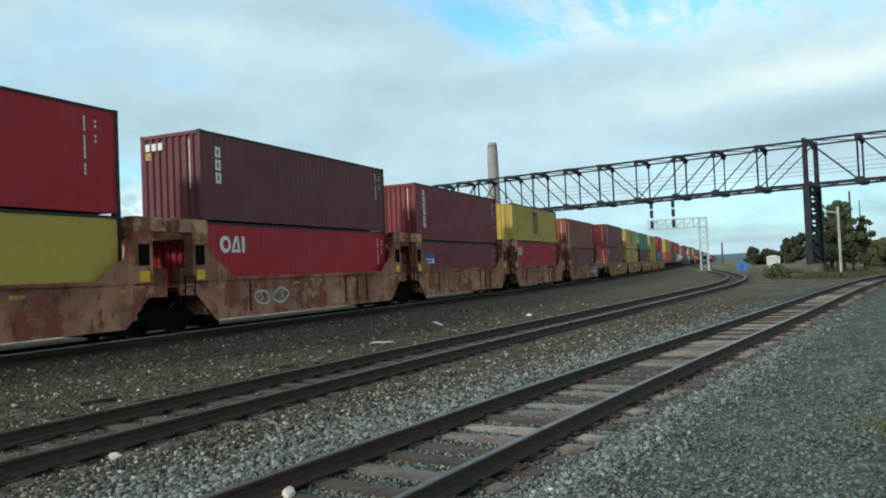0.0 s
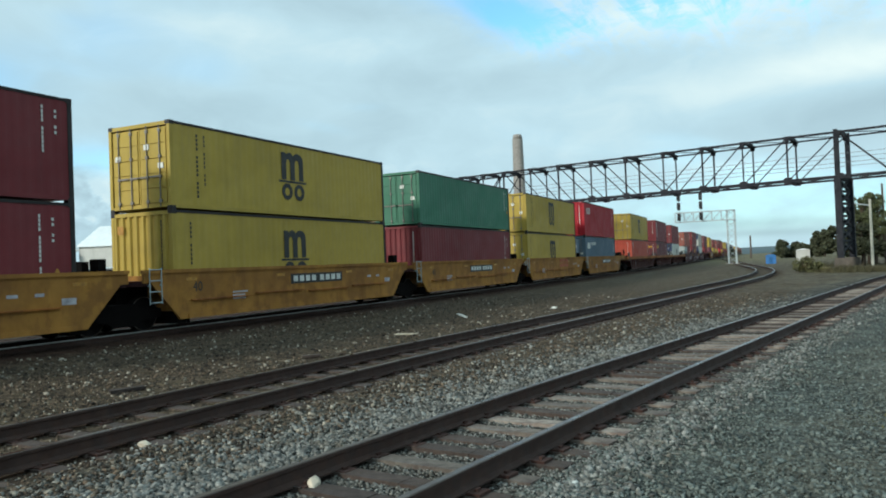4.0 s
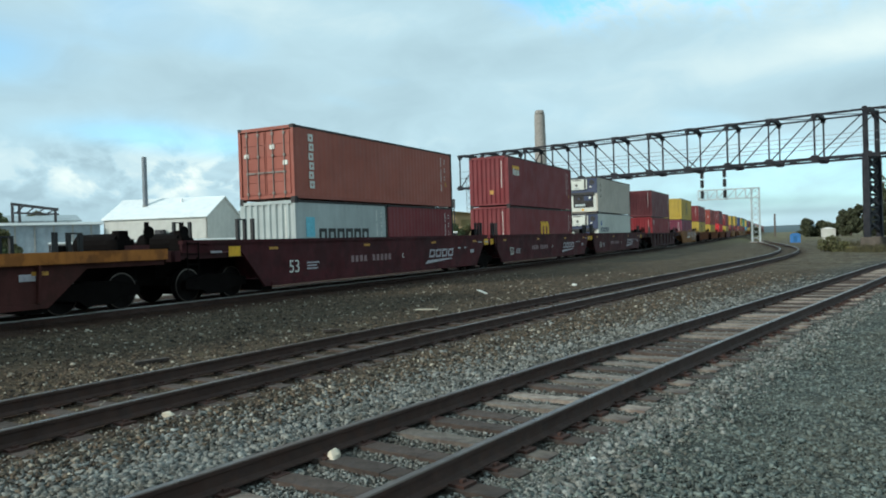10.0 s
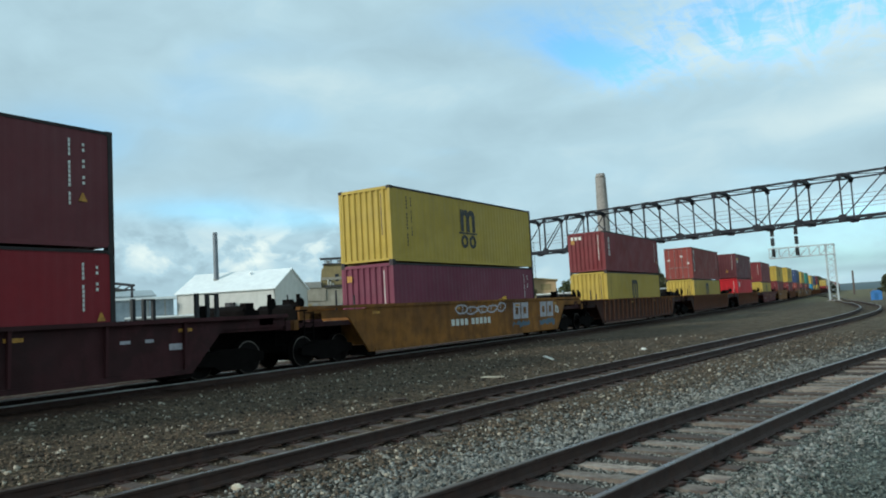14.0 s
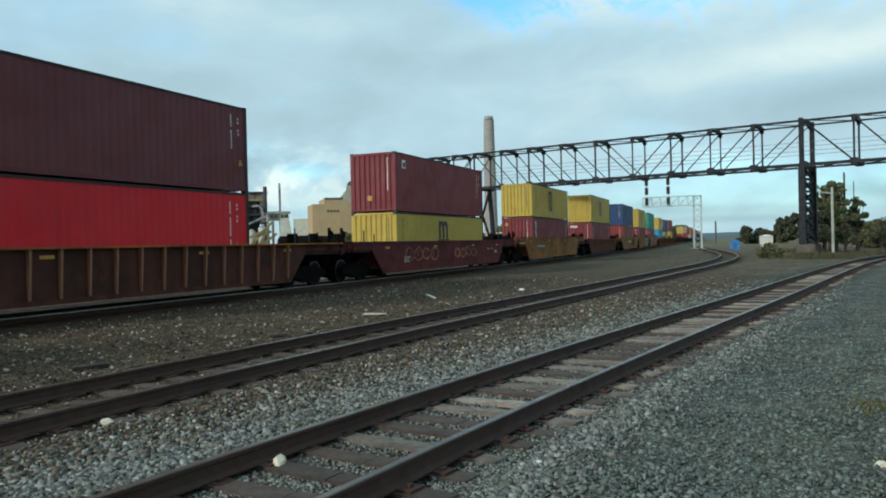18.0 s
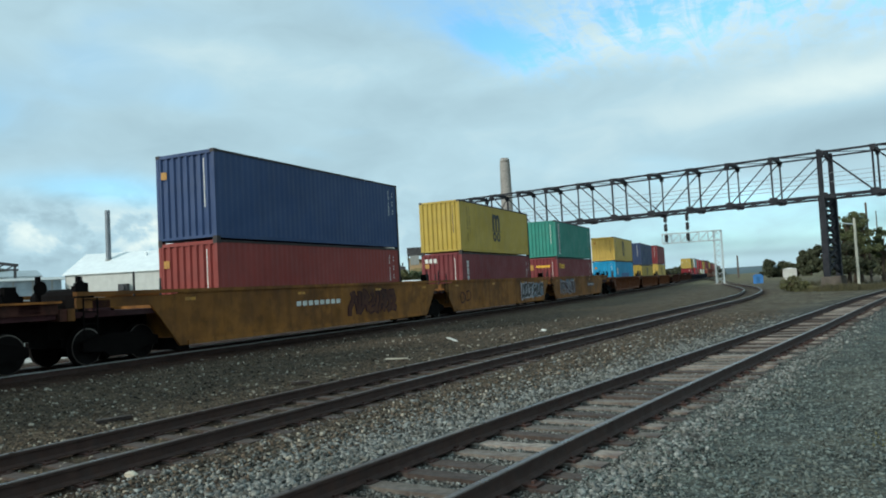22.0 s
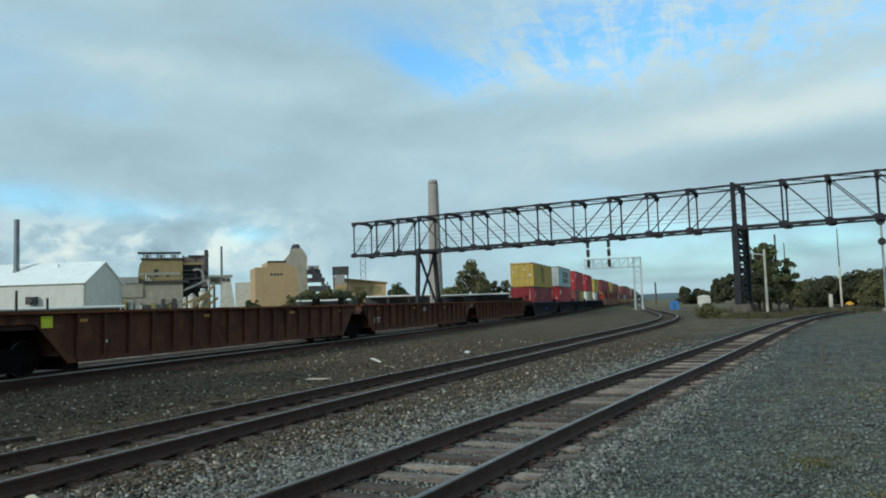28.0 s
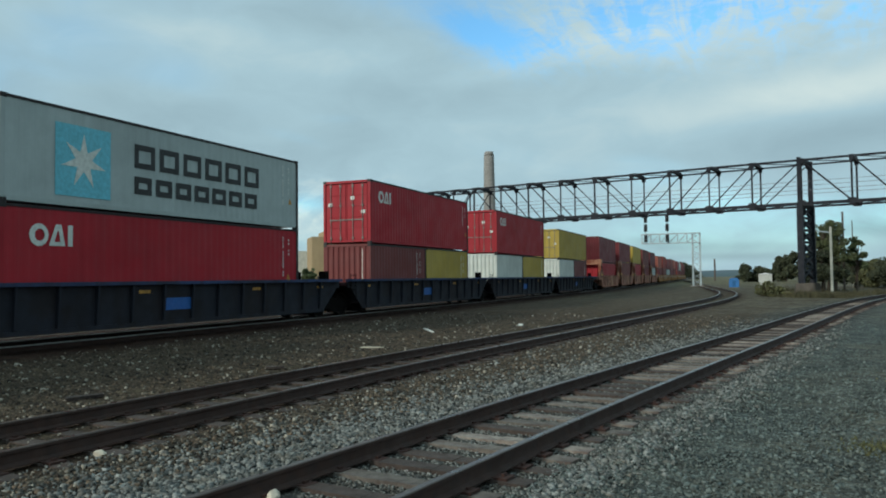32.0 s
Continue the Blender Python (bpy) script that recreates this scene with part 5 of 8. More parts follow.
        for k in range(n + 1):
            x = x0 + 0.1 + (x1 - x0 - 0.2) * k / n
            block(ob, "post", x - 0.08, x + 0.08, 0.1, 0.26, 0, h - 0.1, "plant_dark")
        # dark sheet added in place of the shade under the roof
        block(ob, "back_wall", x0, x1, 3.0, 3.15, 0, h - 0.11, "plant_dark")


plant()


# ---- right of the line: hut, poles, box ----
def post(name, az, d, el, w, mat, label, upper=None, arm=None):
    ob = thing(name, facing(az, d), label, "pole")
    z = lambda e: height(e, d) - ob.matrix_basis.translation.z
    lower = z(el if upper is None else upper)
    Shape().tube((0, 0, -0.1), (0, 0, lower), w, w * 0.85, 10).put("shaft", MAT[mat], ob)
    if upper is not None:
        Shape().tube((0, 0, lower), (0, 0, z(el)), w * 0.6, w * 0.4, 8).put("upper_shaft", MAT["wood_pole"], ob)
    if arm:
        Shape().bar((0, 0, z(arm)), (-1.4, 0, z(arm) + 0.25), 0.12).put("lamp_arm", MAT["alu"], ob)
        Shape().box(-1.9, -1.2, -0.15, 0.15, z(arm) + 0.2, z(arm) + 0.36).put("lamp_head", MAT["alu"], ob)
    return ob


post("lamp_pole", 3.62, 88, 3.15, 0.14, "post_white", "pale concrete lamp pole with a short arm", None, 2.75)
post("utility_pole", 4.9, 125, 3.5, 0.16, "post_white", "pole with a pale base and dark top", 1.0)
post("utility_pole", 8.18, 115, 4.25, 0.14, "post_white", "tall thin pole with a pale lower half", 1.7)
post("concrete_post", 7.55, 112, -0.1, 0.28, "post_white", "short pale concrete post")
post("far_pole", -3.75, 260, 1.15, 0.3, "wood_pole", "dark pole far down the line")
post("far_pole", 4.35, 98, 4.1, 0.12, "wood_pole", "thin dark pole behind a tree")


def build_hut():
    ob = thing("signal_hut", facing(-0.48, 126), "small white relay hut beside the track", "hut")
    block(ob, "wall", -0.95, 0.95, 0, 1.8, 0, 1.95, "whitewall")
    Shape().prism([(-1.05, 1.95), (1.05, 1.95), (0, 2.15)], "y", -0.12, 1.72).put("roof", MAT["whiteroof"], ob)
    block(ob, "door", -0.1, 0.5, -0.04, 0.02, 0.05, 1.5, "stucco")
    ob = thing("blue_cabin", facing(-2.5, 126), "bright blue box-shaped cabin by the middle track", "cabin")
    block(ob, "body", -0.72, 0.72, 0, 1.4, 0, 1.15, "blue_box")
    Shape().prism([(-0.78, 1.15), (0.78, 1.15), (0.4, 1.42), (-0.4, 1.42)], "y", -0.08, 1.48).put("roof", MAT["blue_box"], ob)
    block(ob, "door", -0.25, 0.25, -0.04, 0.02, 0.1, 1.0, "dark_blue_panel")
    ob = thing("yellow_machine", facing(8.63, 116), "small yellow machine at the edge of the trees", "machine")
    Shape().prism([(-0.5, 0.15), (0.5, 0.15), (0.5, 0.42), (0.12, 0.68), (-0.22, 0.62), (-0.5, 0.4)], "y", 0, 0.7).put("body", MAT["yellow_machine"], ob)
    for x in (-0.3, 0.3):
        Shape().tube((x, -0.06, 0.15), (x, 0.1, 0.15), 0.16, 0.16, 12).put("wheel", MAT["lens"], ob)
    ob = thing("mast_signal", facing(10.75, 84), "mast with a round black signal head", "signal")
    z = lambda e: height(e, 84) - ob.matrix_basis.translation.z
    Shape().tube((0, 0, 0), (0, 0, z(4.8)), 0.12, 0.1, 10).put("mast", MAT["alu"], ob)
    for e in (4.5, 3.2):
        Shape().tube((0, -0.1, z(e)), (0, -0.25, z(e)), 0.36, 0.36, 16).put("target", MAT["lens"], ob)
    Shape().box(-0.4, 0.4, -0.4, 0.4, -0.2, 0.3).put("footing", MAT["concrete"], ob)


build_hut()


def far_land():
    """Low wooded ridges that close the view."""
    rng = np.random.default_rng(9)
    for name, d, lo, hi, seed, depth in (("ridge", 1900, 7, 16, 1, 300), ("ridge", 900, 3, 8, 2, 120)):
        n = 180
        az = np.linspace(-180, 180, n)
        h = lo + (hi - lo) * (0.5 + 0.25 * np.sin(az / 11 + seed) + 0.2 * np.sin(az / 4.3 + 2 * seed) + 0.05 * rng.normal(size=n))
        h[-1] = h[0]
        V, F = [], []
        for i in range(n):
            for r, z in ((d, -1.0), (d + depth * 0.4, h[i] * 0.8), (d + depth, h[i])):
                p = polar(az[i], r, z)
                V.append(tuple(p))
        for i in range(n - 1):
            for k in range(2):
                F.append((3 * i + k, 3 * i + 3 + k, 3 * i + 4 + k, 3 * i + 1 + k))
        tagged(link_mesh(name, V, F, MAT["hill"], smooth=True), "low hazy wooded ridge on the horizon", "hill", kind="structure")


far_land()

# ---- the container train ----
SPEED = 21.1
FLOOR = 0.235  # well floor over the rail tops
HC, STD = 2.896, 2.591
WIDE = 2.438
LIFT = 0.29  # car bodies ride this much higher on their springs and wheels
CACHE = {}


def cached(key, make):
    if key not in CACHE:
        CACHE[key] = make()
    return CACHE[key]


def corrugated(length, tall, pitch, deep, steps=(0.26, 0.5, 0.76)):
    """A wall in the (u, z) plane with upright trapezoid folds; crests at 0, valleys at -deep."""
    us, ds = [0.0], [0.0]
    n = max(2, int(round(length / pitch)))
    p = length / n
    for k in range(n):
        b = k * p
        for f, d in ((steps[0], 0), (steps[1], -deep), (steps[2], -deep), (1.0, 0)):
            us.append(b + f * p)
            ds.append(d)
    return us, ds


def wall_mesh(length, tall, pitch, deep, axis):
    us, ds = corrugated(length, tall, pitch, deep, (0.26, 0.5, 0.76) if axis == "x" else (0.3, 0.47, 0.83))
    V, F = [], []
    for u, d in zip(us, ds):
        for z in (0, tall):
            V.append((d, u, z) if axis == "x" else (u, d, z))
    for i in range(len(us) - 1):
        q = (2 * i, 2 * i + 2, 2 * i + 3, 2 * i + 1)
        F.append(q if axis == "x" else q)
    me = bpy.data.meshes.new("corrugated_wall")
    me.from_pydata(V, [], F)
    me.materials.append(MAT["white"])
    return me


def colour_part(name, me, parent, mat, m=None, label=""):
    """A part that shares its mesh with others but has its own paint."""
    ob = hang(name, me, parent, label, m)
    ob.material_slots[0].link = "OBJECT"
    ob.material_slots[0].material = mat
    return ob


def frame_mesh(length, tall):
    s = Shape()
    w, h = WIDE / 2, length / 2
    for x in (-w, w - 0.11):
        for y in (-h, h - 0.13):
            s.box(x, x + 0.11, y, y + 0.13, 0.1, tall - 0.1) if y < 0 else None
    for x in (-w, w - 0.06):
        s.box(x, x + 0.06, -h + 0.1, h - 0.1, 0.055, 0.17)
    for y in (-h, h - 0.08):
        s.box(-w + 0.1, w - 0.1, y, y + 0.08, 0.085, 0.17)
        s.box(-w + 0.1, w - 0.1, y, y + 0.08, tall - 0.13, tall - 0.02)
    return s.mesh("frame", MAT["white"])


def casting_mesh():
    """A corner block with its oval hole on the two outer faces."""
    s = Shape()
    s.box(0, 0.165, 0, 0.18, 0, 0.118)
    s.box(0.04, 0.12, -0.002, 0.0, 0.03, 0.09)
    return s.mesh("corner_casting", MAT["casting"])


def roof_mesh(length, tall):
    s = Shape()
    n = int(length / 0.6)
    p = (length - 0.16) / n
    for k in range(n):
        y = -length / 2 + 0.08 + k * p
        s.box(-WIDE / 2 + 0.05, WIDE / 2 - 0.05, y, y + p * 0.62, tall - 0.05, tall - 0.008)
        s.box(-WIDE / 2 + 0.05, WIDE / 2 - 0.05, y + p * 0.62, y + p, tall - 0.05, tall - 0.03)
    s.box(-WIDE / 2 + 0.05, WIDE / 2 - 0.05, -length / 2 + 0.05, length / 2 - 0.05, 0.1, 0.15)
    return s.mesh("roof", MAT["white"])


def door_mesh(tall):
    """One door leaf: sheet with pressed panels. Hinge at x = 0, leaf to +x, outer face to -y."""
    s = Shape()
    w, h = WIDE / 2 - 0.13, tall - 0.34
    s.box(0, w, 0, 0.04, 0, h)
    for k in range(5):
        z = 0.06 + k * (h - 0.08) / 5
        s.prism([(0.06, z), (w - 0.06, z), (w - 0.06, z + (h - 0.2) / 5), (0.06, z + (h - 0.2) / 5)], "y", -0.03, 0.0)
    return s.mesh("door_leaf", MAT["white"])


def rod_mesh(tall):
    """One lock rod with its keepers and handle."""
    s = Shape()
    h = tall - 0.34
    s.tube((0, -0.06, -0.08), (0, -0.06, h + 0.06), 0.018, 0.018, 6)
    for z in (0.1, h * 0.36, h * 0.62, h - 0.1):
        s.box(-0.05, 0.05, -0.075, -0.03, z - 0.04, z + 0.04)
    s.box(-0.02, 0.4, -0.085, -0.065, h * 0.36 - 0.02, h * 0.36 + 0.03)
    return s.mesh("lock_rod", MAT["rod"])


def reefer_end(parent, length, tall):
    """Refrigeration unit: proud navy upper half with a white cover, black recess with a fan below."""
    y = -length / 2
    Shape().box(-1.1, 1.1, y + 0.05, y + 0.12, 0.12, tall - 0.1).put("end_panel", MAT["white"], parent)
    unit = Shape().box(-1.2, 1.205, y - 0.07, y + 0.05, tall * 0.55, tall - 0.02).put("unit_frame", MAT["unit_navy"], parent, "dark navy unit frame")
    Shape().box(-1.18, 1.18, y - 0.1, y - 0.07, tall - 0.14, tall - 0.03).put("top_bar", MAT["lens"], unit)
    Shape().box(-1.19, -1.1, y - 0.1, y - 0.07, tall * 0.66, tall - 0.15).put("edge_strip", MAT["lens"], unit)
    cover = Shape().box(-1.04, 0.2, y - 0.2, y - 0.07, tall * 0.65, tall - 0.18).put("evaporator_cover", MAT["white"], parent, "white access cover with dark fittings")
    Shape().box(-0.75, -0.05, y - 0.215, y - 0.2, tall - 0.3, tall - 0.24).put("slot", MAT["casting"], cover)
    Shape().tube((-0.42, y - 0.2, tall * 0.77), (-0.42, y - 0.225, tall * 0.77), 0.1, 0.1, 12).put("port", MAT["casting"], cover)
    Shape().box(-0.95, -0.85, y - 0.215, y - 0.2, tall * 0.68, tall * 0.86).put("hinge_strip", MAT["casting"], cover)
    Shape().box(-0.6, -0.2, y - 0.212, y - 0.2, tall * 0.67, tall * 0.7).put("label_plate", MAT["grey"], cover)
    Shape().box(0.23, 0.3, y - 0.18, y - 0.07, tall * 0.66, tall - 0.2).put("grille", MAT["lens"], unit)
    Shape().box(0.33, 0.42, y - 0.18, y - 0.07, tall * 0.66, tall - 0.2).put("edge_strip", MAT["white"], unit)
    Shape().tube((0.8, y - 0.07, tall * 0.84), (0.8, y - 0.13, tall * 0.84), 0.2, 0.2, 16).put("fan_ring", MAT["lens"], unit)
    Shape().box(0.6, 0.76, y - 0.09, y - 0.07, tall * 0.7, tall * 0.735).put("label_plate", MAT["white_mark"], unit)
    Shape().box(-1.0, 0.95, y - 0.1, y - 0.05, tall * 0.5, tall * 0.57).put("cross_beam", MAT["lens"], parent)
    # a flat black plate; the hollow's shade is only its colour
    recess = Shape().box(-0.78, 0.86, y + 0.03, y + 0.055, tall * 0.15, tall * 0.52).put("condenser_recess", MAT["lens"], parent, "black plate for the shaded condenser recess")
    Shape().tube((-0.32, y - 0.02, tall * 0.4), (-0.32, y + 0.03, tall * 0.4), 0.27, 0.25, 18).put("condenser_fan", MAT["casting"], recess)
    Shape().tube((-0.32, y - 0.04, tall * 0.4), (-0.32, y - 0.02, tall * 0.4), 0.08, 0.08, 10).put("fan_hub", MAT["unit_navy"], recess)
    Shape().box(0.12, 0.74, y - 0.05, y + 0.03, tall * 0.34, tall * 0.47).put("control_box", MAT["unit_navy"], recess)
    Shape().box(0.5, 0.68, y - 0.06, y - 0.05, tall * 0.4, tall * 0.45).put("label_plate", MAT["white_mark"], recess)
    Shape().tube((-0.6, y - 0.01, tall * 0.21), (0.2, y - 0.01, tall * 0.21), 0.12, 0.12, 12).put("compressor", MAT["alu"], recess)
    Shape().box(0.32, 0.6, y - 0.03, y + 0.03, tall * 0.17, tall * 0.29).put("receiver_tank", MAT["casting"], recess)
    Shape().box(-0.12, 0.08, y + 0.03, y + 0.048, tall * 0.07, tall * 0.12).put("placard", MAT["yellow_mark"], parent)


def container(colour, tall, end, label, length=12.192, far=False):
    """A shipping container on the ground at its middle; the end at -y leads."""
    ob = thing("shipping_container", Matrix.Identity(4), label, "container", "containers on the train")
    mat = MAT[colour]
    h, w = length / 2, WIDE / 2
    smooth_side = end == "reefer"
    fr = colour_part("frame", cached(("frame", length, tall), lambda: frame_mesh(length, tall)), ob, mat)
    # top rails and rear posts in a darker colour, as dark edge lines
    rail = cached(("top_rail", length), lambda: Shape().box(0, 0.064, -length / 2 + 0.17, length / 2 - 0.17, -0.085, -0.015).mesh("top_rail", MAT["casting"]))
    post = cached(("post", tall), lambda: Shape().box(0, 0.11, -0.13, 0, 0.1, tall - 0.1).mesh("rear_post", MAT["casting"]))
    for x in (-w - 0.002, w - 0.062):
        hang("top_rail", rail, ob, "dark top rail along the container edge", pose(x, 0, tall))
        hang("rear_post", post, ob, "dark rear corner post", pose(x if x < 0 else w - 0.108, h, 0))
    block_me = cached("casting", casting_mesh)
    for x in (-w - 0.003, w - 0.162) if not far else (w - 0.162,):
        for y in (-h - 0.003, h - 0.177):
            for z in (0, tall - 0.118):
                hang("corner_casting", block_me, ob, "", pose(x, y, z))
    if smooth_side:
        me = cached(("smooth", length, tall), lambda: Shape().box(-0.03, 0, 0, length - 0.26, 0, tall - 0.24).mesh("side_wall", MAT["white"]))
    else:
        me = cached(("side", length, tall), lambda: wall_mesh(length - 0.26, tall - 0.24, 0.285, 0.011, "x"))
    colour_part("side_wall", me, ob, mat, pose(w - 0.012, -h + 0.13, 0.165))
    colour_part("side_wall", me, ob, mat, pose(-w + 0.012, h - 0.13, 0.165, 0, 0, 180))
    colour_part("roof", cached(("roof", length, tall), lambda: roof_mesh(length, tall)), ob, mat)
    endm = cached(("end", tall), lambda: wall_mesh(WIDE - 0.22, tall - 0.28, 0.262, 0.06, "y"))
    colour_part("rear_wall", endm, ob, mat, pose(w - 0.11, h - 0.012, 0.165, 0, 0, 180) @ Matrix.Diagonal((1, -1, 1, 1)))
    if end == "corr":
        colour_part("front_wall", endm, ob, mat, pose(-w + 0.11, -h + 0.012, 0.165) @ Matrix.Diagonal((1, -1, 1, 1)))
    elif end == "door":
        leaf = cached(("door", tall), lambda: door_mesh(tall))
        rod = cached(("rod", tall), lambda: rod_mesh(tall))
        for x, flip in ((-w + 0.12, 1), (w - 0.12, -1)):
            d = colour_part("door_leaf", leaf, ob, mat, pose(x, -h + 0.05, 0.17) @ Matrix.Diagonal((flip, 1, 1, 1)))
            for dx in (0.28, 0.78):
                hang("lock_rod", rod, d, "galvanised lock rod", pose(dx, 0, 0))
        for x, z in ((-0.85, 0.62), (0.3, 0.72), (0.85, 0.5)):
            Shape().box(x - 0.1, x + 0.1, -h - 0.012, -h + 0.02, tall * z - 0.08, tall * z + 0.08).put("label_plate", MAT["white_mark"], ob)
    else:
        reefer_end(ob, length, tall)
    return ob


def mark(ob, name, mat, rects, y0, z0, x=WIDE / 2 - 0.006, label=""):
    """Flat marks on the near side wall: rectangles (y, z, width, height) from (y0, z0); small codes stay one part."""
    s = Shape()
    for a, b, w, h in rects:
        s.box(x, x + 0.006, y0 + a, y0 + a + w, z0 + b, z0 + b + h)
        if name == "emblem":
            s.put("emblem_block", MAT[mat], ob, label)
            s = Shape()
    if name != "emblem":
        tagged(s.put(name, MAT[mat], ob, label), kind="stuff" if len(rects) > 4 else "")


def shape_mark(ob, name, mat, poly, x=WIDE / 2 - 0.006, label=""):
    return Shape().prism(poly, "x", x, x + 0.006).put(name, MAT[mat], ob, label)


def end_bars(ob, length, tall, where=0.78, mat="white_mark"):
    y = -length / 2 - 0.002
    s = Shape()
    for k in range(15):
        s.box(where, where + 0.038, y - 0.006, y, tall * 0.9 - 0.105 * k - 0.085, tall * 0.9 - 0.105 * k)
    tagged(s.put("code_column", MAT[mat], ob, "column of small pale code marks"), kind="stuff")


def side_codes(ob, length, tall, mat="white_mark", seed=0):
    """A thin column of small marks, a shorter one beside it, and a small warning label near the rear end."""
    rng = random.Random(seed)
    s = Shape()
    x = WIDE / 2 - 0.004
    far, n = rng.choice([(0.95, 14), (0.8, 12), (1.1, 15)])
    for k in range(n):
        if k not in (4, 11):
            s.box(x, x + 0.006, length / 2 - far - 0.05, length / 2 - far, tall * 0.86 - 0.105 * k, tall * 0.86 - 0.105 * k + 0.085)
    for k in range(rng.choice([5, 8])):
        if k % 3 < 2:
            s.box(x, x + 0.006, length / 2 - far + 0.3, length / 2 - far + 0.36, tall * 0.84 - 0.13 * k, tall * 0.84 - 0.13 * k + 0.07)
    tagged(s.put("code_column", MAT[mat], ob, "columns of small pale code marks"), kind="stuff")
    if rng.random() < 0.6:
        c, z = length / 2 - far + rng.choice([0.3, 0.42]), tall * rng.uniform(0.28, 0.42)
        Shape().prism([(c - 0.11, z), (c + 0.11, z), (c + 0.02, z + 0.2), (c - 0.02, z + 0.2)], "x", x, x + 0.006).put("warning_label", MAT["amber_mark"], ob, "small amber warning triangle")


def ring_mark(ob, mat, outer, inner, x=WIDE / 2 - 0.006, label="", name="emblem_block"):
    """A flat mark with a hole: two outlines with as many corners."""
    n = len(outer)
    V = [(c, a, b) for c in (x, x + 0.006) for ring in (outer, inner) for a, b in ring]
    F = []
    for i in range(n):
        j = (i + 1) % n
        F += [(i, j, n + j, n + i), (2 * n + i, 3 * n + i, 3 * n + j, 2 * n + j), (i, 2 * n + i, 2 * n + j, j), (n + i, n + j, 3 * n + j, 3 * n + i)]
    return Shape().add(V, F).put(name, MAT[mat], ob, label)


def loop(cy, cz, ry, rz, n=16):
    return [(cy + ry * math.sin(2 * math.pi * k / n), cz + rz * math.cos(2 * math.pi * k / n)) for k in range(n)]


def slab_ring(ob, mat, y, z, w, h, stroke, slant=0.0, x=WIDE / 2 - 0.006, label="", name="emblem_block"):
    """A block outline that may lean."""
    lean = lambda a, b: (y + a + slant * b, z + b)
    outer = [lean(0, 0), lean(w, 0), lean(w, h), lean(0, h)]
    inner = [lean(stroke, stroke), lean(w - stroke, stroke), lean(w - stroke, h - stroke), lean(stroke, h - stroke)]
    return ring_mark(ob, mat, outer, inner, x, label, name)


ARCHES = [(0, 0), (0, 0.95), (0.24, 0.95), (0.27, 0.88), (0.36, 0.95), (0.48, 0.97), (0.6, 0.94), (0.68, 0.85), (0.78, 0.94), (0.92, 0.97), (1.1, 0.94), (1.22, 0.84), (1.26, 0.7), (1.26, 0),
          (1.0, 0), (1.0, 0.6), (0.96, 0.7), (0.88, 0.74), (0.8, 0.7), (0.76, 0.6), (0.76, 0), (0.5, 0), (0.5, 0.6), (0.46, 0.7), (0.38, 0.74), (0.3, 0.7), (0.26, 0.6), (0.26, 0)]


def double_arch(ob, mat, y, z, size=1.0, label="dark double-arch emblem"):
    """Two round arches on three legs over a thin foot line."""
    shape_mark(ob, "emblem_block", mat, [(y + size * (a - 0.63), z + size * b) for a, b in ARCHES], label=label)
    shape_mark(ob, "emblem_foot", mat, [(y - 0.8 * size, z - 0.1 * size), (y + 0.8 * size, z - 0.1 * size), (y + 0.8 * size, z - 0.03 * size), (y - 0.8 * size, z - 0.03 * size)])


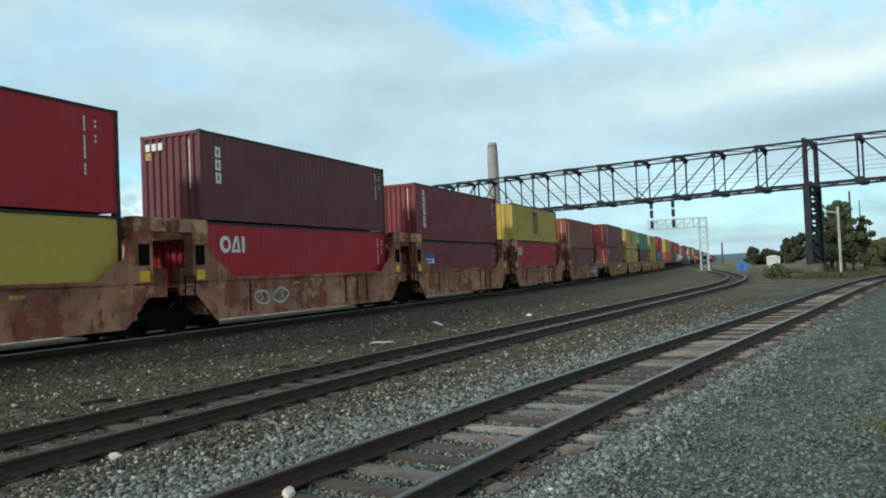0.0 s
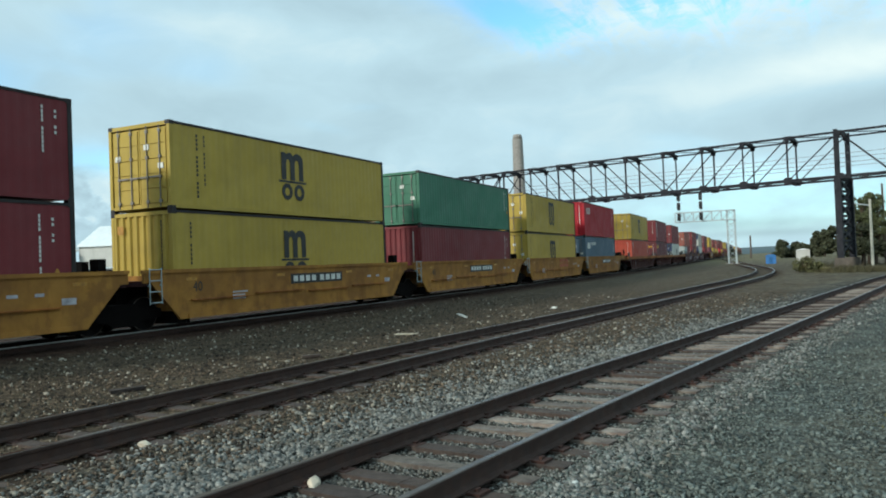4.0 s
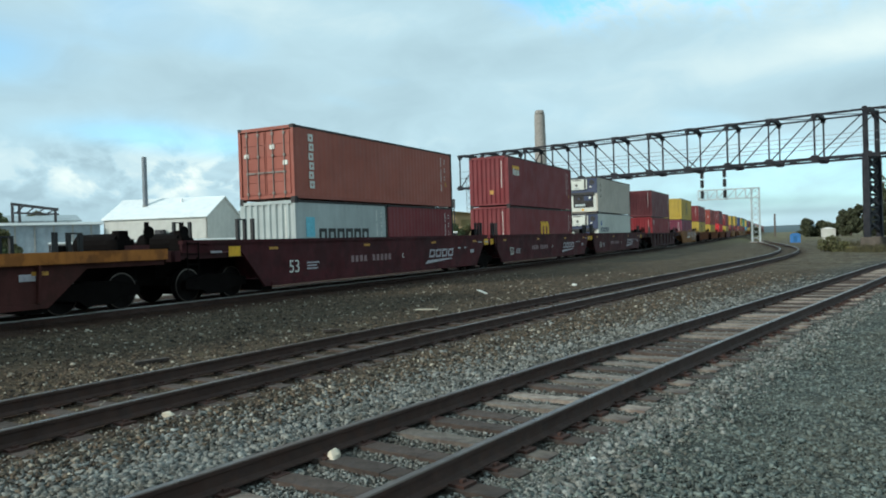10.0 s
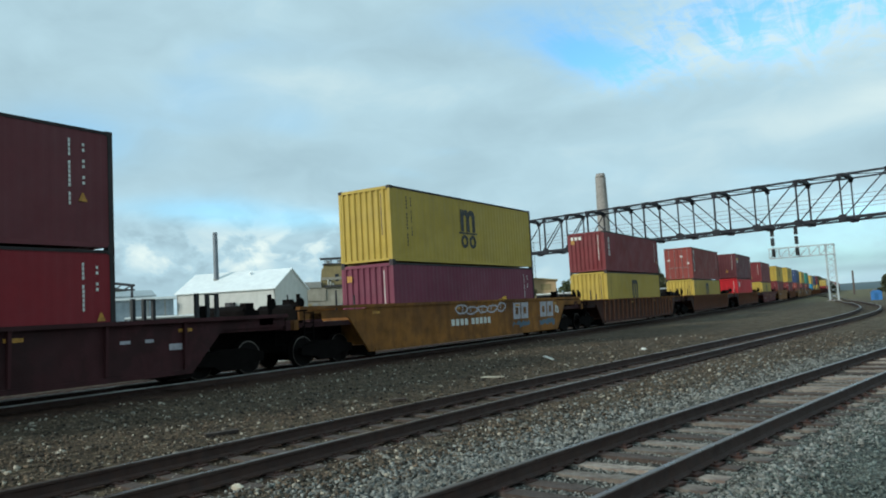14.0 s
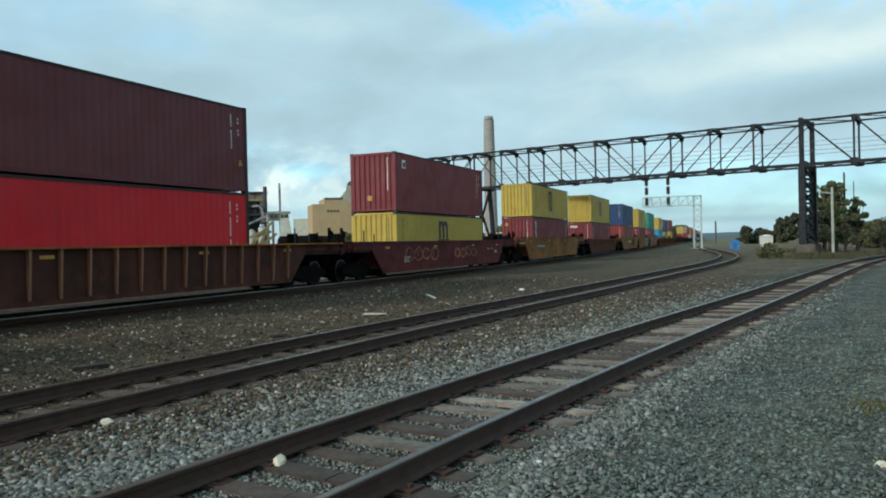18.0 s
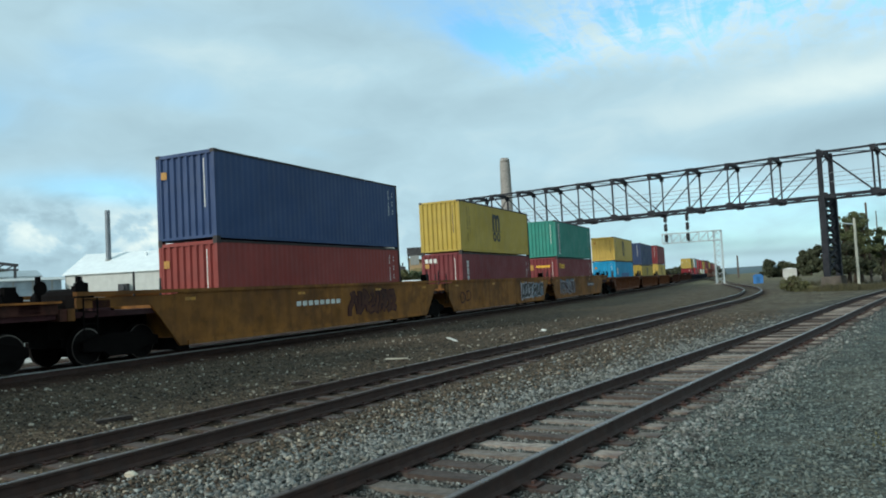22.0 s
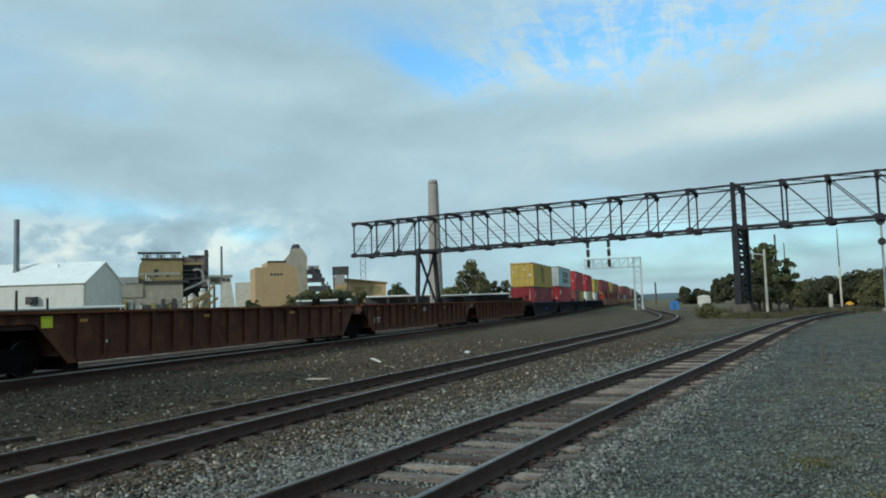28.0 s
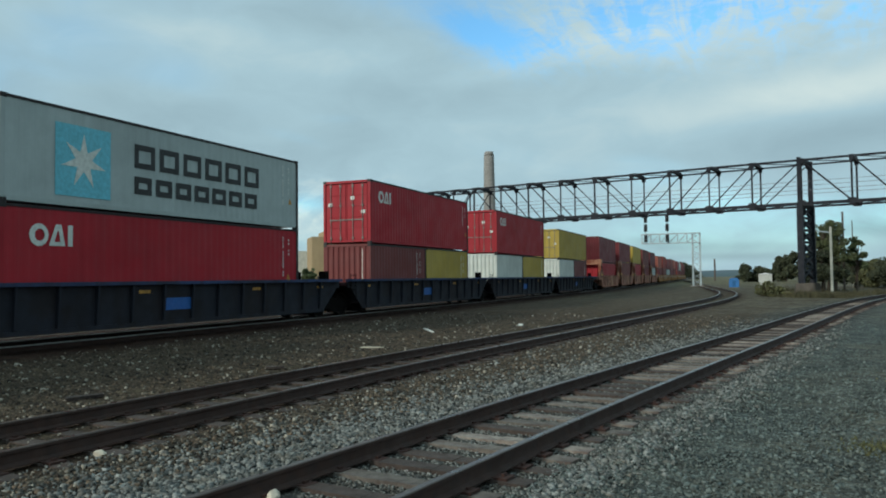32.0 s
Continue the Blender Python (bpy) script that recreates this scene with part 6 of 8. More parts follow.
def emblem(ob, kind, length, tall):
    """Emblems as plain shapes in their colours."""
    h = length / 2
    if kind == "arch":   # double arch over two rings, dark
        c, z = -0.3, tall * 0.5
        double_arch(ob, "black_mark", c, z)
        for o in (-0.34, 0.36):
            ring_mark(ob, "black_mark", loop(c + o, z - 0.42, 0.3, 0.29), loop(c + o, z - 0.42, 0.14, 0.15), label="dark ring under an arch emblem")
        mark(ob, "code_column", "black_mark", [(0, -0.13 * k, 0.07, 0.09) for k in range(15) if k % 6 != 4] + [(0.32, -0.13 * k, 0.05, 0.09) for k in range(12) if k % 5 != 3], -h + 1.05, tall * 0.85)
    elif kind == "arch_low":
        double_arch(ob, "black_mark", -0.3, tall * 0.5)
        for o in (-0.34, 0.36):
            ring_mark(ob, "black_mark", loop(-0.3 + o, tall * 0.5 - 0.42, 0.3, 0.29), loop(-0.3 + o, tall * 0.5 - 0.42, 0.14, 0.15))
        mark(ob, "code_column", "black_mark", [(0, -0.13 * k, 0.06, 0.09) for k in range(13) if k % 6 != 4], -h + 0.7, tall * 0.85)
    elif kind == "column":   # upright column of block outlines, white
        for k in range(6):
            slab_ring(ob, "white_mark", -h + 0.85 + 0.03 * (k % 2), tall * 0.8 - 0.33 * k, 0.27, 0.26, 0.085, label="white block outline in an upright column")
    elif kind == "short_column":
        for k in range(3):
            slab_ring(ob, "white_mark", -h + 0.7, tall * 0.72 - 0.42 * k, 0.26, 0.34, 0.09, label="white block outline in an upright column")
        if ob.get("end") == "corr":
            y = -h - 0.004
            for k in range(3):
                Shape().box(-1.0 + 0.26 * k, -0.82 + 0.26 * k, y - 0.006, y, tall * 0.82, tall * 0.9).put("emblem_block", MAT["white_mark"], ob)
    elif kind == "white_trio":   # a ring, a triangle and a bar in white
        y0, z0 = -h + 0.8, tall * 0.66
        ring_mark(ob, "white_mark", loop(y0 + 0.26, z0 + 0.26, 0.27, 0.28), loop(y0 + 0.28, z0 + 0.26, 0.14, 0.15), label="white ring mark")
        ring_mark(ob, "white_mark", [(y0 + 0.54, z0), (y0 + 1.02, z0), (y0 + 0.9, z0 + 0.54), (y0 + 0.74, z0 + 0.54)], [(y0 + 0.7, z0 + 0.1), (y0 + 0.88, z0 + 0.1), (y0 + 0.83, z0 + 0.38), (y0 + 0.79, z0 + 0.38)], label="white wedge mark")
        shape_mark(ob, "emblem_block", "white_mark", [(y0 + 1.1, z0), (y0 + 1.24, z0), (y0 + 1.24, z0 + 0.54), (y0 + 1.1, z0 + 0.54)], label="white bar mark")
    elif kind == "teal_column":
        mark(ob, "emblem_strip", "teal_mark", [(0, 0, 0.36, 2.0)], -h + 0.6, tall * 0.14, label="teal upright strip")
        mark(ob, "emblem_strip", "white_mark", [(0.0, 2.0, 0.36, 0.3)], -h + 0.6, tall * 0.14)
        mark(ob, "emblem_marks", "white_mark", [(0.1, 0.2 + 0.28 * k, 0.17, 0.14) for k in range(6)], -h + 0.6, tall * 0.14, x=WIDE / 2 + 0.002)
    elif kind == "white_column":
        mark(ob, "emblem_strip", "white_mark", [(0, 0, 0.42, 2.35)], -h + 0.75, tall * 0.09, label="white upright strip with dark marks")
        for k in range(8):
            slab_ring(ob, "black_mark", -h + 0.84, tall * 0.09 + 0.1 + 0.28 * k, 0.25, 0.2, 0.06, x=WIDE / 2 + 0.002, name="emblem_marks")
    elif kind == "plate_column":
        mark(ob, "emblem_strip", "white_mark", [(0, 0, 0.42, 1.9)], -h + 0.55, tall * 0.24, label="white upright strip with dark marks")
        mark(ob, "emblem_marks", "black_mark", [(0.1, 0.15, 0.22, 1.4)], -h + 0.55, tall * 0.24, x=WIDE / 2 + 0.002)
    elif kind == "yellow_word":
        z0 = tall * 0.7
        shape_mark(ob, "emblem_block", "yellow_mark", [(-h + 0.5, z0 + 0.42), (-h + 0.95, z0 + 0.42), (-h + 0.95, z0 + 0.3), (-h + 0.78, z0 + 0.28), (-h + 0.78, z0), (-h + 0.62, z0), (-h + 0.62, z0 + 0.28)], label="yellow flag-shaped mark")
        for k in range(4):
            slab_ring(ob, "yellow_mark", -h + 0.98 + 0.3 * k, z0, 0.27, 0.32, 0.09, label="yellow block outline in a row")
        y = -h - 0.003
        for k in range(6):
            Shape().box(-0.5 + 0.19 * k, -0.34 + 0.19 * k, y - 0.006, y, tall * 0.74, tall * 0.8).put("emblem_block", MAT["yellow_mark"], ob)
        Shape().box(-0.98, -0.72, y - 0.006, y, tall * 0.68, tall * 0.82).put("label_plate", MAT["amber_mark"], ob)
    elif kind == "yellow_side":
        for k in range(4):
            slab_ring(ob, "yellow_mark", 0.3 + 0.42 * k, tall * 0.2, 0.36, 0.44, 0.11, label="yellow block outline in a row")
        for a, b, w, q in ((2.1, -0.05, 0.4, 0.4), (2.54, -0.05, 0.34, 0.44), (2.1, 0.42, 0.4, 0.42), (2.54, 0.46, 0.4, 0.5)):
            shape_mark(ob, "crest_panel", "yellow_mark", [(a, tall * 0.2 + b), (a + w, tall * 0.2 + b - 0.03), (a + w * 1.04, tall * 0.2 + b + q), (a + 0.02, tall * 0.2 + b + q * 0.9)], label="yellow panel of a crest")
    elif kind == "yellow_arch":
        double_arch(ob, "yellow_mark", 0.1, tall * 0.3, 1.25, "yellow double-arch emblem")
    elif kind == "box_label":
        mark(ob, "label_panel", "yellow_mark", [(0, 0.25, 1.1, 0.2)], -h + 0.7, tall * 0.66, label="yellow and white label panel")
        mark(ob, "label_panel", "white_mark", [(0.05, -0.1, 0.2, 0.4), (0.32, -0.1, 0.2, 0.32), (0.6, -0.1, 0.2, 0.32), (0.86, -0.1, 0.2, 0.32)], -h + 0.7, tall * 0.66)
    elif kind == "blue_label":
        mark(ob, "label_panel", "white_mark", [(0, -0.12, 1.05, 0.24)], -h + 0.95, tall * 0.6, label="blue and white label panel")
        mark(ob, "label_panel", "blue_mark", [(0, 0.14, 1.05, 0.26), (0.12, -0.06, 0.16, 0.12), (0.36, -0.06, 0.16, 0.12), (0.6, -0.06, 0.16, 0.12)], -h + 0.95, tall * 0.6, x=WIDE / 2 + 0.002)
    elif kind == "small_white":
        mark(ob, "label_plate", "white_mark", [(0, 0, 0.38, 0.4)], -h + 0.75, tall * 0.74, label="small white label")
        mark(ob, "label_plate", "black_mark", [(0.08, 0.06, 0.22, 0.22)], -h + 0.75, tall * 0.74, x=WIDE / 2 + 0.002)
    elif kind == "star":
        mark(ob, "emblem_panel", "star_mark", [(0, 0, 1.75, 1.85)], -h + 1.5, tall * 0.12, label="light blue square panel with a white star")
        c, r = (-h + 2.37, tall * 0.12 + 0.93), []
        for k in range(14):
            rad = 0.72 if k % 2 == 0 else 0.26
            r.append((c[0] + rad * math.sin(k * math.pi / 7), c[1] + rad * math.cos(k * math.pi / 7)))
        shape_mark(ob, "star", "white_mark", r, WIDE / 2 + 0.002)
        for row, n, w, k1 in ((1.0, 6, 0.98, 0.68), (0.26, 7, 0.82, 0.5)):
            for k in range(n):
                slab_ring(ob, "black_mark", -h + 4.1 + k * w, tall * 0.12 + row, w * 0.8, k1, 0.16, 0.0, label="dark block outline in two rows")
    elif kind == "star_small":
        mark(ob, "emblem_panel", "star_mark", [(0, 0, 0.5, 0.7)], -h + 0.6, tall * 0.5)
        for k in range(6):
            slab_ring(ob, "black_mark", -h + 1.35 + k * 0.56, tall * 0.4, 0.46, 0.56, 0.13, label="dark block outline in a row")
    elif kind == "blue_word":
        for k in range(6):
            slab_ring(ob, "navy", -h + 0.75 + 0.47 * k, tall * 0.47, 0.34, 0.34, 0.085, label="blue block outline in a row")
        ring_mark(ob, "blue_mark", loop(-h + 1.05, tall * 0.71, 0.26, 0.2, 7), loop(-h + 1.1, tall * 0.73, 0.1, 0.07, 7), label="blue crest-shaped mark")
    elif kind == "dark_column":
        for k in range(3):
            slab_ring(ob, "black_mark", -h + 0.95, tall * 0.72 - 0.42 * k, 0.2, 0.28, 0.07, label="dark block outline in an upright column")
    elif kind == "reefer_arch":
        double_arch(ob, "black_mark", 1.7, tall * 0.3, 1.25)
        mark(ob, "panel_lines", "grey", [(0, 0, 0.07, 2.0), (0.5, 0, 0.07, 1.8)], -h + 1.4, tall * 0.1)
    elif kind == "dark_panel":
        mark(ob, "panel", "dark_blue_panel", [(0, 0, 5.2, 1.25)], -h + 3.6, tall * 0.12, label="darker blue repainted panel")
        mark(ob, "label_plate", "white_mark", [(0, 0, 0.8, 0.72)], -h + 0.85, tall * 0.5)
    elif kind == "slant_pair":
        for z in (0.62, 0.22):
            slab_ring(ob, "white_mark", -h + 0.75, tall * z, 0.26, 0.42, 0.09, 0.15, label="white slanted block outline")
    elif kind == "white_blob":
        c = (-h + 1.2, tall * 0.72)
        shape_mark(ob, "emblem", "white_mark", [(c[0] + 0.45 * math.sin(k * 0.628) * (1 + 0.3 * (k % 2)), c[1] + 0.3 * math.cos(k * 0.628)) for k in range(10)], label="white swirl emblem")
        mark(ob, "emblem", "white_mark", [(0.34 * k, 0.05 * (k % 2), 0.24, 0.24) for k in range(6)], -h + 1.9, tall * 0.74)


# ---- well cars ----
def truck_part(parent, y, big=False):
    """A two-axle truck under the joint at y; wheels and axles hang on it."""
    r = 0.48 if big else 0.44

    def frames():
        s = Shape()
        for x in (-1.02, 1.02):
            s.prism([(-1.25, r - 0.1), (-1.25, r + 0.14), (-0.5, r + 0.3), (0.5, r + 0.3), (1.25, r + 0.14), (1.25, r - 0.1), (0.6, r - 0.16), (0.4, r - 0.3), (-0.4, r - 0.3), (-0.6, r - 0.16)], "x", x - 0.08, x + 0.08)
            for k in (-0.18, 0, 0.18):
                s.tube((x, k, r - 0.12), (x, k, r + 0.2), 0.07, 0.07, 8)
        s.box(-1.0, 1.0, -0.2, 0.2, r - 0.05, r + 0.3)
        # solid blocks added to close the bright gaps between the wheels
        for y in (-0.42, 0.42):
            s.box(-0.62, 0.62, y - 0.09, y + 0.09, r - 0.3, r + 0.12)
        s.box(-0.6, 0.6, -1.5, 1.5, r + 0.02, r + 0.24)
        return s.mesh("truck", MAT["truck"])

    def wheel():
        s = Shape()
        s.tube((-0.065, 0, 0), (0.065, 0, 0), r, r, 24)
        s.tube((-0.1, 0, 0), (-0.065, 0, 0), r + 0.03, r + 0.03, 24)
        s.tube((0.065, 0, 0), (0.1, 0, 0), r * 0.35, r * 0.3, 12)
        return s.mesh("wheel", MAT["wheel"])

    t = hang("truck", cached(("truck", big), frames), parent, "grimy black two-axle truck", pose(0, y, -LIFT))
    wm = cached(("wheel", big), wheel)
    rim = cached(("rim", big), lambda: Shape().tube((0.066, 0, 0), (0.07, 0, 0), r, r - 0.03, 24, False).mesh("wheel_rim", MAT["tread"]))
    for dy in (-0.9, 0.9):
        for x, turn in ((-0.753, 180), (0.753, 0)):
            hang("wheel", wm, t, "", pose(x, dy, r, 0, 0, turn))
        hang("wheel_rim", rim, t, "bright worn wheel rim", pose(0.753, dy, r))
        hang("axle", cached("axle", lambda: Shape().tube((-1.0, 0, 0), (1.0, 0, 0), 0.09, 0.09, 10).mesh("axle", MAT["truck"])), t, "", pose(0, dy, r))
    return t


def well_car(style, well, lead, trail, first, last, label):
    """One well unit at its middle on the rail tops; -y leads. lead and trail: half lengths to the joints."""
    p = STYLES[style]
    mat, top = MAT[p["mat"]], p["top"]
    ob = thing("well_car", Matrix.Identity(4), label, "well car", "cars of the train")
    hw, e0, e1 = well / 2, lead - 0.3, trail - 0.3
    bot = p.get("bot", -0.02)
    outer = 1.49
    if p.get("high"):
        # the high ends are separate bulkhead plates over this low profile
        prof = [(-e0, 0.85), (-hw - 0.5, 0.85), (-hw + 0.35, bot), (hw - 0.35, bot), (hw + 0.5, 0.85), (e1, 0.85), (e1, top), (-e0, top)]
    else:
        et = p.get("end_top", top)
        prof = [(-e0, et - 0.26), (-hw - 0.95, et - 0.26), (-hw + 0.1, bot), (hw - 0.1, bot), (hw + 0.95, et - 0.26), (e1, et - 0.26), (e1, et), (hw + 0.2, et), (hw - 0.2, top), (-hw + 0.2, top), (-hw - 0.2, et), (-e0, et)]
    for x0, x1 in ((outer - 0.07, outer), (-outer, -outer + 0.07)):
        side = Shape().prism(prof, "x", x0, x1).put("side_panel", mat, ob)
    flange = MAT[p.get("sill", p["mat"])]
    for s in (1, -1):
        a, b = sorted((s * (outer - 0.12), s * (outer + (0.15 if p.get("ribs") else 0.05))))
        Shape().box(a, b, -e0 if not p.get("high") else -hw + 0.9, e1 if not p.get("high") else hw - 0.9, top, top + p.get("sill_h", 0.1)).put("top_sill", flange, ob)
        a, b = sorted((s * (outer - 0.1), s * (outer + 0.035)))
        Shape().box(a, b, -hw + 0.4, hw - 0.4, bot, bot + 0.12).put("bottom_sill", mat, ob)
    if p.get("ribs"):
        n = int((well - 0.4) / p["ribs"])
        rib = cached(("rib", style, top), lambda: Shape().prism([(0, bot + 0.12), (0.06, bot + 0.14), (0.12, top - 0.2), (0.12, top), (0, top)], "y", -0.035, 0.035).mesh("rib", MAT[p.get("rib", p["mat"])]))
        for k in range(n + 1):
            y = -hw + 0.35 + (well - 0.7) * k / n
            hang("rib", rib, ob, "", pose(outer, y, 0))
    if p.get("ledge"):
        n = 4
        for k in range(n):
            a = -hw + 0.5 + (well - 1.0) * k / n
            Shape().box(outer, outer + 0.09, a, a + (well - 1.0) / n - 0.35, bot + 0.5 + 0.06 * (k % 2), bot + 0.54 + 0.06 * (k % 2)).put("ledge", MAT["sill_orange"], ob)
    n = int(well / 1.5)
    beams = Shape()
    for k in range(n + 1):
        y = -hw + 0.15 + (well - 0.3) * k / n
        beams.box(-outer + 0.07, outer - 0.07, y - 0.16, y + 0.16, FLOOR - 0.02, FLOOR)
    beams.put("well_floor", mat, ob)
    for y0, y1 in ((-e0, -hw - 0.15), (hw + 0.15, e1)):
        if y1 - y0 < 0.2:
            continue
        Shape().box(-outer + 0.08, outer - 0.08, y0, y1, 0.95, 1.1).put("end_platform", MAT["car_dark"], ob, "dark end platform")
    # dark sills added to fill the open space over the trucks
    for y0, y1 in ((-e0, -hw - 0.1), (hw + 0.1, e1)):
        Shape().box(-0.45, 0.45, y0, y1, 0.42, 0.95).put("centre_sill", MAT["truck"], ob, "dark centre sill over the truck")
    for s in (-1, 1):
        Shape().box(-outer + 0.1, outer - 0.1, s * (hw - 0.3) - 0.25, s * (hw - 0.3) + 0.25, -0.14, 0.2).put("well_end_beam", MAT["truck"], ob)
    for y in (-hw - 0.12, hw + 0.02):
        Shape().box(-outer + 0.07, outer - 0.07, y, y + 0.1, 0.25, top - 0.05).put("bulkhead", mat, ob)
    if p.get("high"):
        for y0, y1, sgn in ((-e0, -hw + 0.02, 1), (hw - 0.02, e1, -1)):
            yy = y1 if sgn > 0 else y0
            pa, pb = sorted((yy, yy - sgn * 0.68))
            for s in (1, -1):
                a, b = sorted((s * (outer - 0.3), s * (outer + 0.03)))
                Shape().box(a, b, pa, pb, top, 3.12).put("end_post", mat, ob)
                Shape().box(a - 0.01, b + 0.01, pa if y1 - y0 > 2 else y0, pb if y1 - y0 > 2 else y1, 2.72, 3.12).put("post_cap", MAT["car_tan"], ob)
                Shape().box(a + 0.02, b - 0.02, max(y0, -hw - 1.2), min(y1, hw + 1.2), top - 0.05, top + 0.42).put("post_foot", MAT["car_rust"], ob)
                a, b = sorted((s * (outer - 0.06), s * (outer + 0.02)))
                Shape().prism([(yy, top), (yy + sgn * 1.25, top), (yy + sgn * 0.95, top + 0.3), (yy + sgn * 0.3, 1.95), (yy, 2.6)], "x", a, b).put("gusset_plate", mat, ob)
                if y1 - y0 > 2:
                    q = yy - sgn * 0.68
                    Shape().prism([(q, top), (q - sgn * 1.3, top), (q - sgn * 0.9, top + 0.3), (q - sgn * 0.25, 2.0), (q, 2.5)], "x", a, b).put("gusset_plate", mat, ob)
            Shape().box(-outer + 0.3, outer - 0.3, pa, pb, 2.55, 3.1).put("end_beam", mat, ob)
        tint = random.Random(int(lead * 10) + 3)
        y = -hw + 1.0
        while y < hw - 1.6:
            w = tint.uniform(0.5, 1.5)
            kind = tint.choice(["car_tan", "car_tan", "", "", "car_pink", "car_tan"])
            if kind:
                z0, z1 = tint.choice([(bot + 0.14, top - 0.06), (bot + 0.3, top - 0.1), (bot + 0.14, bot + 0.6)])
                Shape().box(outer, outer + 0.006, y, y + w, z0, z1).put("repaint_patch", MAT[kind], ob)
            if tint.random() < 0.6:
                Shape().box(outer, outer + 0.03, y - 0.1, y - 0.04, bot + 0.15, top - 0.02).put("side_stiffener", MAT["car_brown"], ob)
            y += w + tint.uniform(0.15, 0.6)
        for y0, y1 in ((-e0, -hw), (hw, e1)):
            yc = y1 - 0.34 if y1 < 0 else y0 + 0.34
            Shape().box(outer + 0.03, outer + 0.036, yc - 0.2, yc + 0.2, 1.75, 2.35).put("post_opening", MAT["truck"], ob, "dark rectangle on the end post")
            Shape().box(outer + 0.031, outer + 0.05, yc - 0.17, yc + 0.17, 1.3, 1.6).put("placard", MAT["yellow_mark"], ob)
    if style in ("bnsf", "single_dark", "rib_orange", "brown53"):
        for y in (-hw - 0.75, hw + 0.75):
            for x in (-outer + 0.16, outer - 0.16):
                s = 1 if y > 0 else -1
                Shape().chain([Vector((x, y - 0.16, top - 0.1)), Vector((x, y - 0.16, top + 0.72)), Vector((x, y + 0.16, top + 0.72)), Vector((x, y + 0.16, top - 0.1))], 0.09, 0.1, Vector((1, 0, 0))).put("guide_hoop", MAT["lens"], ob, "black hoop-shaped container guide")
                Shape().box(x - 0.05, x + 0.05, y - s * 0.52 - 0.05, y - s * 0.52 + 0.05, top - 0.1, top + 0.75).put("guide_post", MAT["lens"], ob)
    if not p.get("high"):
        for y, x in ((hw + 0.55, outer - 0.35), (-hw - 1.0, -outer + 0.35)):
            Shape().box(x - 0.16, x + 0.16, y - 0.12, y + 0.12, top - 0.05, top + 0.42).put("brake_stand", MAT["truck"], ob, "dark hand brake housing")
    if style in ("amber53", "rib_brown", "rib_rust", "smooth_red"):
        for y in (-hw - 0.9, hw + 0.9):
            for x, dy, tall_post in ((outer - 0.14, -0.5, 0.6), (outer - 0.14, 0.45, 0.42), (-outer + 0.14, 0.1, 0.6)):
                Shape().tube((x, y + dy, top - 0.1), (x, y + dy, top + tall_post), 0.035, 0.03, 7).put("guide_post", MAT["lens"], ob, "thin dark guide post")
    if style in ("bnsf", "single_dark", "amber53", "rib_brown", "rib_rust", "smooth_red", "rib_orange", "brown53"):
        for y, on in ((-e0 + 0.75, first), (e1 - 0.75, last)):
            if not on:
                continue
            Shape().tube((-0.8, y, 1.42), (0.8, y, 1.42), 0.3, 0.3, 14).put("air_reservoir", MAT["truck"], ob, "grimy black air reservoir")
            valve = Shape().box(0.55, 0.95, y - 0.3, y + 0.25, 1.1, 1.55).box(0.62, 0.88, y - 0.18, y + 0.12, 1.55, 1.78)
            valve.tube((0.75, y + 0.3, 1.2), (1.25, y + 0.6, 1.12), 0.035, 0.03, 7)
            valve.put("brake_valve", MAT["truck"], ob, "grimy black brake valve with a pipe")
            wheel_y = y - 0.45 if y < 0 else y + 0.45
            Shape().bar((1.2, wheel_y, 1.05), (1.2, wheel_y, 2.0), 0.09).put("brake_post", MAT["truck"], ob)
            Shape().tube((1.26, wheel_y, 1.72), (1.3, wheel_y, 1.72), 0.17, 0.17, 16).put("brake_wheel", MAT["truck"], ob, "black hand brake wheel")
            Shape().box(1.2, 1.49, y - 0.28, y + 0.28, 1.1, 1.38).put("step_box", MAT["car_dark"], ob, "grimy equipment box")
    # ladder, grab irons and reflectors near the leading end
    lad = Shape()
    yl = -e0 + 0.15
    for k in range(4):
        lad.tube((outer + 0.06, yl, 0.5 + 0.3 * k), (outer + 0.06, yl + 0.42, 0.5 + 0.3 * k), 0.016, 0.016, 6)
    for dy in (0, 0.42):
        lad.tube((outer + 0.06, yl + dy, 0.45), (outer + 0.06, yl + dy, 1.45), 0.018, 0.018, 6)
        lad.box(outer - 0.02, outer + 0.06, yl + dy - 0.02, yl + dy + 0.02, 0.95, 1.0)
    lad.put("ladder", MAT["alu"] if style == "yellow40" else MAT["truck"], ob)
    for k, y in enumerate((-hw + 0.35, -hw + well * 0.36, hw - well * 0.3, hw - 0.5)):
        Shape().box(outer + 0.001, outer + 0.012, y, y + 0.42, top - 0.24, top - 0.15).put("reflector", MAT["amber_mark"], ob)
    if style in ("bnsf", "single_dark", "brown53", "yellow40", "smooth_red"):
        for y, z, w, hgt in ((-hw + 2.3, 0.62, 0.7, 0.05), (-hw + 2.3, 0.52, 0.55, 0.05), (-hw + 2.3, 0.42, 0.6, 0.05), (hw - 2.2, 0.85, 0.28, 0.08), (hw - 1.5, 0.85, 0.24, 0.08), (hw - 0.8, 0.62, 0.4, 0.16)):
            Shape().box(outer + 0.001, outer + 0.008, y, y + w, z, z + hgt).put("stencil_bar", MAT["silver_mark"], ob)
    truck_part(ob, -lead if not first else -lead + 2.05, True)
    if last:
        truck_part(ob, trail - 2.05, True)
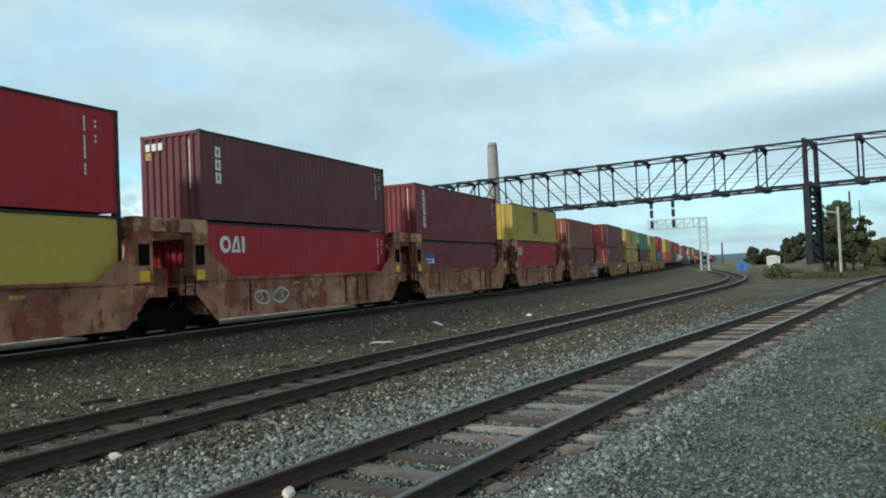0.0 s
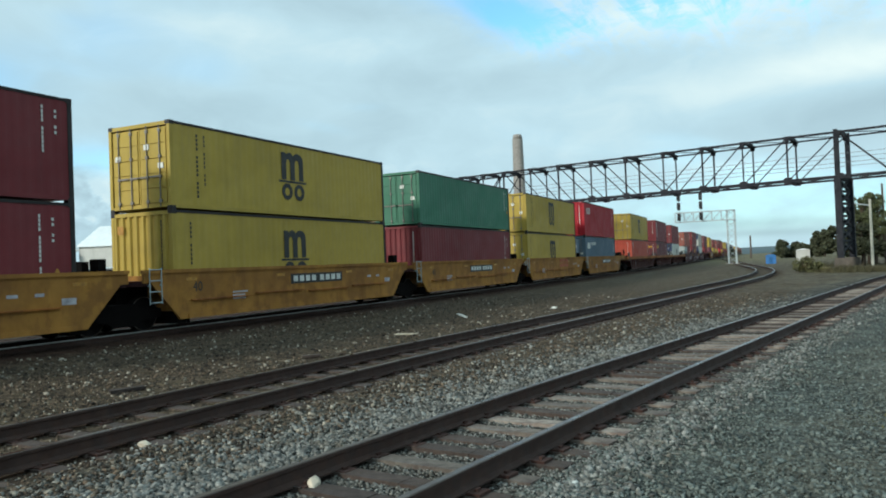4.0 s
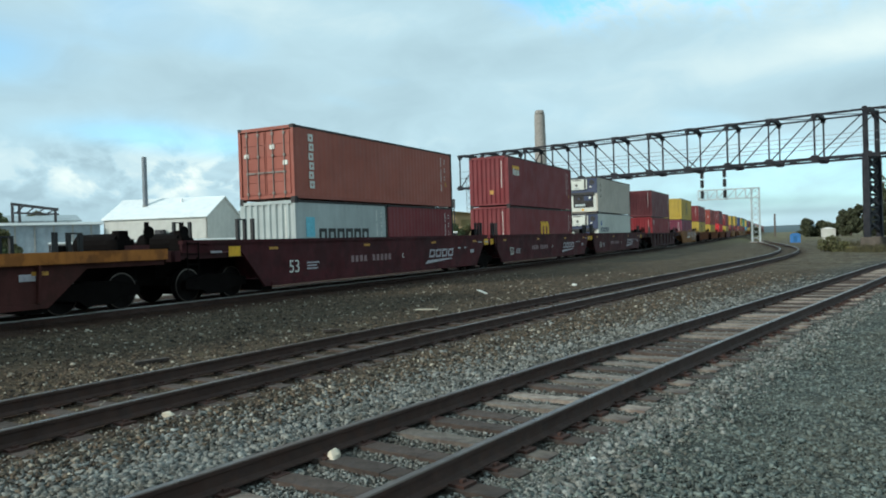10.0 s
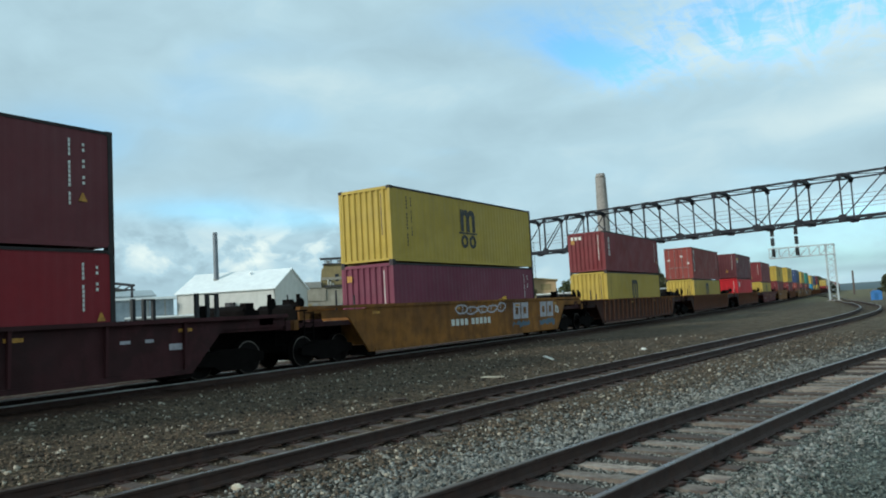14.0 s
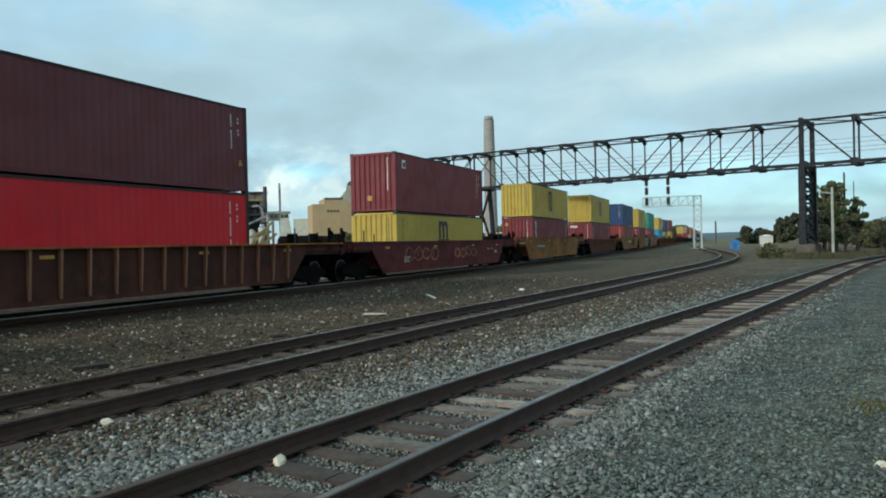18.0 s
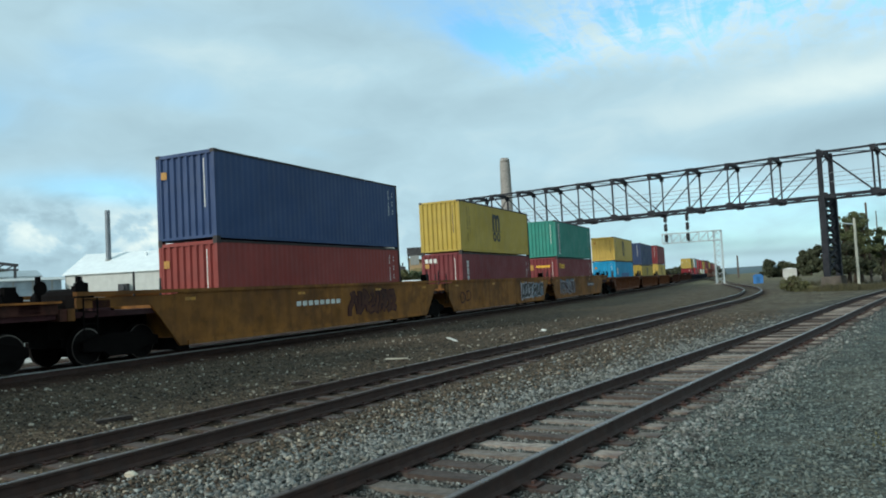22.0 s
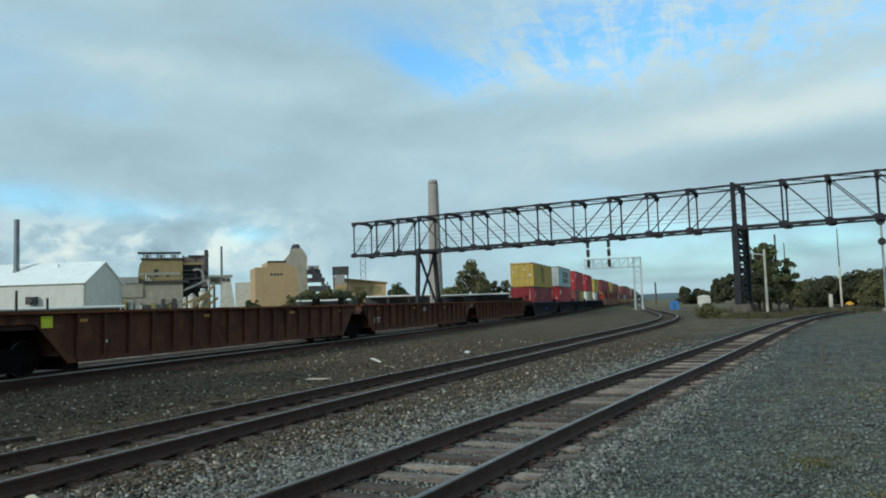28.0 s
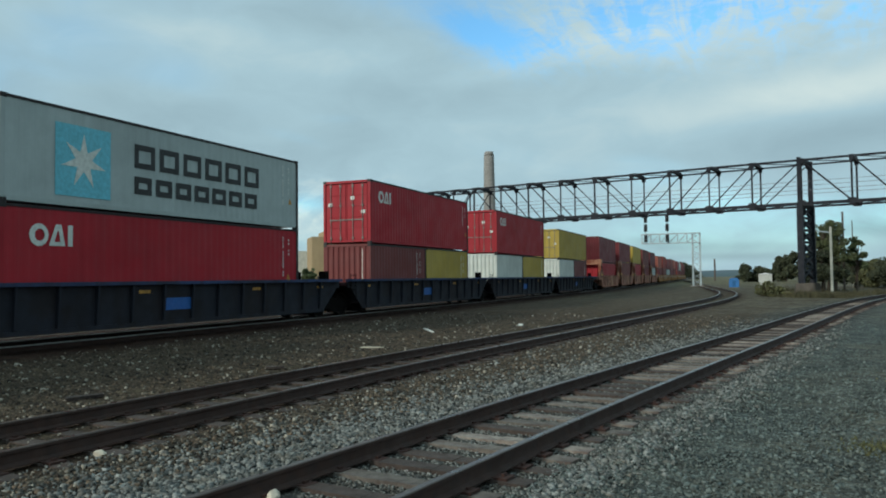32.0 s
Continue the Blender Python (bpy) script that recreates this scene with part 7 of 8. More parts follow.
    for y, on in ((-lead + 0.15, first), (trail - 0.15, last)):
        if on:
            s = -1 if y < 0 else 1
            Shape().box(-0.14, 0.14, min(y, y + s * 0.35) - 0.5 * (s > 0), max(y, y + s * 0.35) + 0.5 * (s < 0), 0.72, 0.98).put("coupler", MAT["truck"], ob)
            Shape().box(-outer, outer, y - 0.1, y + 0.1, 0.9, 1.2).put("end_sill", mat, ob)
    # connector between units
    if not last:
        Shape().box(-0.5, 0.5, trail - 0.5, trail + 0.3, 0.75, 1.15).put("articulation", MAT["truck"], ob)
    return ob


STYLES = {
    "high40": dict(mat="car_pink", top=1.25, bot=0.03, high=True),
    "yellow40": dict(mat="car_yellow", top=1.3, ledge=True),
    "brown53": dict(mat="car_brown", top=0.98, sill="sill_orange", sill_h=0.28, ribs=1.45, end_top=1.1),
    "bnsf": dict(mat="car_maroon", top=1.38),
    "single_dark": dict(mat="car_dark", top=1.3, ribs=2.2),
    "amber53": dict(mat="car_amber", top=1.5, end_top=1.45),
    "rib_brown": dict(mat="car_ribbed_dark", rib="rib_pale", sill="sill_orange", sill_h=0.05, top=1.34, ribs=0.85),
    "smooth_red": dict(mat="car_red", top=1.32),
    "rib_orange": dict(mat="car_orange", top=1.3, ribs=0.85),
    "rib_rust": dict(mat="car_rust", sill="car_orange", sill_h=0.07, bot=0.02, top=1.34, ribs=0.95),
    "navy48": dict(mat="car_navy", top=1.14, sill="sill_blue", sill_h=0.1, ribs=1.2),
}

HIGH, YEL = "rust-pink articulated well car with high end posts", "yellow articulated well car with ledged sides"
BROWN, MAR = "brown well car with an orange top sill", "dark maroon well car with white stencils"
RIB, AMB = "dark brown ribbed well car", "amber-brown smooth-sided well car with graffiti"
ORG, RUS, NAV = "orange-brown ribbed well car", "empty rust-brown ribbed well car", "dark well car with a blue top edge"
# leading container face along the train, car style, loads (lower, upper): colour, height, leading end, emblem
UNITS = [
    (3.4, "high40", "f", HIGH, ("yellow", HC, "corr", "arch_low"), ("red", HC, "corr", "")),
    (18.8, "high40", "", HIGH, ("red", HC, "corr", "white_trio"), ("darkmaroon", HC, "corr", "short_column")),
    (34.3, "high40", "", HIGH, ("maroon", STD, "corr", "blue_label"), ("maroon", HC, "corr", "column")),
    (49.9, "high40", "", HIGH, ("red", HC, "corr", "white_trio"), ("yellow", STD, "corr", "arch")),
    (65.5, "high40", "l", HIGH, ("brownmaroon", STD, "corr", ""), ("rustbrown", STD, "corr", "column")),
    (85.4, "yellow40", "f", YEL, ("maroon", HC, "corr", "small_white"), ("maroon", STD, "corr", "teal_column")),
    (100.8, "yellow40", "", YEL, ("yellow", HC, "corr", "arch_low"), ("yellow", STD, "door", "arch")),
    (116.4, "yellow40", "", YEL, ("maroon", HC, "corr", ""), ("green", STD, "door", "")),
    (131.9, "yellow40", "", YEL, ("yellow", HC, "door", "arch_low"), ("yellow", STD, "door", "arch")),
    (147.4, "yellow40", "l", YEL, ("slate", HC, "door", "white_blob"), ("red", HC, "corr", "white_trio")),
    (168.9, "brown53", "f", BROWN, ("orangered", HC, "corr", "small_white"), ("yellow", HC, "door", "arch")),
    (188.7, "brown53", "", BROWN, ("darkmaroon", HC, "corr", "yellow_word"), ("maroon", HC, "corr", "column")),
    (208.3, "brown53", "l", BROWN, ("white", HC, "reefer", "reefer_arch"), ("maroon", HC, "door", "small_white")),
    (232.0, "bnsf", "f", MAR, ("grey|maroon", STD, "corr", "star_small"), ("orange", STD, "door", "column")),
    (251.6, "bnsf", "", MAR, ("maroon", HC, "corr", "yellow_arch"), ("maroon", HC, "corr", "box_label")),
    (271.1, "bnsf", "l", MAR, ("white", HC, "reefer", "blue_word"), ("beige_white", HC, "reefer", "dark_column")),
    (294.7, "single_dark", "fl", "dark scuffed well car with ribbed sides", ("crimson", HC, "corr", "small_white"), ("darkmaroon", HC, "corr", "")),
    (318.4, "amber53", "fl", AMB, ("purple", HC, "corr", "yellow_side"), ("yellow", HC, "corr", "arch")),
    (341.6, "rib_brown", "fl", RIB, ("yellow", HC, "corr", "arch_low"), ("maroon", STD, "corr", "short_column")),
    (365.4, "rib_brown", "fl", RIB, ("yellow", STD, "corr", "arch_low"), ("redbrown", HC, "door", "plate_column")),
    (389.0, "rib_brown", "fl", RIB, ("brightred", HC, "corr", "white_trio"), ("darkmaroon", HC, "corr", "box_label")),
    (412.4, "smooth_red", "fl", "red-brown smooth-sided well car with graffiti", ("yellow", STD, "corr", "arch_low"), ("maroon", HC, "corr", "small_white")),
    (435.9, "amber53", "fl", AMB, ("maroon", HC, "corr", "column"), ("yellow", STD, "corr", "arch")),
    (459.4, "rib_brown", "fl", RIB, ("maroon", HC, "corr", "short_column"), ("yellow", HC, "corr", "arch")),
    (483.0, "amber53", "f", AMB, ("redbrown", HC, "corr", ""), ("blue", HC, "corr", "")),
    (502.5, "amber53", "", AMB, ("maroon", HC, "corr", "short_column"), ("yellow", HC, "corr", "arch")),
    (521.9, "amber53", "l", AMB, ("maroon", HC, "corr", "yellow_word"), ("seagreen", HC, "corr", "white_column")),
    (546.0, "rib_orange", "f", ORG, ("lightblue", HC, "corr", "dark_panel"), ("paleyellow", STD, "corr", "arch")),
    (565.6, "rib_orange", "", ORG, ("yellow", STD, "corr", "arch_low"), ("navy", HC, "corr", "")),
    (585.1, "rib_orange", "l", ORG, ("paleyellow", HC, "corr", "arch_low"), ("maroon", HC, "corr", "")),
    (608.8, "rib_rust", "f", RUS, None, None),
    (628.4, "rib_rust", "", RUS, None, None),
    (648.0, "rib_rust", "l", RUS, None, None),
    (669.6, "navy48", "f", NAV, ("crimson|crimson", STD, "corr", "slant_pair"), ("yellow", STD, "door", "arch")),
    (687.4, "navy48", "", NAV, ("red", HC, "door", "white_trio"), ("grey", STD, "door", "star")),
    (705.3, "navy48", "", NAV, ("brownmaroon|yellow", STD, "corr", ""), ("red", HC, "door", "white_trio")),
    (722.9, "navy48", "", NAV, ("white|yellow", STD, "corr", ""), ("red", HC, "door", "white_trio")),
    (740.4, "navy48", "l", NAV, ("white|brownmaroon", STD, "corr", ""), ("yellow", STD, "door", "")),
    (760.4, "high40", "f", HIGH, ("red", STD, "corr", ""), ("maroon", HC, "corr", "")),
    (775.9, "high40", "", HIGH, ("brownmaroon", HC, "corr", ""), ("maroon", STD, "corr", "")),
    (791.4, "high40", "", HIGH, ("red", HC, "corr", ""), ("yellow", STD, "corr", "")),
    (806.9, "high40", "", HIGH, ("maroon", STD, "corr", ""), ("brownmaroon", HC, "corr", "")),
    (822.4, "high40", "l", HIGH, ("grey", STD, "corr", ""), ("darkmaroon", HC, "corr", "")),
    (842.0, "yellow40", "f", YEL, ("maroon", STD, "corr", ""), ("orange", STD, "corr", "")),
    (857.5, "yellow40", "", YEL, ("brownmaroon", STD, "corr", ""), ("redbrown", HC, "corr", "")),
    (873.0, "yellow40", "", YEL, ("grey", STD, "corr", ""), ("maroon", STD, "corr", "")),
    (888.5, "yellow40", "", YEL, ("maroon", STD, "corr", ""), ("brownmaroon", HC, "corr", "")),
    (904.0, "yellow40", "l", YEL, ("brownmaroon", HC, "corr", ""), ("orange", STD, "corr", "")),
    (924.0, "yellow40", "f", YEL, ("redbrown", STD, "corr", ""), ("maroon", HC, "corr", "")),
    (939.5, "yellow40", "", YEL, ("maroon", STD, "corr", ""), ("grey", STD, "corr", "")),
    (955.0, "yellow40", "", YEL, ("brownmaroon", STD, "corr", ""), ("redbrown", HC, "corr", "")),
    (970.5, "yellow40", "l", YEL, ("maroon", STD, "corr", ""), ("brownmaroon", STD, "corr", "")),
]
NAMES = {"rustbrown": "rust-brown", "crimson": "crimson", "maroon": "maroon", "darkmaroon": "dark maroon", "brownmaroon": "brown-maroon", "red": "deep red", "brightred": "bright red", "redbrown": "red-brown", "orange": "faded orange", "orangered": "orange-red",
         "yellow": "mustard yellow", "paleyellow": "pale yellow", "green": "dull green", "seagreen": "sea green", "blue": "blue", "navy": "navy blue", "lightblue": "light blue", "slate": "slate grey", "grey": "pale grey", "white": "off-white", "beige_white": "beige-white", "purple": "plum purple"}
ENDS = {"corr": "corrugated steel container", "door": "steel container with barred doors", "reefer": "refrigerated container"}
MOVERS = []


def graffiti(ob, seed, y0, y1, z0, z1, mats, fill=None):
    """Big spray-paint figures on a car side: open bubbles, or with a fill, fat slanted strokes with a pale or dark rim."""
    rng = random.Random(seed)
    x = 1.498
    n = max(2, int((y1 - y0) / (0.7 if fill else 0.85)))
    for k in range(n):
        cell = (y1 - y0) / n
        cy, w = y0 + (k + 0.5) * cell, cell * (0.62 if fill else 0.64)
        cz, hgt = (z0 + z1) / 2 + rng.uniform(-0.05, 0.05), (z1 - z0) / 2 * rng.uniform(0.85, 1.05)
        if fill:
            lean = rng.uniform(-0.15, 0.3) * w
            strokes = [[(rng.uniform(-0.9, -0.5), -1), (rng.uniform(-0.9, 0), -0.4), (rng.uniform(-0.6, 0), 0.3), (rng.uniform(-0.9, -0.2), 0.95)], [(rng.uniform(-0.2, 0.8), -0.95), (rng.uniform(0.2, 0.9), 0.1), (rng.uniform(0.0, 0.9), 1)]]
            strokes.append(rng.choice([[(-0.5, 0.85), (0.0, 0.3), (0.55, -0.8)], [(-0.6, 0.05), (0.0, -0.12), (0.6, 0.1)], [(-0.5, 0.9), (0.1, 0.6), (0.9, 0.85)], [(-0.7, -0.85), (0.2, -0.6), (0.95, -0.9)]]))
            if rng.random() < 0.5:
                strokes.append([(-0.6, rng.uniform(0.6, 0.9)), (0.0, 0.75), (0.5, rng.uniform(0.2, 0.5)), (0.0, 0.0)])
            rim, body = Shape(), Shape()
            fat = min(0.3, 0.42 * w)
            for j, line in enumerate(strokes):
                spots = [(cy + a * w + lean * b, cz + b * hgt) for a, b in line]
                up = 0.004 * (k % 2) + 0.0007 * j
                rim.chain([Vector((x + up, a, b)) for a, b in spots], 0.003, fat + 0.13, Vector((1, 0, 0)))
                body.chain([Vector((x + 0.009 + up, a, b)) for a, b in spots], 0.003, fat * rng.uniform(0.75, 1.1), Vector((1, 0, 0)))
            rim.put("graffiti_rim", MAT[mats[0]], ob)
            body.put("graffiti_body", MAT[fill], ob)
            continue
        ring = [(cy + w * rng.uniform(0.5, 1.0) * math.cos(a), cz + hgt * rng.uniform(0.6, 1.05) * math.sin(a)) for a in [2 * math.pi * j / 9 for j in range(9)]]
        for _ in range(2):
            ring = [q for (p0, p1), (r0, r1) in zip(ring, ring[1:] + ring[:1]) for q in ((p0 * 0.75 + r0 * 0.25, p1 * 0.75 + r1 * 0.25), (p0 * 0.25 + r0 * 0.75, p1 * 0.25 + r1 * 0.75))]
        for mi, mat in enumerate(mats):
            g = 1.0 - 0.22 * mi
            off = x + 0.005 + 0.003 * mi + 0.001 * (k % 2)
            loop = [Vector((off, cy + (a - cy) * g, cz + (b - cz) * g)) for a, b in ring + ring[:1 + mi]]
            Shape().chain(loop, 0.004, 0.075 - 0.01 * mi, Vector((1, 0, 0))).put("graffiti_stroke", MAT[mat], ob)
            top = cy + rng.uniform(-0.3, 0.3) * w
            inner = [Vector((off + 0.002, top + rng.uniform(-0.12, 0.12) * w, cz + hgt * q)) for q in (0.55, 0.2, -0.1, -0.3)]
            Shape().chain(inner, 0.004, 0.05, Vector((1, 0, 0))).put("graffiti_stroke", MAT[mat], ob)


def spray_patch(ob, seed, y0, y1, z0, z1, mat):
    """Uneven rolled-on paint field behind graffiti."""
    rng = random.Random(seed)
    n = 14
    low = [(y0 + (y1 - y0) * k / n, z0 + rng.uniform(0, 0.22)) for k in range(n + 1)]
    high = [(y0 + (y1 - y0) * k / n, z1 - rng.uniform(0, 0.2)) for k in range(n + 1)]
    Shape().prism(low + high[::-1], "x", 1.487, 1.4945).put("graffiti_panel", MAT[mat], ob, "faded spray-painted field")


def lettering(ob, words, y, z, size, mat="white_mark", x=1.5):
    cu = bpy.data.curves.new("lettering", "FONT")
    cu.body, cu.size, cu.extrude, cu.align_x = words, size, 0.002, "LEFT"
    t = new("lettering_tmp", cu)
    dg = bpy.context.evaluated_depsgraph_get()
    me = bpy.data.meshes.new_from_object(t.evaluated_get(dg))
    bpy.data.objects.remove(t)
    me.materials.clear()
    me.materials.append(MAT[mat])
    return hang("lettering", me, ob, "", pose(x, y, z, 90, 0, 90))


def build_train():
    kits, cars = {}, []
    for i, (face, style, ends, label, lower, upper) in enumerate(UNITS):
        well = 12.5 if "40" in style else 14.9 if "48" in style else 16.4
        inner = 7.75 if "40" in style else 8.92 if "48" in style else 9.8
        outer = 9.9 if "40" in style else 10.1 if "48" in style else 11.85
        key = (style, ends)
        args = (style, well, outer if "f" in ends else inner, outer if "l" in ends else inner, "f" in ends, "l" in ends, label)
        if key in kits:
            car = copy_thing(kits[key], Matrix.Identity(4))
        else:
            car = kits[key] = well_car(*args)
        mid = face + 6.096
        MOVERS.append((car, mid, LIFT))
        cars.append((i, car, style, well))
        z = FLOOR + LIFT
        for load in (lower, upper):
            if not load:
                continue
            colour, tall, end, mark_kind = load
            cols = colour.split("|")
            if len(cols) == 2:
                for c, off, e in ((cols[0], -3.066, end), (cols[1], 3.066, "corr")):
                    box = container(c, tall, e, f"{NAMES[c]} short {ENDS[e]} low in a well car", 6.058)
                    if off < 0 and mark_kind:
                        emblem(box, mark_kind, 6.058, tall)
                    if off < 0:
                        end_bars(box, 6.058, tall)
                    side_codes(box, 6.058, tall, seed=i)
                    MOVERS.append((box, mid + off, z))
            else:
                box = container(colour, tall, end, f"{NAMES[colour]} {ENDS[end]} " + ("low in a well car" if load is lower else "stacked on another container"), far=face > 745)
                box["end"] = end
                if mark_kind:
                    emblem(box, mark_kind, 12.192, tall)
                if end == "corr" and face < 760:
                    end_bars(box, 12.192, tall, mat="black_mark" if "yellow" in colour else "white_mark")
                    y, spot = -6.1, random.Random(face + tall + z)
                    if spot.random() < 0.65:
                        a, b = spot.choice([(-1.0, 0.72), (-0.3, 0.2), (0.05, 0.24), (-0.95, 0.78)])
                        Shape().box(a, a + 0.24, y - 0.008, y, tall * b, tall * b + 0.24).put("label_plate", MAT["amber_mark"], box)
                if end != "reefer" and "yellow" not in colour and face < 760:
                    side_codes(box, 12.192, tall, seed=int(face) + int(z * 10))
                MOVERS.append((box, mid, z))
            z += tall
    for row in cars:
        decorate(*row)


def decorate(i, car, style, well):
    h = well / 2
    S = lambda *r: Shape().box(1.492, 1.503, *r)
    if style == "bnsf":
        lettering(car, "53", -h + 1.3, 0.35, 0.6)
        lettering(car, "C", 0.6, 0.6, 0.26)
        for k in range(4):
            slab_ring(car, "silver_mark", h - 5.2 + 0.62 * k, 0.52, 0.5, 0.36, 0.085, 0.35, 1.494, "white leaning block outline", "emblem_block")
        Shape().prism([(h - 5.6, 0.24), (h - 2.9, 0.4), (h - 2.95, 0.45), (h - 5.3, 0.4)], "x", 1.494, 1.5).put("emblem_swoosh", MAT["silver_mark"], car, "white swoosh under an emblem")
        for k in range(9):
            S(-h + 5.0 + 0.3 * k + 0.3 * (k > 3), -h + 5.18 + 0.3 * k + 0.3 * (k > 3), 0.56, 0.8).put("stencil_bar", MAT["dim_mark"], car)
        for y in (-h - 1.5, h + 0.9):
            S(y, y + 0.5, 0.98, 1.28).put("placard", MAT["yellow_mark"], car, "amber placard")
            S(y - 0.75, y - 0.3, 1.1, 1.16).put("stencil_bar", MAT["silver_mark"], car)
    if style == "yellow40" and i != 8:
        S(-1.0, 2.2, 0.78, 1.12).put("number_panel", MAT["black_mark"], car, "black panel with pale stencil bars")
        for k in range(8):
            Shape().box(1.5, 1.506, -0.85 + 0.36 * k + (0.15 if k > 3 else 0), -0.6 + 0.36 * k + (0.15 if k > 3 else 0), 0.85, 1.05).put("stencil_bar", MAT["white_mark"], car)
        lettering(car, "40", -h + 0.6, 0.75, 0.4, "black_mark")
    if i == 8:
        for k in range(3):
            slab_ring(car, "red_mark", 0.4 + 0.78 * k, 0.72, 0.62, 0.56, 0.15, 0.0, 1.494, "faded red block outline", "emblem_block")
        lettering(car, "125T", -h - 1.6, 1.0, 0.3)
    if i == 1:
        graffiti(car, 8, -h + 2.2, -h + 4.2, 0.35, 0.95, ["grey"])
    if i == 0:
        graffiti(car, 9, -1.2, 1.4, 0.3, 1.0, ["grey", "green"])
    if i == 17:
        graffiti(car, 5, -2.2, 2.3, 1.0, 1.45, ["silver_mark"])
        for k in range(9):
            S(-2.6 + 0.36 * k + 0.2 * (k > 3), -2.36 + 0.36 * k + 0.2 * (k > 3), 0.6, 0.86).put("stencil_bar", MAT["white_mark"], car)
        for y in (3.0, 6.0):
            spray_patch(car, 33 + int(y), y - 0.1, y + 1.75, 0.2, 0.62, "slate")
            for k in range(2):
                slab_ring(car, "silver_mark", y + 0.85 * k, 0.66, 0.74, 0.76, 0.22, 0.08, 1.495, "silver spray-painted block", "graffiti_block")
        graffiti(car, 35, 7.9, 8.3, 0.8, 1.2, ["white_mark"])
    if i == 21:
        graffiti(car, 6, -h + 2.4, -h + 6.5, 0.4, 1.1, ["car_pink"])
        graffiti(car, 7, 0.5, 4.0, 0.45, 1.1, ["car_pink"])
    if i == 22:
        S(-h + 2.2, -h + 4.7, 0.78, 1.02).put("number_panel", MAT["black_mark"], car, "black panel with pale stencil bars")
        for k in range(7):
            Shape().box(1.504, 1.509, -h + 2.32 + 0.33 * k, -h + 2.53 + 0.33 * k, 0.82, 0.98).put("stencil_bar", MAT["silver_mark"], car)
    if i == 4:
        for k in range(6):
            S(2.6 + 0.42 * k, 2.9 + 0.42 * k, 0.42, 0.8).put("stencil_bar", MAT["silver_mark"], car)
        S(2.7, 4.9, 0.98, 1.03).put("stencil_bar", MAT["silver_mark"], car)
    if i == 24:
        graffiti(car, 12, 1.2, 5.0, 0.3, 1.3, ["car_dark"], "car_rust")
        for k in range(8):
            S(-2.4 + 0.37 * k, -2.14 + 0.37 * k, 0.85, 1.02).put("stencil_bar", MAT["white_mark"], car)
    if i == 25:
        spray_patch(car, 41, 3.0, 5.5, 0.1, 1.36, "silver_mark")
        graffiti(car, 14, 3.1, 5.4, 0.3, 1.24, ["silver_mark"], "black_mark")
        spray_patch(car, 31, 5.5, 8.1, 0.22, 1.3, "slate")
        graffiti(car, 15, 5.6, 8.0, 0.34, 1.16, ["silver_mark"], "black_mark")
        graffiti(car, 13, -h + 0.9, -h + 2.4, 0.3, 1.1, ["car_brown"])
    if i == 26:
        spray_patch(car, 32, -6.7, -2.0, 0.5, 1.42, "slate")
        graffiti(car, 16, -6.6, -1.9, 0.26, 1.24, ["silver_mark"], "graffiti_dark")
        S(2.6, 5.2, 0.72, 1.0).put("number_panel", MAT["black_mark"], car, "black panel with pale stencil bars")
        for k in range(7):
            Shape().box(1.5, 1.506, 2.75 + 0.34 * k, 2.97 + 0.34 * k, 0.78, 0.94).put("stencil_bar", MAT["silver_mark"], car)
        for y in (-0.2, 3.2, 6.2):
            Shape().box(1.2, 1.54, y, y + 1.5, 1.6, 1.615).put("worn_edge", MAT["silver_mark"], car, "bright length of top edge")
    if i == 30:
        Shape().box(1.5, 1.53, -h - 0.8, -h - 0.45, 0.98, 1.28).put("placard", MAT["lime_mark"], car, "bright yellow placard")
        S(-h + 1.3, -h + 1.5, 0.5, 0.58).put("stencil_bar", MAT["white_mark"], car)
    if i == 31:
        lettering(car, "125T", -h + 0.15, 0.45, 0.4)
        graffiti(car, 44, -1.0, -0.2, 0.9, 1.12, ["silver_mark"])
    if style == "navy48":
        for k in range(6):
            Shape().box(1.545, 1.552, -h + 0.8 + 2.4 * k, -h + 1.3 + 2.4 * k, 1.16, 1.22).put("reflector", MAT["yellow_mark"], car)
        S(-1.2, 0.1, 0.4, 0.75).put("emblem", MAT["blue_mark"], car)


build_train()


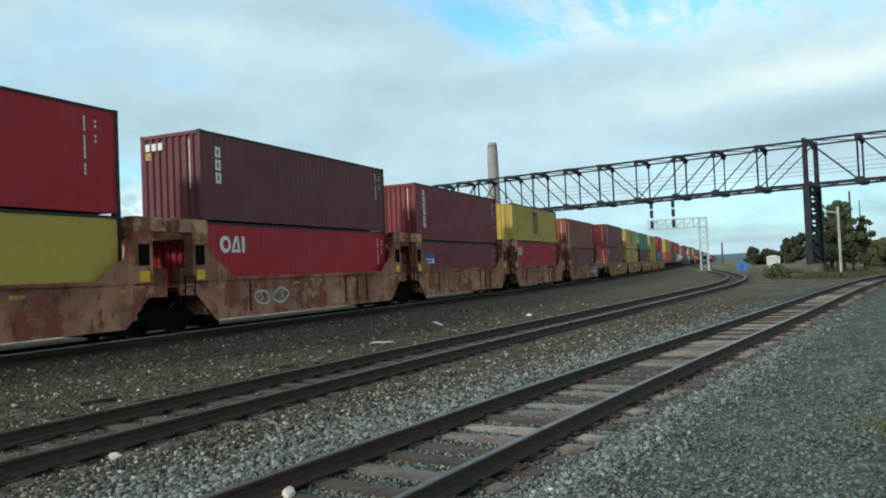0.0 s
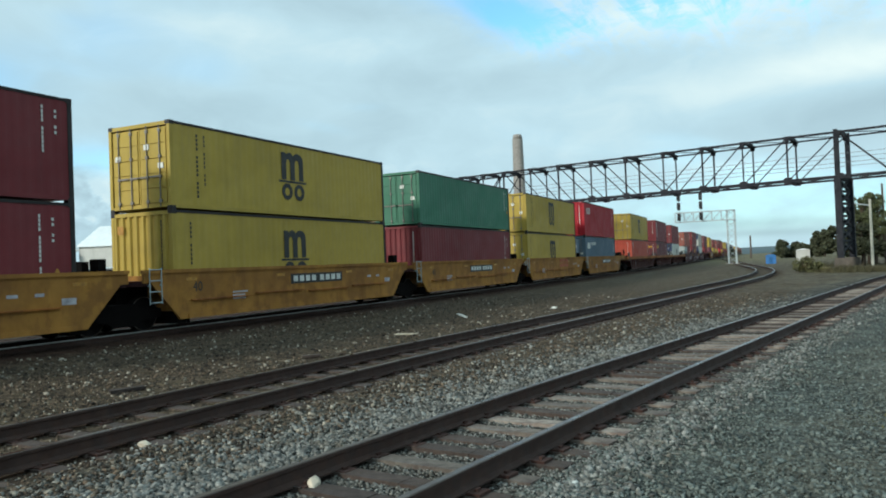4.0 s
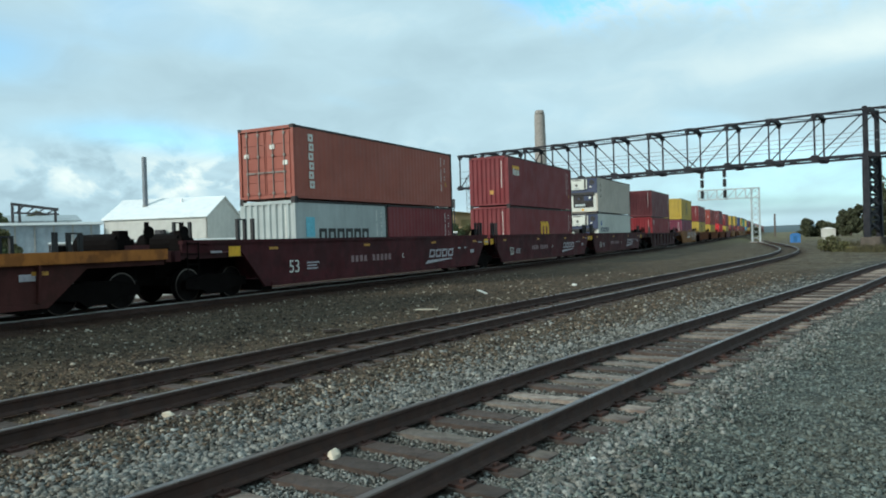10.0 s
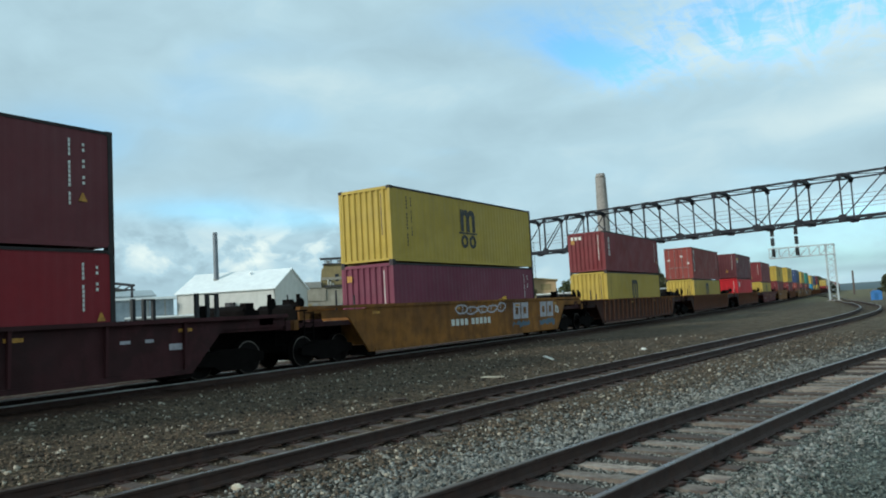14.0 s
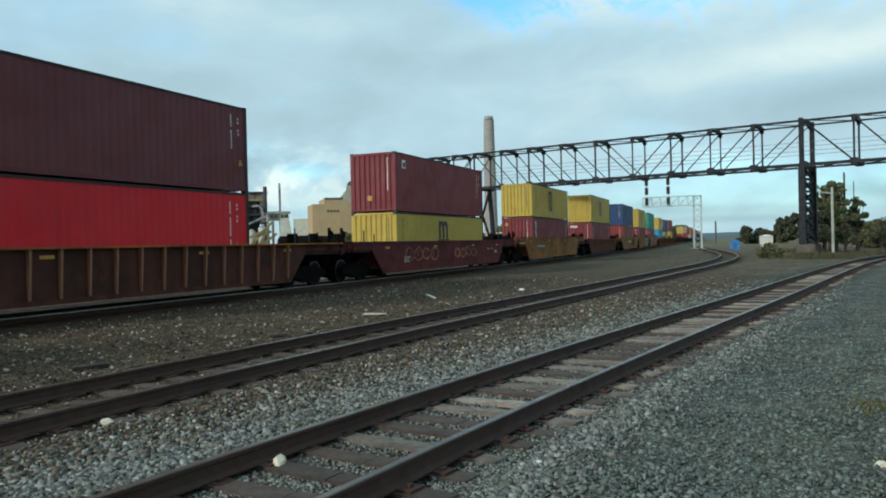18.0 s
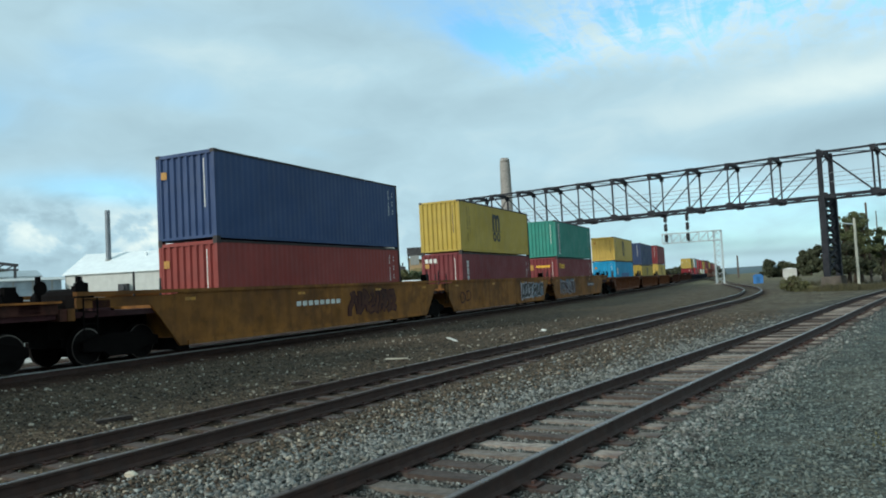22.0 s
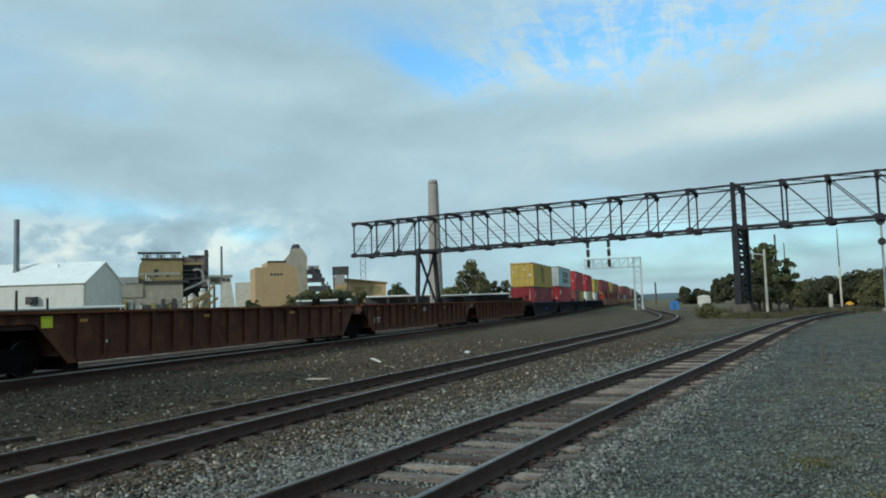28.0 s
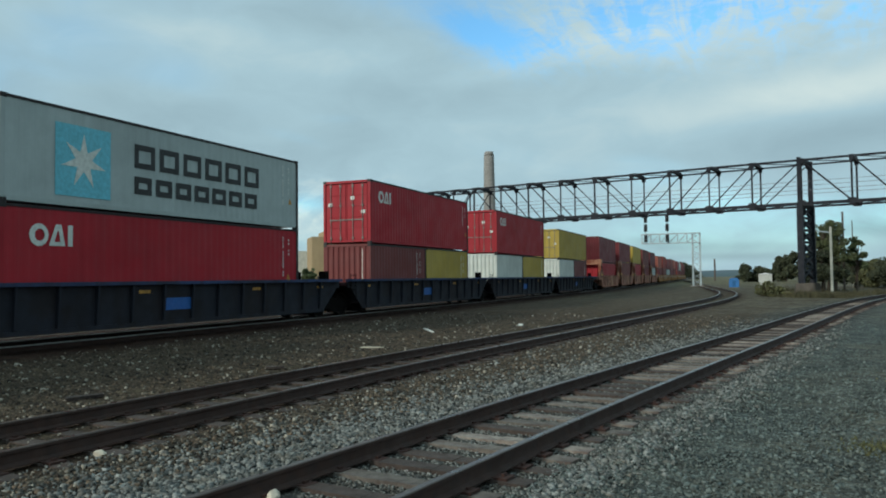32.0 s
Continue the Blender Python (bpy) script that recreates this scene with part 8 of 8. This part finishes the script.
# ---- loose stones: real ballast near the camera's side of the line ----
def stones(name, n, keep, size, mat, label, seed, sink=0.35, r0=2.6, r1=38.0, sweep_deg=(-64, 14)):
    """Broken stones thinning out along the stretch from 2.6 to 38 m beside the tracks."""
    rng = np.random.default_rng(seed)
    r = r0 * (r1 / r0) ** rng.uniform(0, 1, n)
    a = np.radians(rng.uniform(*sweep_deg, n))
    x, y = r * np.sin(a), r * np.cos(a)
    ok = keep(x, y, rng)
    x, y, r = x[ok], y[ok], r[ok]
    n = len(x)
    order = np.argsort(y)
    x, y, r = x[order], y[order], r[order]
    z = np.empty(n)
    for j in range(0, n, 64):
        z[j:j + 64] = ground_z(x[j:j + 64], float(y[j:j + 64].mean()))
    s = size[0] + (size[1] - size[0]) * rng.uniform(0, 1, n) ** 2.2
    s *= 1 + 0.012 * r
    low = ((x - track_1(y) > -0.98) & (x - track_1(y) < 1.4)) | (abs(x - track_2(y)) < 1.35)
    s = np.where(low, np.minimum(s, 0.02) * 0.75, s)
    cube = np.array([(-1, -1, -1), (1, -1, -1), (1, 1, -1), (-1, 1, -1), (-1, -1, 1), (1, -1, 1), (1, 1, 1), (-1, 1, 1)], float)
    V = cube[None] * rng.uniform(0.2, 1.25, (n, 8, 3)) * rng.uniform(0.5, 1.4, (n, 1, 3))
    q = rng.uniform(0, 6.28, n)
    c, t = np.cos(q)[:, None], np.sin(q)[:, None]
    w = rng.uniform(-0.9, 0.9, n)
    cw, sw = np.cos(w)[:, None], np.sin(w)[:, None]
    X, Y, Z = V[:, :, 0], V[:, :, 1], V[:, :, 2]
    Y, Z = Y * cw - Z * sw, Y * sw + Z * cw
    X, Y = X * c - Y * t, X * t + Y * c
    V = np.stack([X, Y, Z * 0.8], 2) * s[:, None, None]
    V += np.stack([x, y, z + s * sink + 0.004], 1)[:, None]
    quad = np.array([(3, 2, 1, 0), (4, 5, 6, 7), (0, 1, 5, 4), (1, 2, 6, 5), (2, 3, 7, 6), (3, 0, 4, 7)])
    F = (quad[None] + 8 * np.arange(n)[:, None, None]).reshape(-1, 4)
    return tagged(new(name, mesh_np(name, V.reshape(-1, 3), F, MAT[mat])), label, "stones", kind="stuff")


def lateral(x, y):
    return x - track_1(y), x - track_2(y), x - track_3(y)


def on_bed(x, y, rng):
    a, b, c = lateral(x, y)
    rails = (abs(abs(a) - 0.753) > 0.1) & (abs(abs(b) - 0.753) > 0.1)
    ties = (a < -0.98) | (a > 1.36) | (rng.uniform(size=len(x)) < 0.6)
    thin = rng.uniform(size=len(x)) < 0.12 + 0.88 * np.clip((a + 2.75) / 1.1, 0, 1)
    thin &= rng.uniform(size=len(x)) < np.clip((38 - np.hypot(x, y)) / 16, 0.05, 1)
    return thin & (b > 0.9) & (a < 1.7 + rng.normal(0, 0.3, len(x))) & rails & ties


def on_dark(x, y, rng):
    a, b, c = lateral(x, y)
    return (c > 1.9 + rng.uniform(0, 1.6, len(x))) & (a < -1.9) & (abs(abs(b) - 0.753) > 0.1) & ((abs(b) > 1.3) | (rng.uniform(size=len(x)) < 0.4))


def on_gravel(x, y, rng):
    a, b, c = lateral(x, y)
    fade = rng.uniform(size=len(x)) < np.clip((38 - np.hypot(x, y)) / 22, 0.03, 1)
    return (a > 1.1) & (x < 9) & fade


stones("ballast", 270000, on_bed, (0.009, 0.031), "stone", "loose grey ballast stones round the near track", 21, 0.22)
stones("dark_ballast", 64000, on_dark, (0.011, 0.027), "stone_tan", "brown-grey ballast stones towards the main line", 22)
def sparse(x, y, rng):
    a, b, c = lateral(x, y)
    return (c > 2.0) & (a < -2.0) & (abs(abs(b) - 0.753) > 0.1)


stones("pebbles", 8500, sparse, (0.011, 0.032), "pebble", "scattered pale pebbles on the dark ballast", 27)
stones("gravel", 130000, on_gravel, (0.006, 0.022), "stone_green", "fine grey-green gravel beside the near track", 23)


# the same stones thinner all round
stones("ballast", 9000, on_bed, (0.012, 0.031), "stone", "loose grey ballast stones round the near track", 31, r0=1.2, r1=14.0, sweep_deg=(14, 296))
stones("gravel", 16000, on_gravel, (0.007, 0.018), "stone_green", "fine grey-green gravel beside the near track", 33, r0=0.35, r1=9.0, sweep_deg=(14, 296))
stones("gravel", 5000, on_gravel, (0.007, 0.016), "stone_green", "fine grey-green gravel beside the near track", 34, r0=0.35, r1=2.7)


# ---- single stones and litter ----
def rock(name, x, y, size, mat, label, seed, flat=0.7):
    rng = random.Random(seed)
    bm = bmesh.new()
    bmesh.ops.create_icosphere(bm, subdivisions=2, radius=1)
    for v in bm.verts:
        k = 1 + 0.35 * noise.noise(v.co * 1.6 + Vector((seed, 0, 0)))
        v.co = Vector((v.co.x * size[0] * k, v.co.y * size[1] * k, v.co.z * size[2] * k * flat))
    me = bpy.data.meshes.new(name)
    bm.to_mesh(me)
    bm.free()
    me.materials.append(MAT[mat])
    ob = new(name, me)
    ob.matrix_basis = pose(x, y, gz(x, y) + size[2] * 0.45 * flat, 0, 0, rng.uniform(0, 180))
    return tagged(ob, label, "stone")


rock("pale_rock", -6.87, 6.32, (0.09, 0.06, 0.06), "pale_stone", "pale rock lying beside the middle track", 2)
rock("pale_rock", -4.1, 5.68, (0.1, 0.06, 0.075), "pale_stone", "pale rock lying between the near rails", 5, 1.1)
rock("pale_rock", -1.94, 6.5, (0.05, 0.035, 0.03), "white_mark", "small white stone beside the near rail", 11)
rock("pale_rock", 0.78, 7.2, (0.06, 0.05, 0.05), "pale_stone", "small pale rock on the gravel", 8)
rock("white_lump", -8.8, 27.8, (0.12, 0.11, 0.08), "white_mark", "white lump of litter on the dark ballast", 9)


def litter():
    for name, x, y, a, size, mat, label, cat in [
        ("plank", -10.75, 23.7, -57, (0.95, 0.05, 0.035), "white_mark", "pale broken plank lying on the dark ballast", "plank"),
        ("plank", -9.7, 17.8, 12, (0.3, 0.08, 0.03), "pale_stone", "small pale board lying on the dark ballast", "plank"),
        ("old_tie", -10.0, 8.9, 70, (0.3, 0.09, 0.05), "tie_dark", "dark scrap of an old tie on the ballast", "railway tie"),
        ("old_tie", -9.55, 13.3, 40, (0.2, 0.08, 0.05), "tie_dark", "dark scrap of an old tie on the ballast", "railway tie")]:
        bit = Shape().prism([(-size[0], -size[1]), (size[0] * 0.9, -size[1] * 0.8), (size[0], size[1] * 0.7), (-size[0] * 0.85, size[1])], "z", 0, size[2])
        ob = new(name, bit.mesh(name, MAT[mat]))
        ob.matrix_basis = pose(x, y, gz(x, y) + 0.015, 0, 0, a)
        tagged(ob, label, cat)
    s = Shape()
    s.tube((0, 0, -0.1), (0.03, 0, 0.35), 0.05, 0.04, 9)
    s.tube((0.03, 0, 0.35), (0.06, 0.02, 0.6), 0.04, 0.02, 9)
    ob = s.put("stump", MAT["wood_pole"], None, m=pose(2.8, 23.6, gz(2.8, 23.6)))
    tagged(ob, "thin weathered brown stump standing in the gravel", "stump")


litter()


# ---- how the train runs ----
def motions():
    for ob, mid, lift in MOVERS:
        rows = []
        for k in range(0, 17):
            t = 2.0 * k
            x, y, a = main_line(mid - SPEED * t)
            rows.append((t, pose(x, y, RAIL3 + lift, 0, 0, math.degrees(a))))
        walk(ob, rows)


motions()
